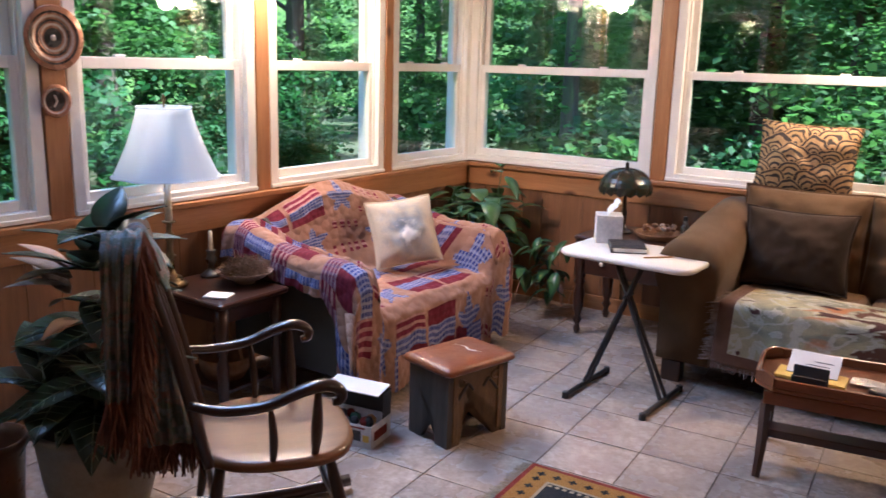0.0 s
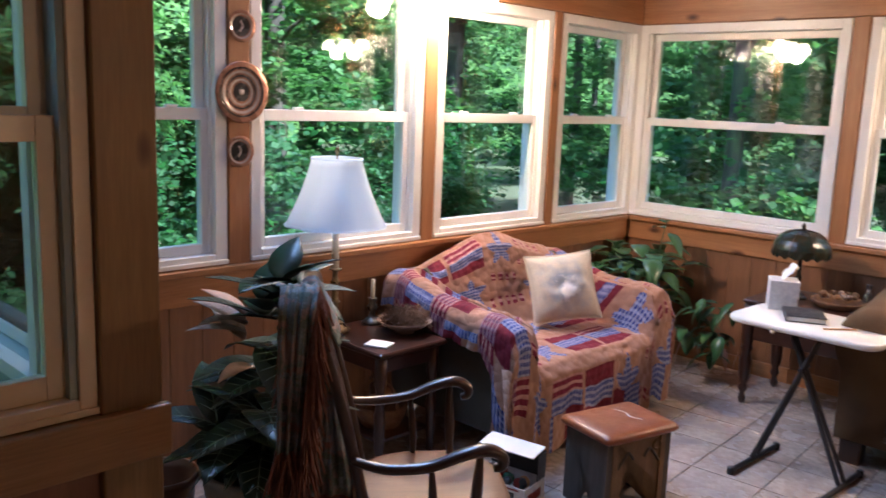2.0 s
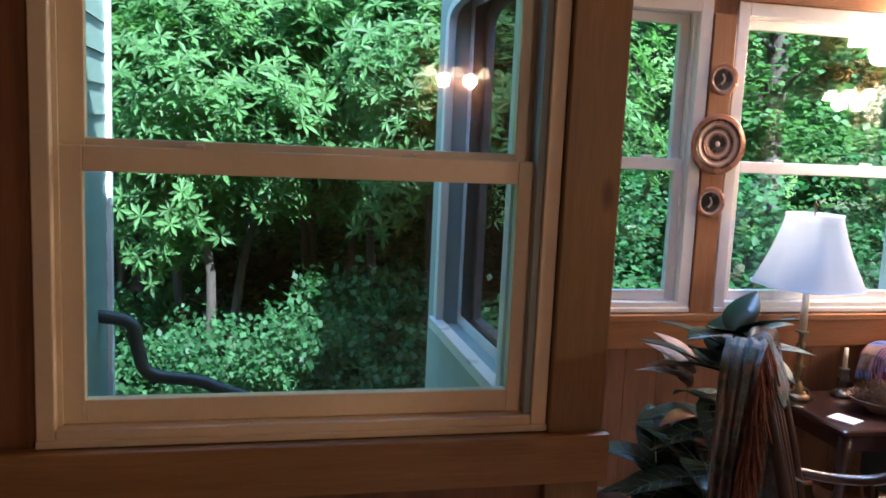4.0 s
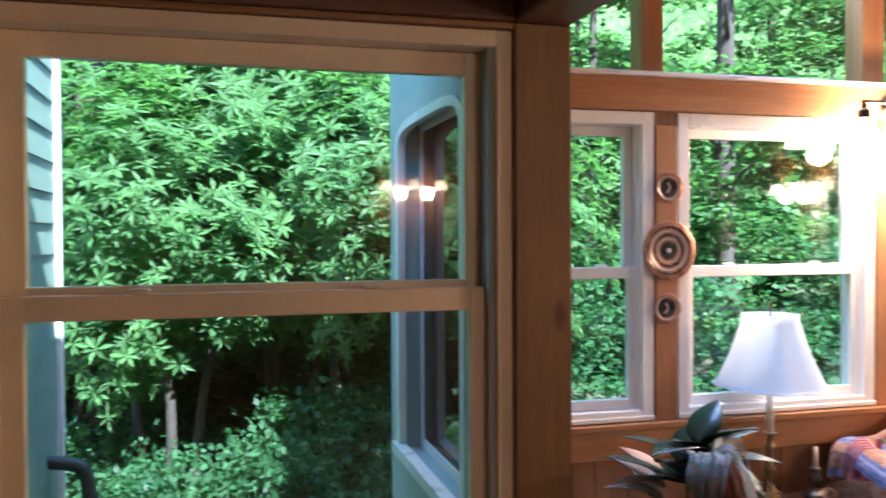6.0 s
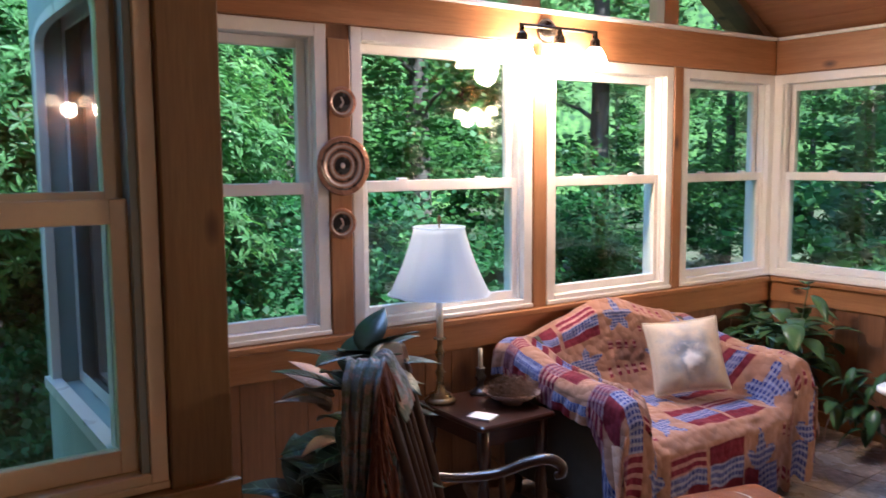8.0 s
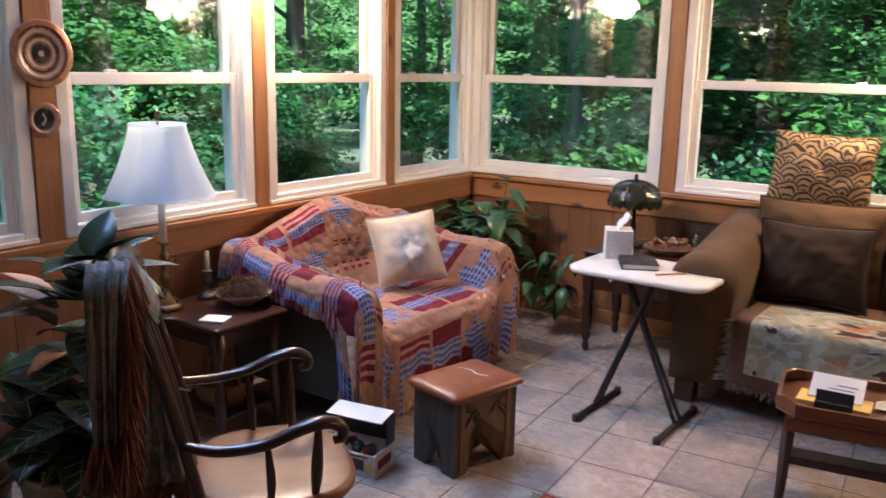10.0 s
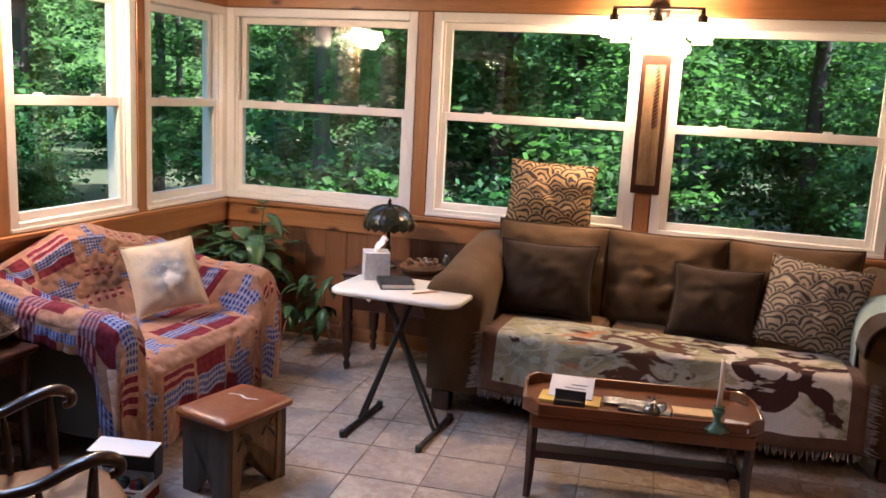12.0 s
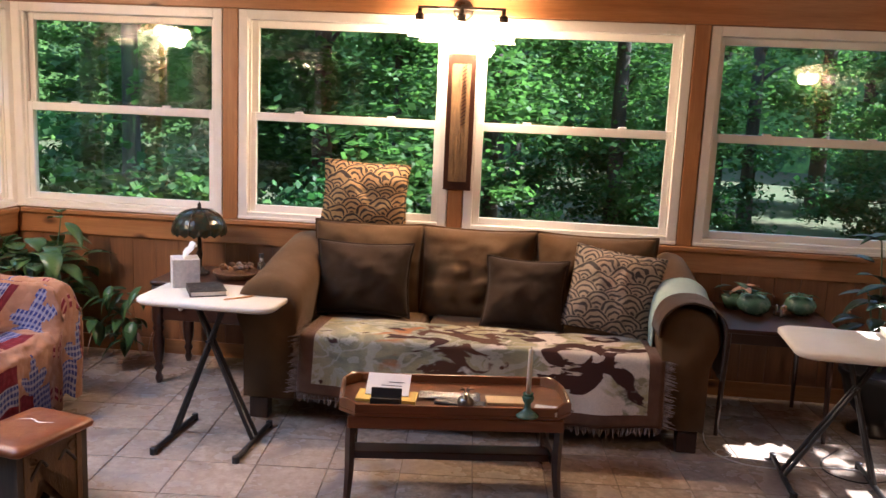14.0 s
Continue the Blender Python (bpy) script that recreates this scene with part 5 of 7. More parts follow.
def stool():
    th = thing("footstool", pose(-1.558, 1.918, 0, 0, 0, 76), "carved weathered wooden footstool with an orange-brown leather top", "stool")
    L, D, H = 0.35, 0.25, 0.318
    for x in (-L / 2 + 0.015, L / 2 - 0.015):
        part("end_panel", arch_panel(D - 0.0, H, 0.028, 0.10, 0.12, 5, pose(x, 0, 0, 0, 0, 90)), M_OLD, th)
    for y in (-D / 2 + 0.014, D / 2 - 0.014):
        part("side_panel", arch_panel(L - 0.06, H, 0.02, 0.20, 0.20, 3, pose(0, y, 0)), M_CARVE, th, "carved ochre side panel")
        s = -1 if y < 0 else 1
        for q in (-1, 1):
            pts = [(q * (0.03 + 0.028 * k), y + s * 0.012, 0.235 + 0.03 * math.sin(k * 1.5)) for k in range(4)]
            part("carving", tube(pts, 0.007, 6, None, 14), M_OLD, th)
            c = [(q * 0.1 + 0.022 * math.cos(a), y + s * 0.012, 0.275 + 0.018 * math.sin(a)) for a in [k * 0.6 for k in range(10)]]
            part("carving", tube(c, 0.005, 6), M_CARVE, th)
        for x in (-L / 2 + 0.045, L / 2 - 0.045):
            part("batten", bx(x - 0.014, x + 0.014, y - 0.013 + s * 0.004, y + 0.013 + s * 0.004, 0.02, H - 0.004, 0.003), M_CARVE, th)
    rings = []
    for e, z in ((-0.012, 0.319), (0.0, 0.322), (0.012, 0.33), (0.016, 0.342), (0.010, 0.354), (-0.012, 0.363), (-0.06, 0.368), (-0.10, 0.369)):
        rings.append([(x, y, z) for x, y in rounded(L + 0.02 + 2 * e, D + 0.03 + 2 * e, 0.028 if e > -0.05 else 0.012)])
    part("cushion", loft(rings), M_LEATHER, th, "worn orange-brown leather pad", True)
    part("tear", tube([(0.06, -0.07, 0.3695), (0.035, -0.02, 0.3705), (0.05, 0.02, 0.3705), (0.03, 0.08, 0.3695)], [0.002, 0.004, 0.003, 0.001], 6, None, 12, 0.3), M_PAPER, th, "pale split in the leather")


stool()

# ---------- open carton beside the loveseat ----------
def carton():
    th = thing("carton", pose(-1.868, 1.585, 0, 0, 0, 10), "open white printed carton full of odds and ends", "box")
    w, d, h, t = 0.26, 0.17, 0.10, 0.004
    for a in ((-w / 2, w / 2, -d / 2, -d / 2 + t), (-w / 2, w / 2, d / 2 - t, d / 2), (-w / 2, -w / 2 + t, -d / 2 + t, d / 2 - t), (w / 2 - t, w / 2, -d / 2 + t, d / 2 - t)):
        part("side", bx(*a, 0.004, h), M_TISSUE, th)
    part("bottom", bx(-w / 2, w / 2, -d / 2, d / 2, 0, 0.0038), M_TISSUE, th)
    part("lid", bx(-w / 2, w / 2, 0, 0.11, 0, 0.005, 0, pose(0, d / 2 - 0.115, 0.215, 8)), M_PAPER, th, "white inside of the raised lid")
    part("lid", bx(-w / 2, w / 2, -0.002, 0.002, 0, 0.115, 0, pose(0, d / 2 - 0.004, h, -4)), M_BLACKP, th, "dark outside of the lid")
    part("lid", bx(w / 2 - 0.003, w / 2, -d / 2 + 0.1, d / 2 - 0.002, h + 0.001, 0.21), M_BLACKP, th)
    for x0, x1, z0, z1, mm in ((-0.11, -0.02, 0.03, 0.06, M_RUGR), (0.01, 0.08, 0.03, 0.075, M_BLACKP), (-0.1, 0.1, 0.085, 0.092, M_RUGR), (0.09, 0.12, 0.03, 0.06, M_YELLOW)):
        part("printed_bar", bx(x0, x1, -d / 2 - 0.0012, -d / 2 - 0.0002, z0, z1), mm, th)
    part("printed_bar", bx(w / 2 + 0.0002, w / 2 + 0.0012, -0.06, 0.05, 0.03, 0.07), M_RUGR, th)
    rng = random.Random(3)
    for k in range(9):
        mm = (M_BLACKP, M_PENCIL, M_RUGR, M_GREENGL, M_BLACKP, M_PEWTER)[k % 6]
        r = rng.uniform(0.018, 0.03)
        x, y = rng.uniform(-0.09, 0.09), rng.uniform(-0.05, 0.05)
        part("trinket", lathe([(0, -r), (r * 0.7, -r * 0.7), (r, 0), (r * 0.75, r * 0.7), (0, r * 0.9)], 10, None, pose(x, y, 0.08, rng.uniform(-30, 30))), mm, th, smooth=True)


carton()

# ---------- folding tables ----------
def folding_table(m, w, d, z, fx, fy, label):
    """fx, fy: how far the runners of the crossed legs stand from below the middle of the top."""
    th = thing("folding_table", m, label, "table", "white folding tables")
    part("tabletop", slab_round(w, d, z - 0.03, z, 0.085, 0.008), M_WHITE, th, "white moulded top", True)
    for x in (fx - 0.2, fx + 0.2):
        part("runner", tube([(x, fy - 0.215, 0.018), (x, fy + 0.215, 0.018)], 0.0125, 10), M_BLACK, th)
        for y in (fy - 0.225, fy + 0.225):
            part("foot_cap", lathe([(0, 0), (0.017, 0), (0.017, 0.03), (0.012, 0.034), (0, 0.034)], 12, None, pose(x, y, 0.0005)), M_BLACK, th)
    for y in (fy - 0.03, fy + 0.03):
        part("leg", tube([(fx - 0.2, y, 0.028), (0.075, y * 0.4, z - 0.034)], 0.0105, 8), M_BLACK, th)
        part("leg", tube([(fx + 0.2, y + 0.012, 0.028), (-0.075, y * 0.4 + 0.012, z - 0.034)], 0.0105, 8), M_BLACK, th)
    part("pivot", tube([(fx * 0.27, fy * 0.56 - 0.05, 0.47), (fx * 0.27, fy * 0.56 + 0.06, 0.47)], 0.008, 8), M_BLACK, th)
    for x in (-0.075, 0.075):
        part("top_bar", tube([(x, -0.14, z - 0.04), (x, 0.14, z - 0.04)], 0.0095, 8), M_BLACK, th)
    return th


folding_table(pose(-1.215, 3.03, 0, 0, 0, -2), 0.71, 0.46, 0.665, 0.09, -0.265, "white plastic folding table with crossed black legs")
folding_table(pose(1.90, 2.93, 0, 0, 0, -4), 0.70, 0.52, 0.665, -0.11, -0.07, "white plastic folding table with a chipped corner and crossed black legs")

tis = thing("tissue_box", pose(-1.45, 3.175, 0.666, 0, 0, 28), "white patterned cube tissue box on the folding table", "tissue box")
part("carton", bx(-0.069, 0.069, -0.069, 0.069, 0, 0.148, 0.003), M_TISSUE, tis)
bm, _, _ = cloth_strip([(-0.01, 0, 0.143), (0.0, 0, 0.168), (0.03, 0, 0.2), (0.05, 0, 0.225)], lambda v: (0.07 + 0.02 * math.sin(v * 4), 0), 10, 10, 0.012, 2.0)
t = part("tissue", bm, M_PAPER, tis, "white tissue pulled up", True)
nb = thing("notebook", pose(-1.285, 3.05, 0.666, 0, 0, 28), "closed black notebook on the folding table", "notebook")
part("pages", bx(-0.083, 0.083, -0.1, 0.1, 0.004, 0.024), M_PAPER, nb)
part("cover", bx(-0.088, 0.088, -0.105, 0.105, 0.0245, 0.029, 0.002), M_BLACKP, nb)
part("cover", bx(-0.088, 0.088, -0.105, 0.105, 0, 0.0035, 0.0015), M_BLACKP, nb)
part("spine", bx(-0.091, -0.0885, -0.105, 0.105, 0, 0.029), M_BLACKP, nb)
pc = thing("pencil", pose(-1.08, 2.965, 0.6705, 0, 0, 47), "orange-brown pencil on the folding table", "pencil")
part("shaft", tube([(-0.085, 0, 0), (0.07, 0, 0)], 0.004, 6), M_PENCIL, pc)
part("tip", tube([(0.0702, 0, 0), (0.088, 0, 0)], [0.0038, 0.0006], 6), M_CANDLE, pc)
bk = thing("book", pose(2.16, 3.06, 0.666, 0, 0, -6), "thick white-covered book on the folding table", "book")
part("pages", bx(-0.12, 0.14, -0.09, 0.09, 0.003, 0.026), M_PAPER, bk)
part("cover", bx(-0.125, 0.145, -0.095, 0.095, 0.0265, 0.03, 0.001), M_PAPER, bk)
part("cover", bx(-0.125, 0.145, -0.095, 0.095, 0, 0.0028, 0.001), M_PAPER, bk)

# ---------- corner table behind the folding table ----------
ct = thing("side_table", pose(-1.475, 3.715, 0), "dark wooden side table with a drawer and turned legs", "table")
part("tabletop", slab_round(0.62, 0.52, 0.585, 0.607, 0.02), M_MAHOG, ct)
for x0, x1, y0, y1 in ((-0.27, 0.27, 0.205, 0.223), (-0.285, -0.267, -0.2, 0.2), (0.267, 0.285, -0.2, 0.2)):
    part("apron", bx(x0, x1, y0, y1, 0.375, 0.584, 0.002), M_MAHOG, ct)
dr = part("drawer", bx(-0.25, 0.25, -0.226, -0.206, 0.378, 0.582, 0.004), M_MAHOG, ct)
part("knob", lathe([(0, 0), (0.008, 0), (0.008, 0.008), (0.014, 0.016), (0.01, 0.024), (0, 0.026)], 12, None, pose(-0.13, -0.2265, 0.455, 90)), M_CANDLE, dr, "pale drawer knob", True)
for x in (-0.275, 0.275):
    for y in (-0.213, 0.213):
        part("leg", lathe([(0, 0), (0.014, 0), (0.023, 0.03), (0.014, 0.06), (0.028, 0.09), (0.017, 0.115), (0.03, 0.16), (0.034, 0.25), (0.022, 0.30), (0.034, 0.325), (0.024, 0.345), (0.035, 0.37), (0.035, 0.584), (0, 0.584)], 14, None, pose(x, y, 0)), M_MAHOG, ct, smooth=True)
tl = thing("stained_glass_lamp", pose(-1.60, 3.74, 0.608), "small table lamp with dark leaded stained-glass shade, unlit", "lamp")
part("base", lathe([(0, 0), (0.06, 0), (0.062, 0.01), (0.04, 0.022), (0.016, 0.04), (0.014, 0.1), (0.02, 0.12), (0.011, 0.14), (0.011, 0.39), (0, 0.39)], 18), M_STEEL, tl, smooth=True)
bm = bmesh.new()
rings = []
for k in range(9):
    a = k / 8 * math.pi / 2
    r, z = 0.148 * math.cos(a) + 0.012, 0.25 + 0.135 * math.sin(a) ** 0.85 if k else 0.25
    rings.append([((r - (0.012 * (i % 2) if k == 0 else 0)) * math.cos(2 * math.pi * i / 32), (r - (0.012 * (i % 2) if k == 0 else 0)) * math.sin(2 * math.pi * i / 32), z - (0.02 * (i % 2) if k == 0 else 0)) for i in range(32)])
sh = part("shade", loft(rings, caps=False), M_STAINED, tl, "domed leaded glass shade in dark green", False)
so = sh.modifiers.new("thickness", "SOLIDIFY")
so.thickness = 0.004
part("finial", lathe([(0, 0.385), (0.016, 0.385), (0.01, 0.4), (0.012, 0.41), (0.004, 0.425), (0, 0.43)], 12), M_STEEL, tl, smooth=True)
for i in range(8):
    a = 2 * math.pi * i / 8
    part("lead_line", tube([((0.151 * math.cos(k / 8 * math.pi / 2) + 0.013) * math.cos(a), (0.151 * math.cos(k / 8 * math.pi / 2) + 0.013) * math.sin(a), 0.252 + 0.135 * math.sin(k / 8 * math.pi / 2) ** 0.85) for k in range(9)], 0.0022, 4), M_STEEL, tl)
pb = thing("potpourri_basket", pose(-1.36, 3.70, 0.608), "reddish woven tray of dried flower heads", "basket")
part("tray", lathe([(0, 0), (0.11, 0), (0.135, 0.03), (0.14, 0.04), (0.13, 0.038), (0.105, 0.012), (0, 0.01)], 24), M_BASKET, pb, smooth=True)
rng = random.Random(8)
for k in range(16):
    a, q = rng.uniform(0, 6.28), 0.1 * math.sqrt(rng.random())
    r = rng.uniform(0.014, 0.026)
    part("flower_head", lathe([(0, -r * 0.7), (r * 0.8, -r * 0.4), (r, 0.1 * r), (r * 0.6, r * 0.6), (0, r * 0.7)], 8, None, pose(q * math.cos(a), q * math.sin(a), 0.04 + rng.uniform(0, 0.03), rng.uniform(-40, 40), rng.uniform(-40, 40))), (M_MOSS, M_BASKET, M_TERRA, M_FRINGE)[k % 4], pb)
bo = thing("bottle", pose(-1.235, 3.78, 0.608), "small clear glass bottle with dark cap", "bottle")
part("glass", lathe([(0, 0), (0.022, 0), (0.024, 0.006), (0.024, 0.075), (0.012, 0.095), (0.012, 0.11), (0, 0.11)], 16), M_PEWTER, bo, smooth=True)
part("cap", lathe([(0, 0.1105), (0.014, 0.1105), (0.014, 0.135), (0, 0.135)], 14), M_BLACKP, bo)

# ---------- sofa ----------
SX0, SX1, SY0, SY1 = -1.11, 1.26, 3.06, 3.97


def sofa():
    th = thing("sofa", pose(0.12, 3.5, 0), "three-seat brown microfibre sofa with sloping rolled arms", "sofa")
    ox, oy = -0.12, -3.5
    part("base", bx(SX0 + 0.05 + ox, SX1 - 0.05 + ox, SY0 + 0.04 + oy, SY1 - 0.04 + oy, 0.115, 0.30, 0.02), M_BROWN, th)
    n = 3
    x0, x1 = -0.79, 0.985
    for i in range(n):
        a, b = x0 + (x1 - x0) * i / n + 0.003, x0 + (x1 - x0) * (i + 1) / n - 0.003
        part("seat_cushion", bx(a + ox, b + ox, SY0 + oy, 3.72 + oy, 0.302, 0.475, 0.04), M_BROWN, th, smooth=False)
    for x0, x1, s in ((SX0, -0.80, -1), (0.995, SX1, 1)):
        rings = []
        for y, top, w in ((SY0 - 0.01, 0.70, 0.0), (SY0 + 0.005, 0.735, 0.012), (3.14, 0.76, 0.016), (3.35, 0.775, 0.015), (3.6, 0.83, 0.005), (3.85, 0.885, -0.02), (SY1, 0.87, -0.04)):
            c, hw = (x0 + x1) / 2, (x1 - x0) / 2
            ring = [(c - hw * 0.86 + ox, y + oy, 0.13), (c + hw * 0.86 + ox, y + oy, 0.13), (c + hw * 0.86 + ox, y + oy, 0.45)]
            for k in range(11):
                a = math.pi * k / 10
                ring.append((c + s * 0.015 + (hw + w) * math.cos(a) + ox, y + oy, top - 0.15 + 0.15 * math.sin(a) ** 0.8))
            ring.append((c - hw * 0.86 + ox, y + oy, 0.45))
            rings.append(ring)
        part("arm", loft(rings), M_BROWN, th, smooth=True)
    part("backrest", bx(-0.85 + ox, 1.05 + ox, 3.80 + oy, SY1 + oy, 0.30, 0.84, 0.04), M_BROWN, th)
    for a, b, z in ((-0.90, -0.28, 0.95), (-0.27, 0.375, 0.94), (0.385, 1.05, 0.95)):
        m = Matrix.Translation(((a + b) / 2 + ox, 3.755 + oy, 0.70)) @ (face_pose(0, 0, 0, -90, 10))
        bm = pillow(b - a + 0.03, 0.55, 0.30, a * 5, 0.055, 28, 0.045)
        bmesh.ops.transform(bm, matrix=m, verts=bm.verts)
        bc = part("back_cushion", bm, M_BROWN, th, "plump brown back cushion", True)
        bm = piping(b - a + 0.03, 0.55, 0.055)
        bmesh.ops.transform(bm, matrix=m, verts=bm.verts)
        part("piping", bm, M_BROWN, bc)
    for x in (SX0 + 0.09, SX1 - 0.085):
        for y in (SY0 + 0.07, SY1 - 0.09):
            part("foot", bx(x - 0.05 + ox, x + 0.05 + ox, y - 0.04 + oy, y + 0.04 + oy, 0.0, 0.114, 0.006), M_ROCK, th)


sofa()
cushion("cushion", face_pose(-0.575, 3.56, 0.685, -88, 20), 0.55, 0.42, 0.22, M_DARKCUSH, "dark brown square cushion leaning on the sofa back", "cushion", "dark sofa cushions", 2, None, 0.09)
cushion("cushion", face_pose(0.33, 3.54, 0.66, -96, 22), 0.46, 0.40, 0.22, M_DARKCUSH, "dark brown square cushion leaning on the sofa back", "cushion", "dark sofa cushions", 5, None, 0.10)
cushion("cushion", face_pose(0.80, 3.48, 0.715, -100, 20) @ pose(0, 0, 0, 0, 0, -6), 0.48, 0.45, 0.21, M_TAUPE, "square cushion in taupe and dark swirl brocade", "cushion", "swirl cushions", 7, None, 0.06)
cushion("cushion", face_pose(-0.645, 3.905, 1.115, -88, 8) @ pose(0, 0, 0, 0, 0, -2), 0.51, 0.385, 0.17, M_GOLD, "gold and dark swirl cushion standing on the sofa back", "cushion", "swirl cushions", 9, None, 0.06)


def throw():
    """Woven throw over the seat, hanging down the front."""
    th = thing("throw_blanket", pose(0.12, 3.2, 0), "woven picture throw in grey, brown and white with fringed edges", "blanket")
    nu, nv = 74, 44
    bm = bmesh.new()
    rows = []
    for i in range(nu + 1):
        u = i / nu
        row = []
        for j in range(nv + 1):
            v = j / nv
            x = -0.80 + 1.84 * u + 0.10 * (1 - v) * (0.5 - u) * 0.5
            front = SY0 - 0.018
            L = 0.36 * v ** 1 * 2.1
            flat = 0.36 - 0.02 * math.sin(u * 7)
            s = v * (flat + 0.30 + 0.05 * math.sin(u * 3.1) + 0.04 * u)
            if s < flat:
                y, z = 3.40 - s, 0.484
                y = max(y, front)
            else:
                y, z = front, 0.484 - (s - flat)
            k = smooth01((s - flat + 0.04) / 0.08)
            z -= 0.012 * k * (1 - k) * 4 * 0.8
            p = Vector((x, y, z))
            nn = noise.noise(p * 6 + Vector((5, 0, 0))) * 0.008
            if s < flat:
                p.z += abs(nn) + 0.003
            else:
                p.y -= abs(nn) * 1.5 + 0.010 * (1 + math.sin(u * 30 + 1.5 * math.sin(u * 9))) * (s - flat) / 0.3
            row.append(bm.verts.new(p - Vector((0.12, 3.2, 0))))
        rows.append(row)
    for i in range(nu):
        for j in range(nv):
            f = bm.faces.new((rows[i][j], rows[i + 1][j], rows[i + 1][j + 1], rows[i][j + 1]))
            f.smooth = True
            f.material_index = 1 if i < 3 or i >= nu - 3 or j >= nv - 4 else 0
    bottom = [tuple(r[-1].co) for r in rows]
    left, right = [tuple(v.co) for v in rows[0][10:]], [tuple(v.co) for v in rows[-1][10:]]
    ob = part("cloth", bm, [M_THROW, M_THROWB], th)
    so = ob.modifiers.new("thickness", "SOLIDIFY")
    so.thickness, so.offset = 0.005, 1.0
    part("fringe", fringe(bottom, 0.045, 1, (0, -0.1, -1), 0.0022, 3), M_FRINGE, th, "short pale yarn fringe")
    part("fringe", fringe(left, 0.05, 2, (-1, -0.15, -0.25), 0.0022, 4), M_FRINGE, th, "short pale yarn fringe")
    part("fringe", fringe(right, 0.05, 3, (1, -0.15, -0.25), 0.0022, 4), M_FRINGE, th, "short pale yarn fringe")


throw()


def arm_cloth(name, y0, y1, drop_in, drop_out, lift, material, label, seed):
    """A cloth laid across the sofa's east arm."""
    c, hw = (0.995 + SX1) / 2 + 0.015, 0.138 + lift
    prof = []
    for k in range(7):
        prof.append((c - hw, 0.60 - drop_in * (1 - k / 6)))
    for k in range(1, 12):
        a = math.pi * (1 - k / 12)
        prof.append((c + hw * math.cos(a), 0.60 + 0.155 * math.sin(a) ** 0.8 + lift))
    for k in range(7):
        prof.append((c + hw, 0.60 - drop_out * k / 6))
    rings = []
    for i in range(13):
        y = y0 + (y1 - y0) * i / 12
        up = 0.08 * smooth01((y - 3.2) / 0.5)
        rings.append([(x + 0.008 * noise.noise(Vector((y * 8, z * 8, seed))), y + 0.02 * math.sin(z * 9 + seed), z + up + 0.006 * noise.noise(Vector((y * 12, x * 12, seed)))) for x, z in prof])
    ob = tagged(part(name, loft(rings, close=False), material, smooth=True), label, "cloth")
    so = ob.modifiers.new("thickness", "SOLIDIFY")
    so.thickness, so.offset = 0.008, 1.0


arm_cloth("towel", 3.24, 3.46, 0.16, 0.0, 0.014, M_CYAN, "pale aqua towel folded over the sofa arm", 2.0)
arm_cloth("fleece", 3.03, 3.26, 0.0, 0.20, 0.02, M_COCOA, "dark cocoa fleece draped over the sofa arm", 5.0)

# ---------- coffee table ----------
CT = pose(0.045, 2.545, 0, 0, 0, 9)


def coffee_table():
    th = thing("coffee_table", CT, "reddish mahogany butler tray coffee table with a trestle base", "table")
    w, d, ch = 0.99, 0.42, 0.07
    def octa(e, z):
        a, b, c = w / 2 + e, d / 2 + e, ch
        return [(a - c, -b, z), (a, -b + c, z), (a, b - c, z), (a - c, b, z), (-a + c, b, z), (-a, b - c, z), (-a, -b + c, z), (-a + c, -b, z)]
    part("tray_bottom", loft([octa(-0.004, 0.372), octa(0, 0.376), octa(0, 0.388), octa(-0.004, 0.39)]), M_TRAY, th)
    pts = octa(-0.006, 0)
    for i in range(8):
        a, b = Vector(pts[i]), Vector(pts[(i + 1) % 8])
        L = (b - a).length
        mid = (a + b) / 2
        ang = math.degrees(math.atan2(b.y - a.y, b.x - a.x))
        bm = bmesh.new()
        n = 12
        hh = [0.428 + (0.012 * math.sin(math.pi * k / n) if L < 0.35 else 0.0) for k in range(n + 1)]
        rings = [[(-L / 2 + L * k / n, -0.007, 0.3905), (-L / 2 + L * k / n, 0.007, 0.3905), (-L / 2 + L * k / n, 0.007, hh[k] - 0.003), (-L / 2 + L * k / n, 0.0, hh[k]), (-L / 2 + L * k / n, -0.007, hh[k] - 0.003)] for k in range(n + 1)]
        loft(rings, True, bm)
        bmesh.ops.transform(bm, matrix=Matrix.Translation(mid) @ pose(0, 0, 0, 0, 0, ang), verts=bm.verts)
        part("tray_rim", bm, M_TRAY, th)
    for y in (-0.195, 0.195):
        part("apron", bx(-0.455, 0.455, y - 0.01, y + 0.01, 0.318, 0.3715, 0.003), M_TRAY, th)
    for x in (-0.445, 0.445):
        part("apron", bx(x - 0.01, x + 0.01, -0.184, 0.184, 0.318, 0.3715, 0.003), M_MAHOG, th)
        for y in (-1, 1):
            pts = [(x, y * 0.165, 0.317), (x, y * 0.15, 0.22), (x, y * 0.16, 0.11), (x + 0.005 * (1 if x > 0 else -1), y * 0.205, 0.006)]
            part("leg", tube(pts, [0.019, 0.021, 0.019, 0.015], 4, None, 10, 1.0), M_MAHOG, th)
        part("cross_rail", bx(x - 0.011, x + 0.011, -0.145, 0.145, 0.115, 0.16, 0.004), M_MAHOG, th)
    part("stretcher", bx(-0.433, 0.433, -0.05, 0.05, 0.118, 0.152, 0.004), M_MAHOG, th)


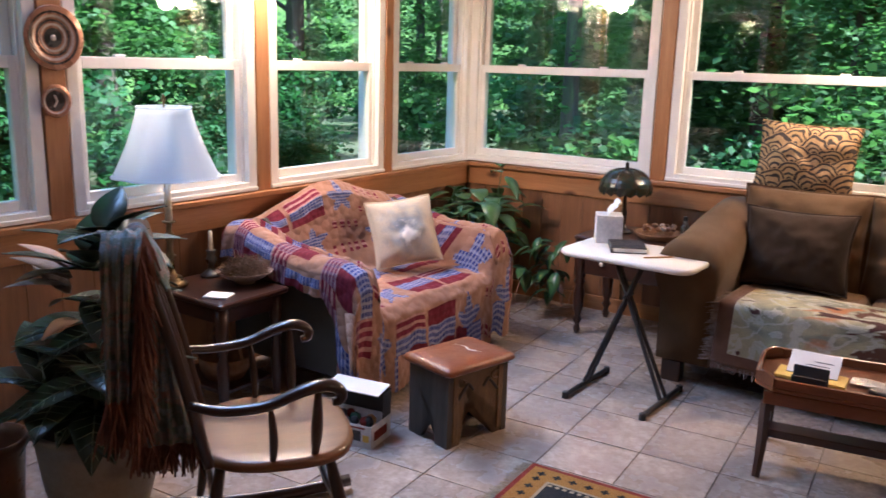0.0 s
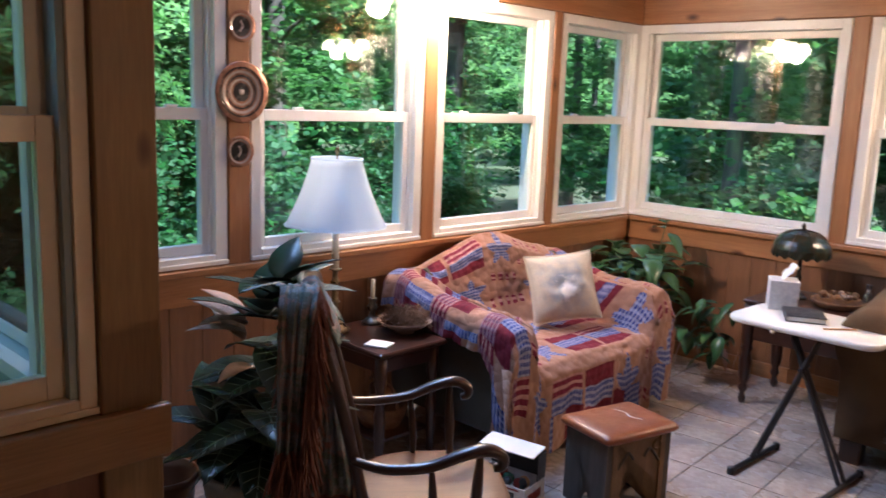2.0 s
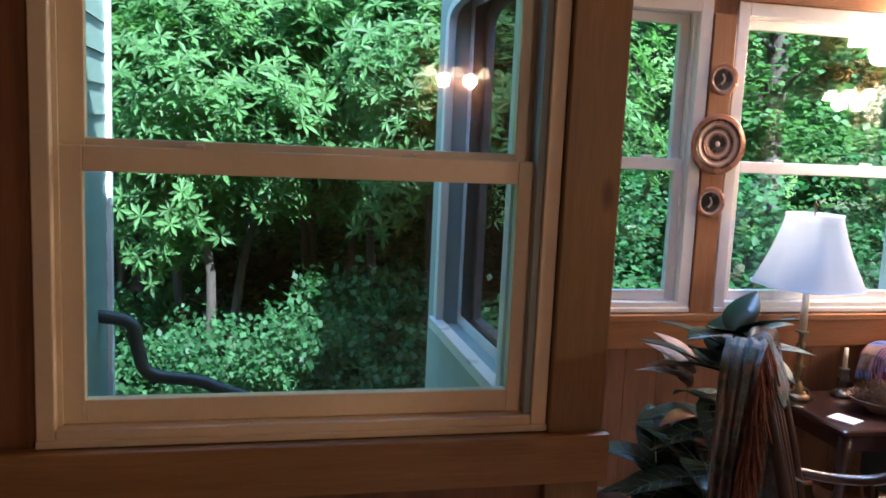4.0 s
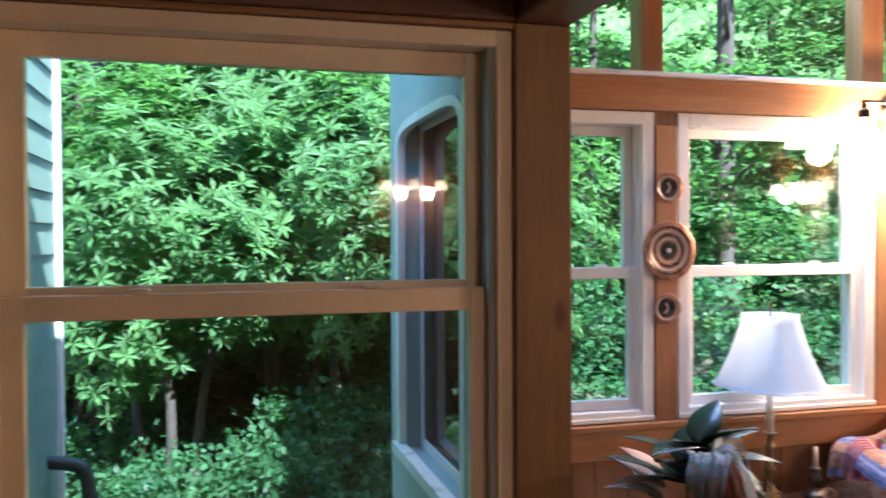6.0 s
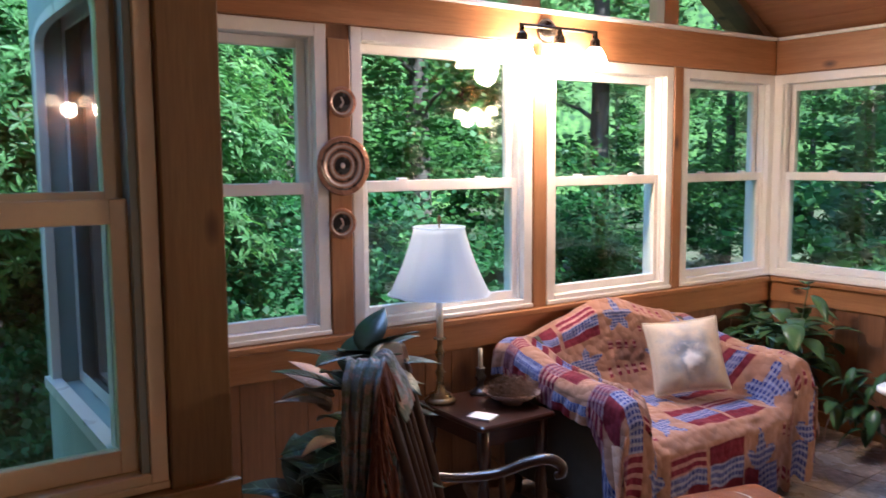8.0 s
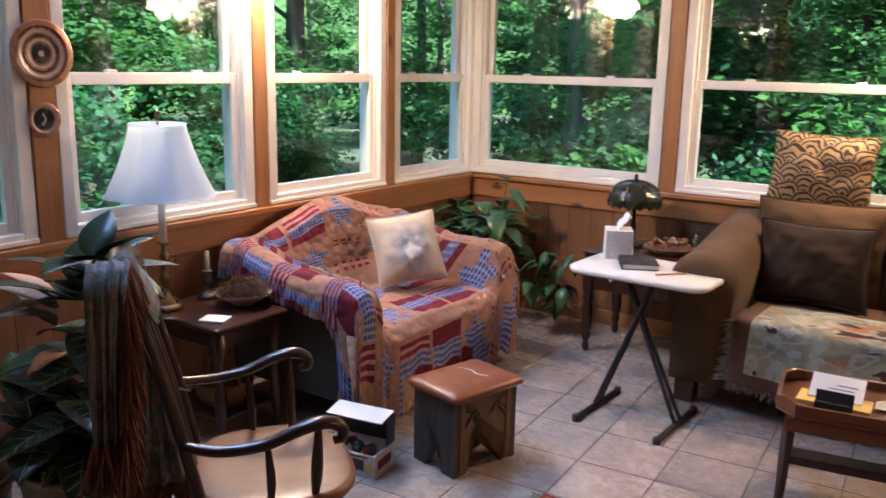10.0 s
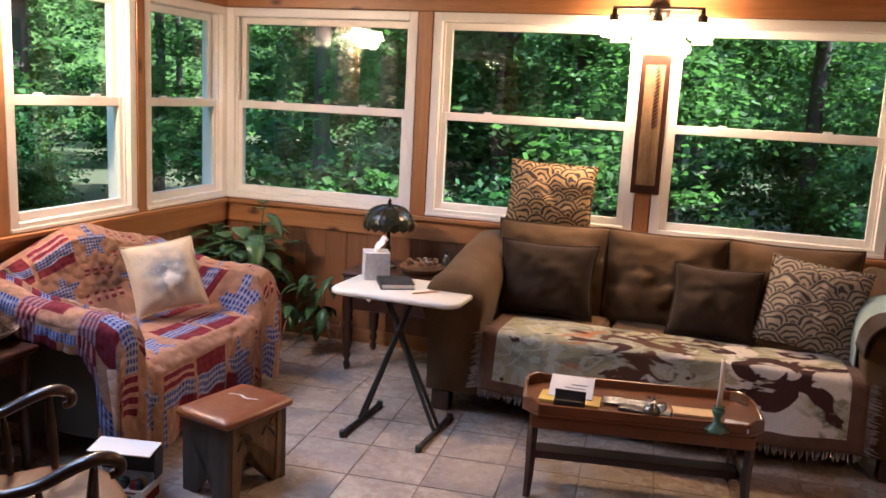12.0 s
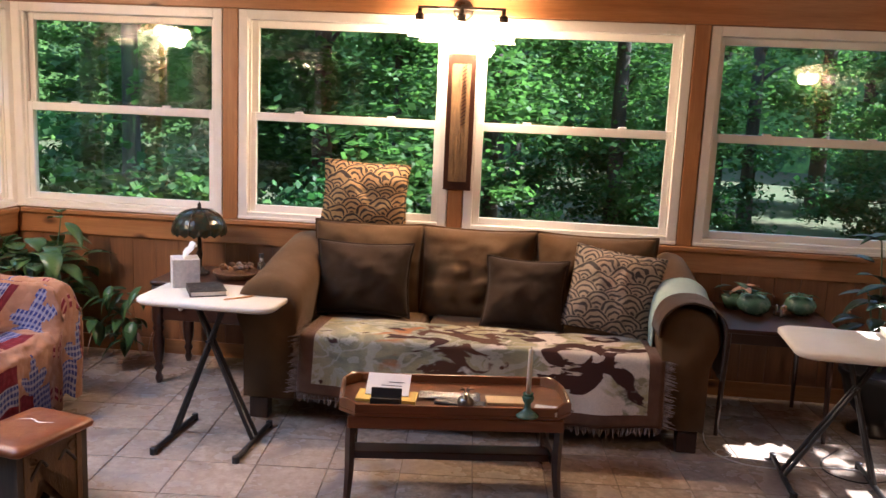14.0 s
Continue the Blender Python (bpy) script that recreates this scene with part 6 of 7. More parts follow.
coffee_table()
ZT = 0.391
nh = thing("card_holder", pose(-0.227, 2.342, ZT, 0, 0, 3), "black leatherette card holder on the tray", "holder")
part("back", bx(-0.065, 0.065, 0.02, 0.026, 0.0, 0.085, 0.002, pose(0, 0, 0, -12)), M_BLACKP, nh)
part("front", bx(-0.062, 0.062, -0.03, -0.024, 0.0, 0.055, 0.002), M_BLACKP, nh)
part("base", bx(-0.065, 0.065, -0.035, 0.03, 0.0, 0.006, 0.002), M_BLACKP, nh)
ml = thing("letters", pose(-0.242, 2.466, ZT, 0, 0, 2), "stack of white letters over yellow envelopes", "paper")
part("envelope", bx(-0.13, 0.13, -0.055, 0.075, 0, 0.012, 0.001), M_YELLOW, ml, "yellow envelope")
part("sheet", bx(-0.095, 0.095, -0.004, 0.0, 0.0, 0.12, 0.0, pose(0, 0.0, 0.0135, -58)), M_PAPER, ml)
for k, (a, b) in enumerate(((-0.05, 0.03), (-0.03, 0.06), (0.0, 0.07))):
    part("printed_bar", bx(a, b, -0.0055, -0.0045, 0.03 + 0.02 * k, 0.033 + 0.02 * k, 0.0, pose(0, 0.0, 0.0135, -58)), M_BLACKP, ml)
pk = thing("wrapped_packet", pose(0.028, 2.526, ZT, 0, 0, 3), "crinkled clear-wrapped silver packet", "packet")
bm = pillow(0.27, 0.085, 0.024, 4, 0.02, 20, 0.014)
bmesh.ops.translate(bm, vec=(0, 0, 0.013), verts=bm.verts)
part("wrap", bm, M_FOIL, pk, smooth=False)
tagged(part("glasses_case", bx(-0.10, 0.12, -0.03, 0.03, 0, 0.018, 0.008, pose(0.068, 2.457, ZT, 0, 0, -4)), M_BLACKP), "slim black case lying on the tray", "case")
tagged(part("envelope", bx(-0.09, 0.09, -0.045, 0.045, 0, 0.01, 0.001, pose(0.278, 2.544, ZT, 0, 0, 8)), M_MANILA), "manila envelope lying on the tray", "envelope")
vs = thing("inkwell", pose(0.108, 2.378, ZT), "small pewter jug with a scrolled handle", "jug")
part("body", lathe([(0, 0), (0.022, 0), (0.024, 0.005), (0.018, 0.012), (0.033, 0.03), (0.036, 0.045), (0.03, 0.06), (0.016, 0.07), (0.02, 0.082), (0.014, 0.082), (0, 0.07)], 20), M_PEWTER, vs, smooth=True)
part("handle", tube([(0.018, 0, 0.078), (0.05, 0, 0.088), (0.055, 0, 0.06), (0.034, 0, 0.04)], 0.003, 6, None, 12), M_PEWTER, vs)
for a in (0, 70, 150, 220, 300):
    part("leaf", tube([(0, 0, 0.078), (0.012 * math.cos(radians(a)), 0.012 * math.sin(radians(a)), 0.1), (0.035 * math.cos(radians(a)), 0.035 * math.sin(radians(a)), 0.102)], [0.003, 0.006, 0.001], 6, None, 6, 0.4), M_BLACKP, vs)
candlestick(pose(0.368, 2.388, ZT), 0.10, M_GREENGL, "green ceramic candlestick with a tall ivory candle", 0.19)
cs = thing("coaster", pose(0.448, 2.445, ZT, 0, 0, -6), "stack of grey patterned coasters on the tray", "coaster")
for k in range(3):
    part("tile", bx(-0.05, 0.05, -0.04, 0.04, 0.0065 * k, 0.0065 * k + 0.006, 0.001), M_TISSUE, cs)

# ---------- rug ----------
def rug():
    th = thing("rug", pose(-0.262, 1.155, 0.001, 0, 0, 3), "ochre, red and black bordered wool rug with cream fringe", "rug")
    W, D = 1.66, 1.44
    lay = [("border", 0.0, M_RUGR, 0.006), ("border", 0.022, M_RUGY, 0.0075), ("border", 0.115, M_RUGT, 0.0085), ("field", 0.128, M_RUGB, 0.0095), ("border", 0.24, M_RUGT, 0.0105), ("field", 0.25, M_RUGR, 0.0115)]
    for nm, e, mm, z in lay:
        part(nm, bx(-W / 2 + e, W / 2 - e, -D / 2 + e, D / 2 - e, 0, z), mm, th)
    bm = bmesh.new()
    rng = random.Random(2)
    def motif(x, y, r):
        for a, b in ((r, r * 0.35), (r * 0.35, r)):
            box(bm, x - a, x + a, y - b, y + b, 0.0076, 0.0083)
    k = 0
    while k < 46:
        q = k * 0.066
        if q < W - 0.14:
            motif(-W / 2 + 0.07 + q, D / 2 - 0.068, 0.017)
        if q < D - 0.14:
            motif(-W / 2 + 0.068, -D / 2 + 0.07 + q, 0.017)
        k += 1
    part("motif", bm, M_RUGB, th)
    bm = bmesh.new()
    for k in range(60):
        q = -W / 2 + 0.26 + k * 0.035
        if q < W / 2 - 0.26:
            for j in range(4):
                box(bm, q - 0.008, q + 0.008, D / 2 - 0.29 - j * 0.04, D / 2 - 0.275 - j * 0.04, 0.0116, 0.0123)
    part("motif", bm, M_RUGT, th)
    bm = bmesh.new()
    for k in range(46):
        q = -W / 2 + 0.14 + k * 0.03
        if q < W / 2 - 0.14:
            box(bm, q - 0.008, q + 0.008, D / 2 - 0.15, D / 2 - 0.135, 0.0096, 0.0103)
    part("motif", bm, M_RUGT, th)
    part("fringe", fringe([(-W / 2, -D / 2 + D * k / 60, 0.004) for k in range(61)], 0.045, 5, (-1, 0, -0.03), 0.0022, 3, 0.2), M_RUGT, th, "cream yarn fringe")


rug()

# ---------- wall plates and carved plaque ----------
def plate(y, z, r, label, rings):
    th = thing("wall_plate", Matrix.Translation((XL + 0.017, y, z)) @ pose(0, 0, 0, 90, 0, 90), label, "plate", "plates on the window post")
    part("dish", lathe([(0, 0.0), (r * 0.5, 0.0), (r * 0.97, 0.014), (r, 0.018), (r * 0.97, 0.02), (r * 0.6, 0.008), (0, 0.006)], 40), M_COPPER, th, smooth=True)
    for a, b, mm in rings:
        za = lambda q: 0.0085 + max(0, q - 0.6) * 0.03 if q > 0.6 else 0.0085
        part("ring", lathe([(r * a, za(a)), (r * a, za(a) + 0.0015), (r * b, za(b) + 0.0015), (r * b, za(b))], 40), mm, th)
    return th


BIG = [(0.0, 0.30, M_PLBLACK), (0.37, 0.44, M_PLCREAM), (0.50, 0.56, M_PLBLACK), (0.62, 0.70, M_PLCREAM), (0.76, 0.82, M_PLBLACK)]
pl = plate(0.965, 1.635, 0.128, "copper-toned wall plate with black and cream rings", BIG)
part("mark", lathe([(0, 0.0105), (0.012, 0.0105), (0.008, 0.0125), (0, 0.013)], 12), M_PLCREAM, pl)
SMALL = [(0.0, 0.62, M_PLBLACK), (0.70, 0.78, M_PLCREAM)]
for y, z in ((0.965, 1.905), (0.955, 1.387)):
    pl = plate(y, z, 0.066, "small dark wall plate with a pale centre mark", SMALL)
    part("mark", tube([(-0.008, -0.022, 0.0115), (0.006, 0.0, 0.012), (-0.004, 0.022, 0.0115)], 0.0045, 6, None, 8, 0.3), M_PLCREAM, pl)
pq = thing("carved_plaque", pose(-0.116, YS - 0.017, 1.56), "tall dark wooden plaque with slatted relief", "wall decoration")
part("backboard", bx(-0.083, 0.083, -0.02, -0.001, -0.40, 0.40, 0.003), M_MAHOG, pq)
part("panel", bx(-0.055, 0.055, -0.024, -0.0205, -0.35, 0.34), M_CARVE, pq, "ochre inner panel")
for k in range(4):
    x = -0.033 + 0.018 * k
    part("slat", bx(x - 0.004, x + 0.004, -0.028, -0.0245, -0.345, -0.06 - 0.02 * (k % 2)), M_CARVE, pq)
for k in range(16):
    part("slat", bx(0.006, 0.04, -0.028, -0.0245, -0.003, 0.003, 0, pose(0, 0, -0.02 + 0.022 * k, 0, -38)), M_MAHOG, pq)

# ---------- plants ----------
def leaf_bm(L, w, bend, fold=0.15, n=8, bm=None, m=None):
    """A leaf along x, drooping by bend, folded along the midrib, with real thickness."""
    bm = bm or bmesh.new()
    top, made = [], []
    for i in range(n + 1):
        u = i / n
        hw = w / 2 * (math.sin(math.pi * min(1, u * 0.97 + 0.03) ** 0.75)) ** 0.9
        x, z = L * (u - 0.12 * bend * u * u), -bend * L * 0.45 * u * u
        top.append([bm.verts.new((x, -hw, z + fold * hw)), bm.verts.new((x, 0, z)), bm.verts.new((x, hw, z + fold * hw))])
        made += top[-1]
    for a, b in zip(top, top[1:]):
        for k in (0, 1):
            bm.faces.new((a[k], a[k + 1], b[k + 1], b[k])).smooth = True
    if m is not None:
        bmesh.ops.transform(bm, matrix=m, verts=made)
    return bm


def vein_bm(L, w, bend, m, bm=None, fold=0.15):
    bm = bm or bmesh.new()
    made = []
    def pt(u, q):
        hw = w / 2 * (math.sin(math.pi * min(1, u * 0.97 + 0.03) ** 0.75)) ** 0.9
        return m @ Vector((L * (u - 0.12 * bend * u * u), q * hw, -bend * L * 0.45 * u * u + fold * hw * abs(q) + 0.0015))
    tube([pt(u / 8, 0) for u in range(9)], [0.0028 - 0.00025 * k for k in range(9)], 4, bm)
    for k in range(1, 7):
        for s in (-1, 1):
            tube([pt(k / 8, 0), pt(min(1, k / 8 + 0.07), s * 0.45), pt(min(1, k / 8 + 0.12), s * 0.85)], [0.0014, 0.0012, 0.0006], 3, bm)
    return bm


def leafy(name, m, leaves, stems, label, leaf_material, veins=None):
    """leaves: x, y, z, heading, pitch, length, width, bend."""
    th = thing(name, m, label, "plant")
    for x, y, z, head, pitch, L, w, bend, mm in leaves:
        pm = pose(x, y, z, 0, -pitch, head)
        lf = part("leaf", leaf_bm(L, w, bend, m=pm), mm or leaf_material, th, smooth=True)
        so = lf.modifiers.new("thickness", "SOLIDIFY")
        so.thickness = 0.0015
        if veins and not mm:
            part("vein", vein_bm(L, w, bend, pm), veins, lf)
    for pts, r in stems:
        part("stem", tube(pts, r, 7, None, 8), M_STEM, th)
    return th


def big_plant():
    rng = random.Random(21)
    leaves = []
    stems = []
    for sx, sy, top in ((0.035, 0.03, 1.02), (-0.08, 0.07, 0.72), (0.08, -0.05, 0.62), (-0.02, -0.1, 0.55)):
        tx, ty = sx * 1.6, sy * 1.6
        stems.append(([(sx * 0.4, sy * 0.4, 0.33), (sx, sy, 0.33 + (top - 0.33) * 0.5), (tx, ty, top)], [0.012, 0.009, 0.006]))
        n = int(7 + (top - 0.3) * 13)
        for k in range(n):
            f = (k + 0.6) / n
            z = 0.40 + (top - 0.40) * f
            x, y = sx * (0.4 + 1.2 * f), sy * (0.4 + 1.2 * f)
            head = 137.5 * k + 50 * sx * 10 + rng.uniform(-20, 20)
            leaves.append((x, y, z, head, rng.uniform(10, 45) if f > 0.75 else rng.uniform(-10, 30), rng.uniform(0.25, 0.33), rng.uniform(0.13, 0.17), rng.uniform(0.5, 1.3), None))
    # crown leaves standing up, and pale faded ones
    leaves += [(0.02, 0.0, 0.92, -60, 42, 0.2, 0.12, 0.7, M_PLANT), (0.02, 0.01, 0.93, 80, 40, 0.2, 0.12, 0.8, M_PLANT), (0.0, 0.01, 0.9, 160, 25, 0.22, 0.11, 0.9, M_PLANT), (0.03, 0.0, 0.95, 15, 35, 0.26, 0.13, 0.4, None), (0.0, 0.0, 0.95, 120, 55, 0.2, 0.12, 0.5, M_PLANT), (0.02, 0.02, 0.9, 60, 15, 0.24, 0.12, 0.5, None), (0.0, -0.02, 0.9, -100, 30, 0.26, 0.12, 0.4, None)]
    leaves += [(x + 0.035, y + 0.045, z + 0.07, h, q, L, w, b, mm) for x, y, z, h, q, L, w, b, mm in leaves[-7:]]
    leaves += [(-0.05, -0.03, 0.86, -150, 30, 0.22, 0.085, 0.5, M_FRINGE), (-0.03, -0.05, 0.84, -120, 20, 0.2, 0.08, 0.6, M_FRINGE), (-0.02, -0.06, 0.82, 175, 25, 0.26, 0.07, 0.5, M_FRINGE), (0.02, -0.06, 0.74, -95, 5, 0.13, 0.09, 0.9, M_PINKLEAF), (-0.02, -0.05, 0.88, -85, 25, 0.2, 0.08, 0.7, M_FRINGE), (-0.04, -0.04, 0.9, -140, 40, 0.18, 0.09, 0.5, M_PINKLEAF)]
    leafy("potted_plant", pose(-2.13, 0.555, 0), leaves, stems, "tall houseplant with dark pale-veined leaves in a cream pot", M_PLANT, M_VEIN)
    pot = [o for o in bpy.data.objects if o.name.startswith("potted_plant")][0]
    part("pot", lathe([(0, 0), (0.13, 0), (0.14, 0.01), (0.18, 0.15), (0.2, 0.30), (0.206, 0.345), (0.216, 0.352), (0.214, 0.372), (0.2, 0.372), (0.188, 0.34), (0, 0.335)], 36), M_POT, pot, "cream stoneware pot", True)
    part("soil", lathe([(0, 0.345), (0.1, 0.343), (0.186, 0.341), (0, 0.337)], 24), M_SOIL, pot)


big_plant()
bp2 = thing("planter", pose(-2.37, 0.30, 0), "brown glazed clay planter standing empty on the floor", "planter")
part("body", lathe([(0, 0), (0.09, 0), (0.095, 0.01), (0.105, 0.14), (0.115, 0.29), (0.128, 0.305), (0.128, 0.325), (0.116, 0.325), (0.106, 0.29), (0.1, 0.08), (0, 0.06)], 32), M_TERRA, bp2, smooth=True)
part("soil", lathe([(0, 0.2), (0.06, 0.198), (0.1, 0.19), (0, 0.185)], 24), M_SOIL, bp2)


def corner_plant():
    rng = random.Random(33)
    leaves, stems = [], []
    for k in range(100):
        a, q = rng.uniform(0, 6.28), rng.uniform(0.02, 0.27)
        x, y = q * math.cos(a), q * math.sin(a)
        z = rng.uniform(0.2, 0.78)
        if k % 5 == 0:
            stems.append(([(0.2 * x, 0.2 * y, 0.2), (0.7 * x, 0.7 * y, z * 0.8), (x, y, z)], [0.006, 0.004, 0.003]))
        leaves.append((x, y, z, math.degrees(a) + rng.uniform(-50, 50), rng.uniform(-35, 35), rng.uniform(0.15, 0.22), rng.uniform(0.09, 0.13), rng.uniform(0.5, 1.3), None))
    leaves += [(0.12, 0.06, 0.92, -60, 30, 0.17, 0.08, 0.8, None), (0.16, 0.06, 0.86, -20, -20, 0.2, 0.085, 1.0, None), (0.1, 0.1, 0.88, 150, 10, 0.15, 0.08, 0.7, None)]
    stems.append(([(0.03, 0.02, 0.2), (0.08, 0.06, 0.6), (0.13, 0.07, 0.93)], [0.007, 0.005, 0.003]))
    for k in range(40):
        a = rng.uniform(-1.3, 0.7)
        x, y = 0.42 + 0.22 * rng.random(), -0.02 + 0.3 * (rng.random() - 0.5)
        leaves.append((x, y, rng.uniform(0.18, 0.52), rng.uniform(0, 360), rng.uniform(-50, 20), rng.uniform(0.12, 0.18), rng.uniform(0.05, 0.08), rng.uniform(0.6, 1.3), None))
    for k in range(6):
        leaves.append((0.3 + 0.08 * k, -0.1 + 0.03 * k, 0.22, rng.uniform(0, 360), -70, 0.15, 0.03, 0.3, M_PINKLEAF))
    leafy("trailing_plant", pose(-2.60, 3.70, 0), leaves, stems, "bushy trailing green houseplant in the room corner", M_PLANT2)
    th = [o for o in bpy.data.objects if o.name.startswith("trailing_plant")][0]
    part("pot", lathe([(0, 0), (0.1, 0), (0.11, 0.01), (0.14, 0.2), (0.15, 0.21), (0.15, 0.225), (0.135, 0.225), (0.12, 0.19), (0, 0.185)], 28), M_TERRA, th, "dark clay pot", True)


corner_plant()

# ---------- east end: dark table, pottery, plant, cables ----------
st = thing("side_table", pose(1.66, 3.66, 0), "dark wooden side table with tapered legs", "table")
part("tabletop", slab_round(0.66, 0.64, 0.565, 0.59, 0.03), M_MAHOG, st)
for x in (-0.28, 0.27):
    for y in (-0.285, 0.27):
        part("leg", tube([(x * 0.95, y * 0.95, 0.564), (x, y, 0.0)], [0.02, 0.011], 8), M_MAHOG, st)
for y in (-0.26, 0.25):
    part("apron", bx(-0.25, 0.25, y - 0.008, y + 0.008, 0.50, 0.5645, 0.002), M_MAHOG, st)
for x, y, s in ((1.60, 3.74, 1.0), (1.87, 3.80, 0.92)):
    v = thing("ceramic_jar", pose(x, y, 0.5905), "squat mottled green ceramic jar with moulded leaves", "jar", "green ceramic jars")
    part("body", lathe([(0, 0), (0.05 * s, 0), (0.085 * s, 0.03 * s), (0.095 * s, 0.06 * s), (0.08 * s, 0.095 * s), (0.06 * s, 0.105 * s), (0.064 * s, 0.118 * s), (0.055 * s, 0.118 * s), (0, 0.1 * s)], 26), M_GREENGL, v, smooth=True)
    for k in range(5):
        a = radians(72 * k)
        lf = part("moulded_leaf", leaf_bm(0.07 * s, 0.045 * s, 0.9, m=pose(0.045 * s * math.cos(a), 0.045 * s * math.sin(a), 0.12 * s, 0, -10, math.degrees(a))), M_GREENGL, v)
        so = lf.modifiers.new("thickness", "SOLIDIFY")
        so.thickness = 0.003
fl = thing("flower_dish", pose(1.52, 3.85, 0.5905), "dish of faded green and pink leaves", "plant")
part("dish", lathe([(0, 0), (0.05, 0), (0.075, 0.07), (0.07, 0.07), (0.045, 0.01), (0, 0.01)], 20), M_GREENGL, fl, smooth=True)
rng = random.Random(6)
for k in range(18):
    lf = part("leaf", leaf_bm(0.11, 0.05, 0.7, m=pose(rng.uniform(-.06, .1), rng.uniform(-.05, .05), 0.085 + rng.uniform(0, .05), 0, rng.uniform(-30, 20), rng.uniform(0, 360))), (M_PLANT2, M_PINKLEAF, M_PLANT)[k % 3], fl, smooth=True)
    so = lf.modifiers.new("thickness", "SOLIDIFY")
    so.thickness = 0.0015
gl = thing("glass_set", pose(1.745, 3.74, 0.5905), "small cluster of shiny glass ornaments", "ornament")
for x, y in ((-0.02, 0), (0.025, 0.015), (0.0, -0.03)):
    part("ornament", lathe([(0, 0), (0.016, 0), (0.008, 0.012), (0.016, 0.03), (0.014, 0.05), (0.004, 0.06), (0, 0.062)], 12, None, pose(x, y, 0)), M_FOIL, gl, smooth=True)


def east_plant():
    rng = random.Random(44)
    leaves, stems = [], []
    for k in range(34):
        z = rng.uniform(0.55, 1.12)
        a = rng.uniform(0, 6.28)
        q = rng.uniform(0.03, 0.14)
        x, y = q * math.cos(a), q * math.sin(a)
        leaves.append((x, y, z, math.degrees(a) + rng.uniform(-40, 40), rng.uniform(-15, 45), rng.uniform(0.15, 0.24), rng.uniform(0.08, 0.11), rng.uniform(0.4, 1.2), None))
        if k % 4 == 0:
            stems.append(([(0, 0, 0.34), (x * 0.5, y * 0.5, z * 0.7), (x, y, z)], [0.008, 0.006, 0.004]))
    leafy("potted_plant", pose(2.26, 3.62, 0), leaves, stems, "dark broad-leaved houseplant in a black urn", M_PLANT)
    th = sorted((o for o in bpy.data.objects if o.name.startswith("potted_plant")), key=lambda o: o.name)[-1]
    part("pot", lathe([(0, 0), (0.12, 0), (0.125, 0.02), (0.07, 0.05), (0.07, 0.08), (0.15, 0.18), (0.18, 0.3), (0.2, 0.32), (0.2, 0.345), (0.175, 0.345), (0.16, 0.3), (0, 0.29)], 28), M_BLACK, th, "black footed urn", True)


east_plant()
tagged(part("power_cable", tube([(1.30, 3.55, 0.004), (1.32, 3.42, 0.004), (1.30, 3.22, 0.004), (1.34, 3.08, 0.004), (1.40, 3.10, 0.009), (1.36, 3.17, 0.004), (1.33, 3.08, 0.012), (1.45, 3.0, 0.004), (1.64, 2.99, 0.004), (1.9, 3.05, 0.004), (2.3, 2.98, 0.004)], 0.0035, 6, None, 80), M_CORD, smooth=True), "white power cable looped across the floor", "cable")
tagged(part("power_cable", tube([(1.98, 3.3, 0.0035), (1.84, 3.12, 0.0035), (1.83, 2.98, 0.0035), (1.95, 2.9, 0.0035), (2.1, 2.95, 0.0035)], 0.003, 6, None, 30), M_BLACK, smooth=True), "thin black cable curled on the floor", "cable")

# ---------- outdoors ----------
M_GROUND = mat("forest floor", (0.045, 0.06, 0.022), (0.06, 0.045, 0.025), 0.7, 9, 0.95, bump=0.6, fac=0.6, c=(0.03, 0.05, 0.015))
bm = bmesh.new()
bmesh.ops.create_grid(bm, x_segments=60, y_segments=60, size=300)
for v in bm.verts:
    v.co.z = -0.55
tagged(part("ground", bm, M_GROUND), "leafy forest floor with low green growth", "ground", kind="structure")


def leaf_mat(name, a, b, glow):
    m = mat(name, a, b, 1.2, 30, 0.55, bump=0.0, fac=0.25)
    nt = m.node_tree
    p, out = nt.nodes["Principled BSDF"], nt.nodes["Material Output"]
    tr, mx = nt.nodes.new("ShaderNodeBsdfTranslucent"), nt.nodes.new("ShaderNodeMixShader")
    geo = nt.nodes.new("ShaderNodeNewGeometry")
    v = nt.nodes.new("ShaderNodeMapRange")
    v.inputs["To Min"].default_value, v.inputs["To Max"].default_value = 0.55, 1.5
    nt.links.new(geo.outputs["Random Per Island"], v.inputs["Value"])
    src = p.inputs["Base Color"].links[0].from_socket
    sc = nt.nodes.new("ShaderNodeVectorMath")
    sc.operation = "SCALE"
    nt.links.new(src, sc.inputs[0])
    nt.links.new(v.outputs["Result"], sc.inputs["Scale"])
    nt.links.new(sc.outputs[0], p.inputs["Base Color"])
    p.inputs["Specular IOR Level"].default_value = 0.22
    tr.inputs["Color"].default_value = (*glow, 1)
    mx.inputs[0].default_value = 0.45
    nt.links.new(p.outputs[0], mx.inputs[1])
    nt.links.new(tr.outputs[0], mx.inputs[2])
    nt.links.new(mx.outputs[0], out.inputs["Surface"])
    return m


M_LEAF = leaf_mat("forest leaf", (0.042, 0.096, 0.030), (0.063, 0.132, 0.038), (0.10, 0.24, 0.05))
M_LEAF_D = leaf_mat("dark understorey leaf", (0.024, 0.07, 0.028), (0.04, 0.1, 0.034), (0.05, 0.17, 0.04))
M_BARK = mat("grey-brown bark", (0.07, 0.054, 0.042), (0.04, 0.032, 0.026), 5, 30, 0.9, bump=0.8, stretch=(1, 1, 0.2))


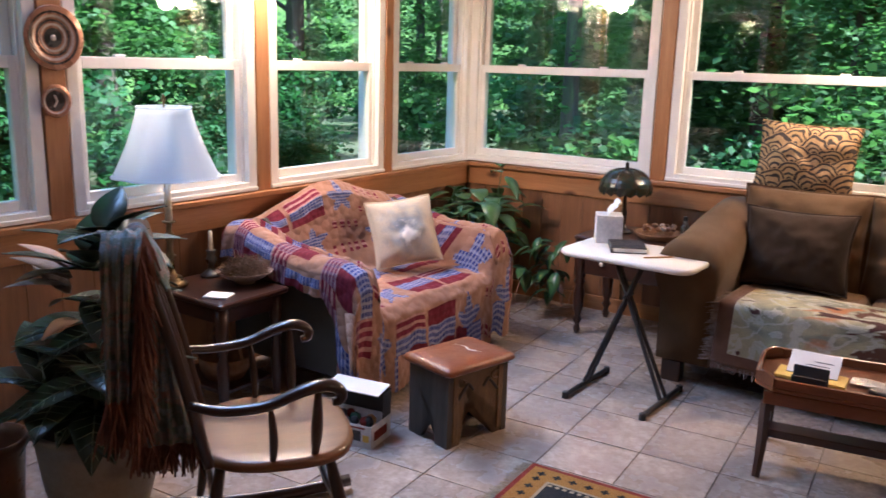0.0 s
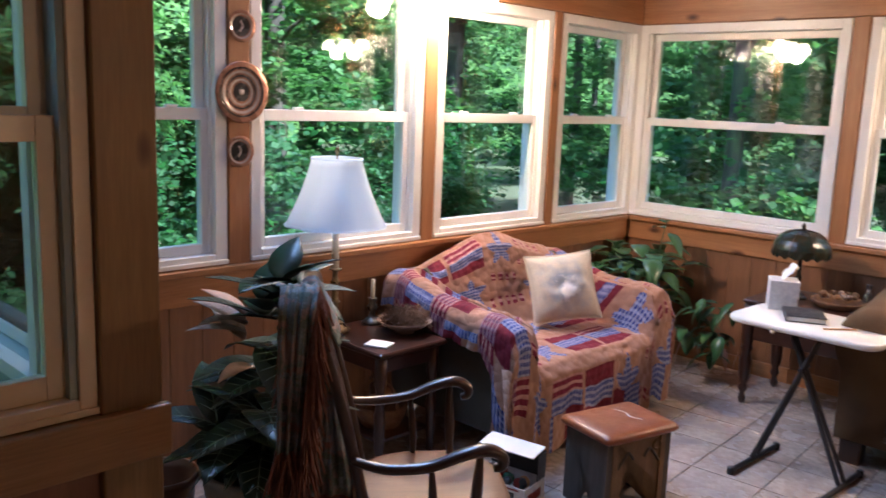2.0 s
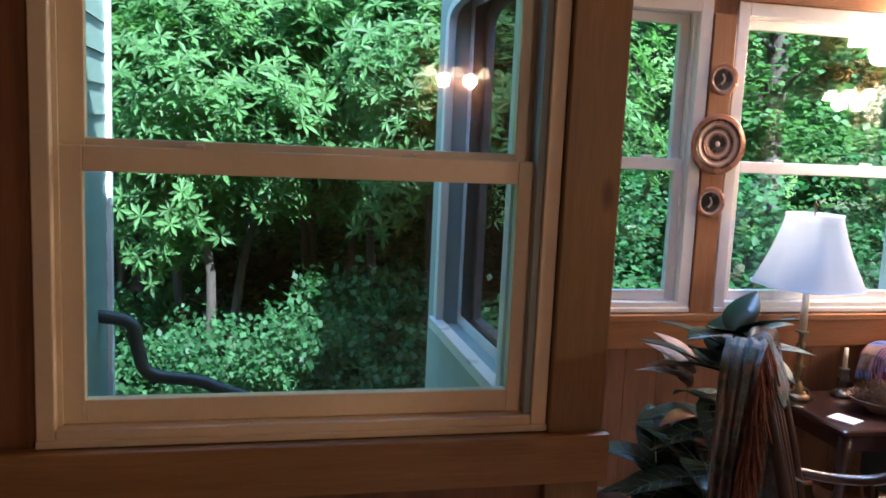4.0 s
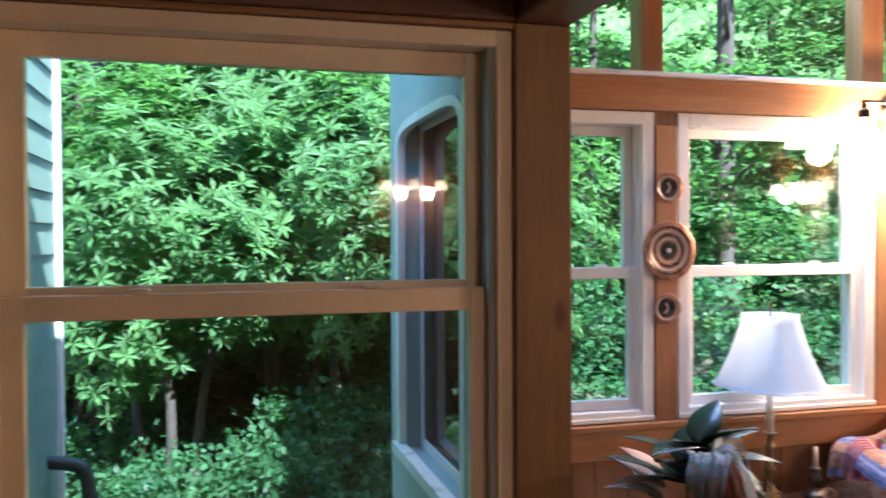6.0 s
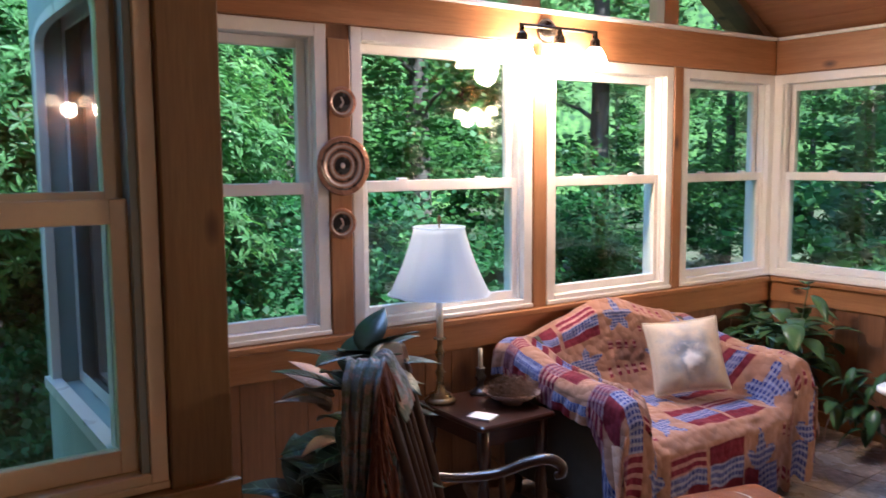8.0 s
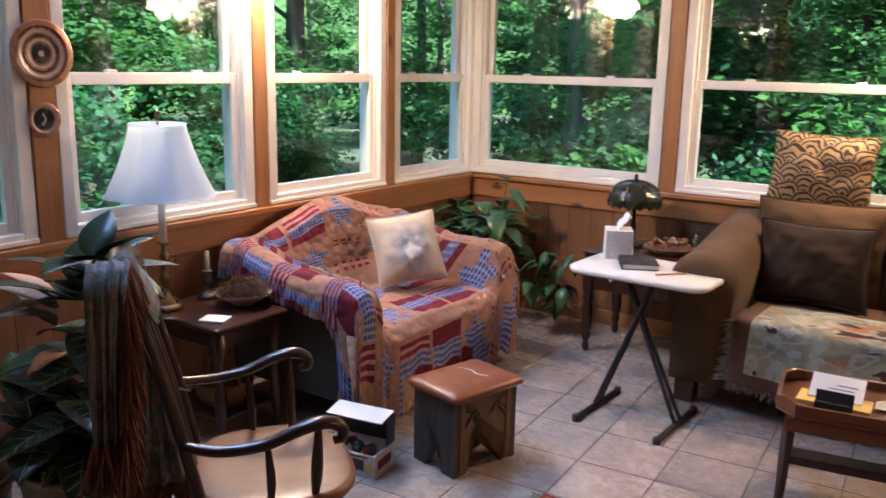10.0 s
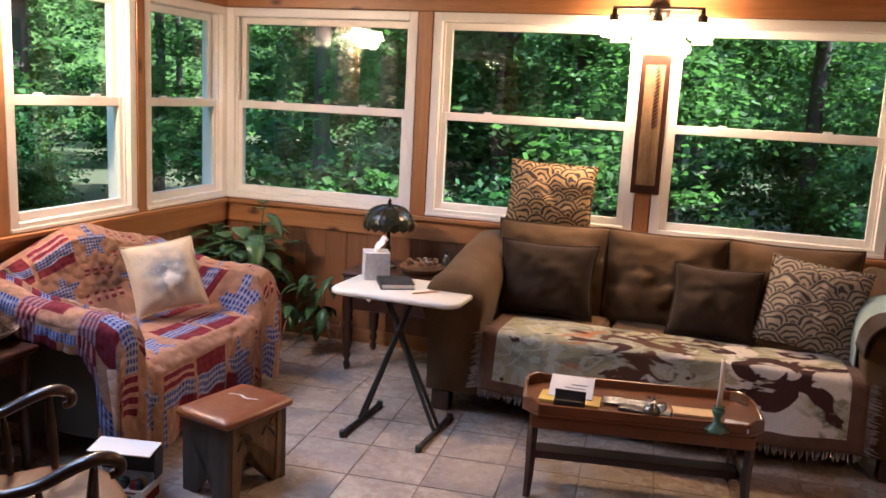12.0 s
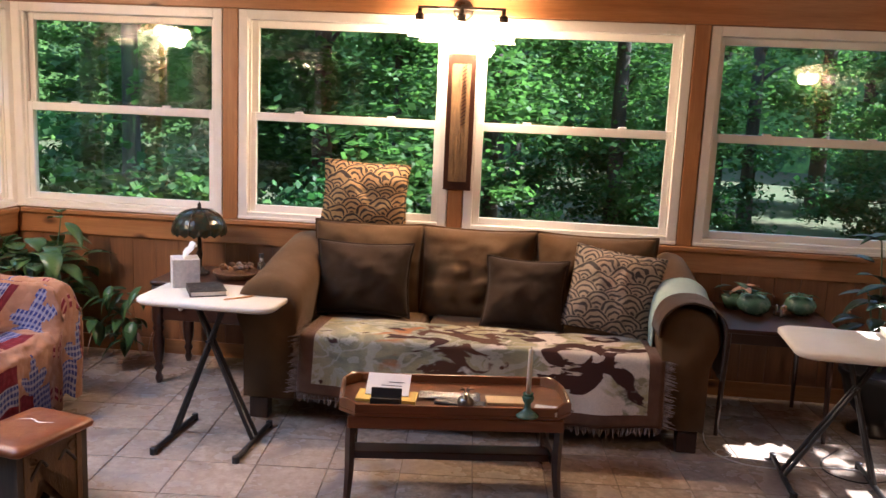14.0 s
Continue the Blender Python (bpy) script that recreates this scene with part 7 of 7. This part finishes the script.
def leaves_mesh(name, count, rx, ry, rz, size, material, seed, clumps=24):
    """Many small leaves, gathered in clumps with gaps between them."""
    rng = np.random.RandomState(seed)
    c = rng.normal(size=(clumps, 3))
    c /= np.linalg.norm(c, axis=1)[:, None]
    c *= rng.uniform(0.35, 1.0, (clumps, 1)) * np.array([rx, ry, rz])
    rad = rng.uniform(0.16, 0.36, clumps) * (rx + rz) / 2
    k = rng.randint(0, clumps, count)
    off = rng.normal(size=(count, 3)) * rad[k][:, None] * 0.55
    off[:, 2] *= 0.55
    pos = c[k] + off
    u = rng.normal(size=(count, 3)) * np.array([1, 1, 0.45])
    u /= np.linalg.norm(u, axis=1)[:, None]
    w = np.cross(u, rng.normal(size=(count, 3)) * np.array([0.5, 0.5, 1]) + np.array([0, 0, 1.2]))
    w /= np.linalg.norm(w, axis=1)[:, None] + 1e-6
    s = size * rng.uniform(0.6, 1.3, (count, 1))
    wid = 0.42
    v = np.stack([pos, pos + u * s * 0.5 + w * s * wid, pos + u * s, pos + u * s * 0.5 - w * s * wid], 1).reshape(-1, 3)
    me = bpy.data.meshes.new(name)
    me.from_pydata(v.tolist(), [], np.arange(count * 4).reshape(-1, 4).tolist())
    me.materials.append(material)
    return me


CROWNS = [leaves_mesh("crown", 3500, 1.8, 1.8, 1.5, 0.12, M_LEAF, s, 26) for s in (1, 2, 3)]
SHRUBS = [leaves_mesh("foliage", 3200, 1.1, 1.1, 0.95, 0.085, M_LEAF_D, s, 20) for s in (4, 5)] + [leaves_mesh("foliage", 3200, 1.1, 1.1, 0.95, 0.09, M_LEAF, 6, 20)]
M_RHODO = leaf_mat("glossy rhododendron leaf", (0.045, 0.105, 0.032), (0.07, 0.145, 0.042), (0.13, 0.30, 0.055))


def whorls_mesh(name, count, rx, ry, rz, size, material, seed):
    """Whorls of long leaves round the shoot tips, thickest near the outside of the bush."""
    rng = np.random.RandomState(seed)
    c = rng.normal(size=(count, 3))
    c /= np.linalg.norm(c, axis=1)[:, None]
    up = c * np.array([1, 1, 0.8]) + np.array([0, 0, 0.9]) + rng.normal(size=(count, 3)) * 0.25
    up /= np.linalg.norm(up, axis=1)[:, None]
    lump = 0.16 * np.sin(c[:, :1] * 7 + seed) + 0.14 * np.sin(c[:, 2:] * 9 + c[:, 1:2] * 6)
    c = c * (rng.uniform(0.55, 1.0, (count, 1)) + lump) * np.array([rx, ry, rz])
    side = np.cross(up, rng.normal(size=(count, 3)))
    side /= np.linalg.norm(side, axis=1)[:, None]
    other = np.cross(up, side)
    out = []
    for k in range(8):
        a = 2 * math.pi * k / 8 + rng.uniform(-0.3, 0.3, (count, 1))
        d = np.cos(a) * side + np.sin(a) * other + up * rng.uniform(-0.15, 0.55, (count, 1))
        w = np.cross(d, up)
        w /= np.linalg.norm(w, axis=1)[:, None] + 1e-6
        s = size * rng.uniform(0.7, 1.15, (count, 1))
        out.append(np.stack([c, c + d * s * 0.55 + w * s * 0.15, c + d * s - up * s * 0.12, c + d * s * 0.55 - w * s * 0.15], 1))
    v = np.concatenate(out).reshape(-1, 3)
    me = bpy.data.meshes.new(name)
    me.from_pydata(v.tolist(), [], np.arange(len(v)).reshape(-1, 4).tolist())
    me.materials.append(material)
    return me


RHODO = [whorls_mesh("foliage", 2300, 1.15, 1.15, 1.05, 0.105, M_RHODO, s) for s in (9, 10)]
UNDERGROWTH = leaves_mesh("foliage", 11000, 0.95, 0.95, 0.42, 0.05, M_LEAF_D, 15, 60)


def trunk_mesh(h, r, seed):
    rng = random.Random(seed)
    bm = tube([(0, 0, -0.2), (rng.uniform(-.06, .06), rng.uniform(-.06, .06), h * 0.3), (rng.uniform(-.15, .15), rng.uniform(-.15, .15), h * 0.65), (rng.uniform(-.3, .3), rng.uniform(-.3, .3), h)], [r * 1.35, r, r * 0.8, r * 0.35], 9, smooth_n=10)
    for i in range(5):
        z, a = h * rng.uniform(0.35, 0.9), rng.uniform(0, 6.28)
        L = rng.uniform(0.7, 1.6)
        tube([(0, 0, z), (L * 0.5 * math.cos(a), L * 0.5 * math.sin(a), z + 0.25), (L * math.cos(a), L * math.sin(a), z + 0.4)], [r * 0.3, r * 0.18, r * 0.06], 6, bm)
    me = bpy.data.meshes.new("trunk")
    bm.to_mesh(me)
    bm.free()
    me.materials.append(M_BARK)
    for f in me.polygons:
        f.use_smooth = True
    return me


TRUNKS = [trunk_mesh(9.0, 0.16, 1), trunk_mesh(10.0, 0.11, 2), trunk_mesh(8.0, 0.22, 3)]


def outdoors():
    rng = random.Random(12)
    def clear(x, y, pad):
        return not (-3.6 - pad < x < 3.6 + pad and -4.5 - pad < y < 4.6 + pad)
    made = 0
    while made < 104:
        a = rng.uniform(radians(-35), radians(200))
        d = 6.0 + 24 * rng.random() ** 1.3
        x, y = d * math.cos(a), d * math.sin(a)
        if not clear(x, y, 2.6) or (d < 14 and abs(math.degrees(a) - 10) < 17):
            continue
        made += 1
        t = thing("tree", pose(x, y, -0.55, 0, 0, rng.uniform(0, 360)), "slender forest tree with leafy green crown", "tree", "forest trees")
        tr = new("trunk", TRUNKS[rng.randrange(3)])
        tr.parent = t
        s = rng.uniform(0.45, 0.9)
        tr.scale = (s, s, 1)
        for z in (rng.uniform(1.5, 2.8), rng.uniform(3.4, 5.0), rng.uniform(5.8, 8.0)):
            cr = new("crown", CROWNS[rng.randrange(3)])
            cr.parent = t
            cr.location = (rng.uniform(-0.9, 0.9), rng.uniform(-0.9, 0.9), z)
            cr.rotation_euler = (0, 0, rng.uniform(0, 6.28))
            q = rng.uniform(0.8, 1.25)
            cr.scale = (q, q, q * 0.8)
    made = 0
    while made < 95:
        a = rng.uniform(radians(20), radians(195))
        d = rng.uniform(5.6, 17)
        x, y = d * math.cos(a), d * math.sin(a)
        if not clear(x, y, 1.3):
            continue
        made += 1
        t = thing("shrub", pose(x, y, -0.55, 0, 0, rng.uniform(0, 360)), "leafy green woodland shrub", "shrub", "woodland shrubs")
        f = new("foliage", SHRUBS[rng.randrange(3)])
        f.parent = t
        q = rng.uniform(0.7, 1.2)
        f.location, f.scale = (0, 0, 0.85 * q), (q, q, q)
    for x, y, z, q, k in ((-5.7, -1.25, 1.75, 0.95, 0), (-5.5, 0.15, 1.95, 0.9, 1), (-6.5, -0.4, 2.5, 1.15, 0), (-6.9, -2.2, 1.9, 1.2, 1), (-6.9, 1.2, 1.9, 1.1, 1)):
        t = thing("rhododendron", pose(x, y, -0.55, 0, 0, 50 * x), "tall rhododendron bush with glossy whorled leaves", "shrub", "bushes outside the near window")
        f = new("foliage", RHODO[k])
        f.parent = t
        f.location, f.scale = (0, 0, 0.55 + z), (q, q, q)
        for a in (0.4, 2.2, 4.6):
            part("stem", tube([(0.12 * math.cos(a), 0.12 * math.sin(a), -0.05), (0.3 * math.cos(a + 0.5), 0.3 * math.sin(a + 0.5), 0.55 * z + 0.2), (0.55 * math.cos(a), 0.55 * math.sin(a), z + 0.6)], [0.045, 0.032, 0.018], 7, None, 8), M_BARK, t, smooth=True)
    for x, y, z, q in ((-4.55, -0.45, 0.02, 0.85), (-4.75, -1.05, -0.05, 0.75), (-5.3, -0.1, 0.05, 1.0), (-5.5, -1.9, -0.1, 0.9), (-4.3, 0.35, -0.1, 0.8), (-5.9, 0.9, 0.0, 1.1)):
        t = thing("undergrowth", pose(x, y, -0.55, 0, 0, 70 * y), "low bright green leafy undergrowth", "shrub", "undergrowth outside the near window")
        f = new("foliage", UNDERGROWTH)
        f.parent = t
        f.location, f.scale = (0, 0, 0.55 + z), (q, q, q * 1.5)
    # unseen tree added to break up the sun through the east window
    t = thing("tree", pose(6.7, 3.85, -0.55), "slender forest tree with leafy green crown", "tree", "forest trees")
    new("trunk", TRUNKS[1]).parent = t
    for x, y, z, q, k in ((-0.3, 0.75, 6.6, 0.45, 0), (0.6, -1.0, 7.6, 0.5, 1)):
        cr = new("crown", CROWNS[k])
        cr.parent, cr.location, cr.scale = t, (x, y, z), (q, q, q * 0.8)
    # open glade beyond the east windows, where the sun reaches the leaves
    for ob in [o for o in bpy.data.objects if o.parent is None and o.name.split(".")[0] in ("tree", "shrub")]:
        x, y = ob.matrix_basis.translation.xy
        if 4.4 < y < 10.5 and abs(x - (0.32 + 0.36 * (y + 1.0))) < 1.5:
            for c in list(ob.children):
                bpy.data.objects.remove(c)
            bpy.data.objects.remove(ob)


outdoors()
# the woods farther off, with light through the leaves painted as bright specks
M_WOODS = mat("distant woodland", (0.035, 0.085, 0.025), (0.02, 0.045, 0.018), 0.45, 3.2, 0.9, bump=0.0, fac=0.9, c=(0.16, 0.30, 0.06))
bm = bmesh.new()
ring = [(38 * math.cos(2 * math.pi * k / 48), 38 * math.sin(2 * math.pi * k / 48)) for k in range(48)]
loft([[(x, y, z + (2.5 * noise.noise(Vector((x * 0.2, y * 0.2, 0))) if z > 5 else 0)) for x, y in ring] for z in (-0.6, 6.0, 12.0, 17.0)], True, bm, False)
tagged(part("backdrop", bm, M_WOODS), "distant wall of green woodland with painted bright gaps", "woodland", kind="structure")
bay_arch()
# outer wall across from the bay, seen through the near window, with lapped boards
wall_outer = tagged(part("wall_outer", bx(-3.3, XN - T - 0.001, -1.79, -1.545, -0.6, 2.75), M_SIDING_H), "pale painted lap siding of the house", "wall", kind="structure")
lap = bmesh.new()
loft([[(x, 0.0, 0.0), (x, 0.013, 0.0), (x, 0.006, 0.118), (x, 0.0, 0.118)] for x in (-3.3, XN - T - 0.002)], True, lap)
first = part("siding_board", lap, M_SIDING_H, wall_outer)
first.location = (0, -1.5445, -0.5)
for k in range(1, 27):
    ob = new("siding_board", first.data)
    ob.parent, ob.location = wall_outer, (0, -1.5445, -0.5 + 0.119 * k)
tagged(part("trim", bx(-3.345, -3.301, -1.80, -1.515, -0.6, 2.75, 0.004), M_VINYL), "white corner board of the siding", "trim", kind="structure")
M_PIPE = mat("dark green drain pipe", (0.035, 0.05, 0.042), (0.025, 0.035, 0.03), 8, 60, 0.45, bump=0.05)
tagged(part("drain_pipe", tube([(-3.1, -1.55, 0.86), (-3.1, -1.42, 0.83), (-3.1, -1.39, 0.72), (-3.1, -1.34, 0.62), (-3.1, -1.1, 0.565), (-3.1, -0.85, 0.35), (-3.12, -0.75, -0.56)], 0.027, 12, None, 40), M_PIPE, smooth=True), "dark drain pipe bending out from the siding", "pipe")


def lattice_fence():
    m_fence = mat("weathered pale fence paint", (0.36, 0.40, 0.39), (0.26, 0.30, 0.29), 5, 60, 0.7, bump=0.1)
    th = thing("lattice_fence", pose(-8.6, -1.1, -0.55, 0, 0, 90), "pale weathered lattice fence behind the bushes", "fence")
    for z in (0.28, 0.74):
        part("rail", bx(-1.6, 1.6, -0.02, 0.02, z, z + 0.06, 0.004), m_fence, th)
    for x in (-1.6, 0.0, 1.6):
        part("post", bx(x - 0.04, x + 0.04, -0.061, -0.021, -0.05, 0.9, 0.004), m_fence, th)
    for s_ in (-1, 1):
        for k in range(24):
            x = -1.45 + 0.125 * k
            part("slat", bx(-0.275, 0.275, 0.0205 + 0.009 * (s_ > 0), 0.0285 + 0.009 * (s_ > 0), -0.014, 0.014, 0, pose(x, 0, 0.535, 0, 45 * s_)), m_fence, th)


lattice_fence()

# ---------- wall boards and floor tiles ----------
def piece_mesh(name, sx, sy, sz, bev, material):
    bm = bmesh.new()
    box(bm, -sx / 2, sx / 2, -sy / 2, sy / 2, 0, sz)
    if bev:
        top = [v for v in bm.verts if v.co.z > sz * 0.5]
        bmesh.ops.scale(bm, vec=(1 - bev / sx, 1 - bev / sy, 1), verts=top)
    me = bpy.data.meshes.new(name)
    bm.to_mesh(me)
    bm.free()
    me.materials.append(material)
    return me


PW = 0.152
board = piece_mesh("panel_board", PW - 0.003, 0.012, 0.648, 0.0, M_PANEL)
y = Y0 + PW / 2
while y < YS - PW / 2:
    ob = new("board", board)
    ob.parent = wall_west
    ob.matrix_basis = Matrix.Translation((XL + 0.0065, y, 0.096)) @ pose(0, 0, 0, 0, 0, 90)
    y += PW
x = XL + 0.016 + PW / 2
while x < XR - PW / 2:
    ob = new("board", board)
    ob.parent = wall_north
    ob.matrix_basis = Matrix.Translation((x, YS - 0.0065, 0.096))
    x += PW
TS, TILE_TURN = 0.33, 4.0
tile = piece_mesh("tile", TS - 0.003, TS - 0.003, 0.0075, 0.003, M_TILE)
grid = pose(-1.152, 2.178, -0.0075, 0, 0, TILE_TURN)
tiles = []
for i in range(-8, 15):
    for j in range(-18, 9):
        at = grid @ Vector(((i + 0.5) * TS, (j + 0.5) * TS, 0))
        if at.x < XL - 0.14 or at.x > XR + 0.12 or at.y > YS + 0.13 or at.y < YB - 0.02:
            continue
        if at.y < Y0 - TS and at.x < XN - 0.1:
            continue
        tiles.append((math.hypot(at.x + 0.2, at.y - 2.4), i, j))
tiles.sort()
rest = bmesh.new()
for k, (_, i, j) in enumerate(tiles):
    if k < 290:
        ob = new("tile", tile)
        ob.parent = floor_ob
        ob.matrix_basis = grid @ Matrix.Translation(((i + 0.5) * TS, (j + 0.5) * TS, 0))
    else:
        box(rest, i * TS + 0.0015, (i + 1) * TS - 0.0015, j * TS + 0.0015, (j + 1) * TS - 0.0015, 0, 0.0075, 0, grid)
if len(rest.verts):
    far = part("tiles", rest, M_TILE, floor_ob)
    tagged(far, kind="stuff")
else:
    rest.free()
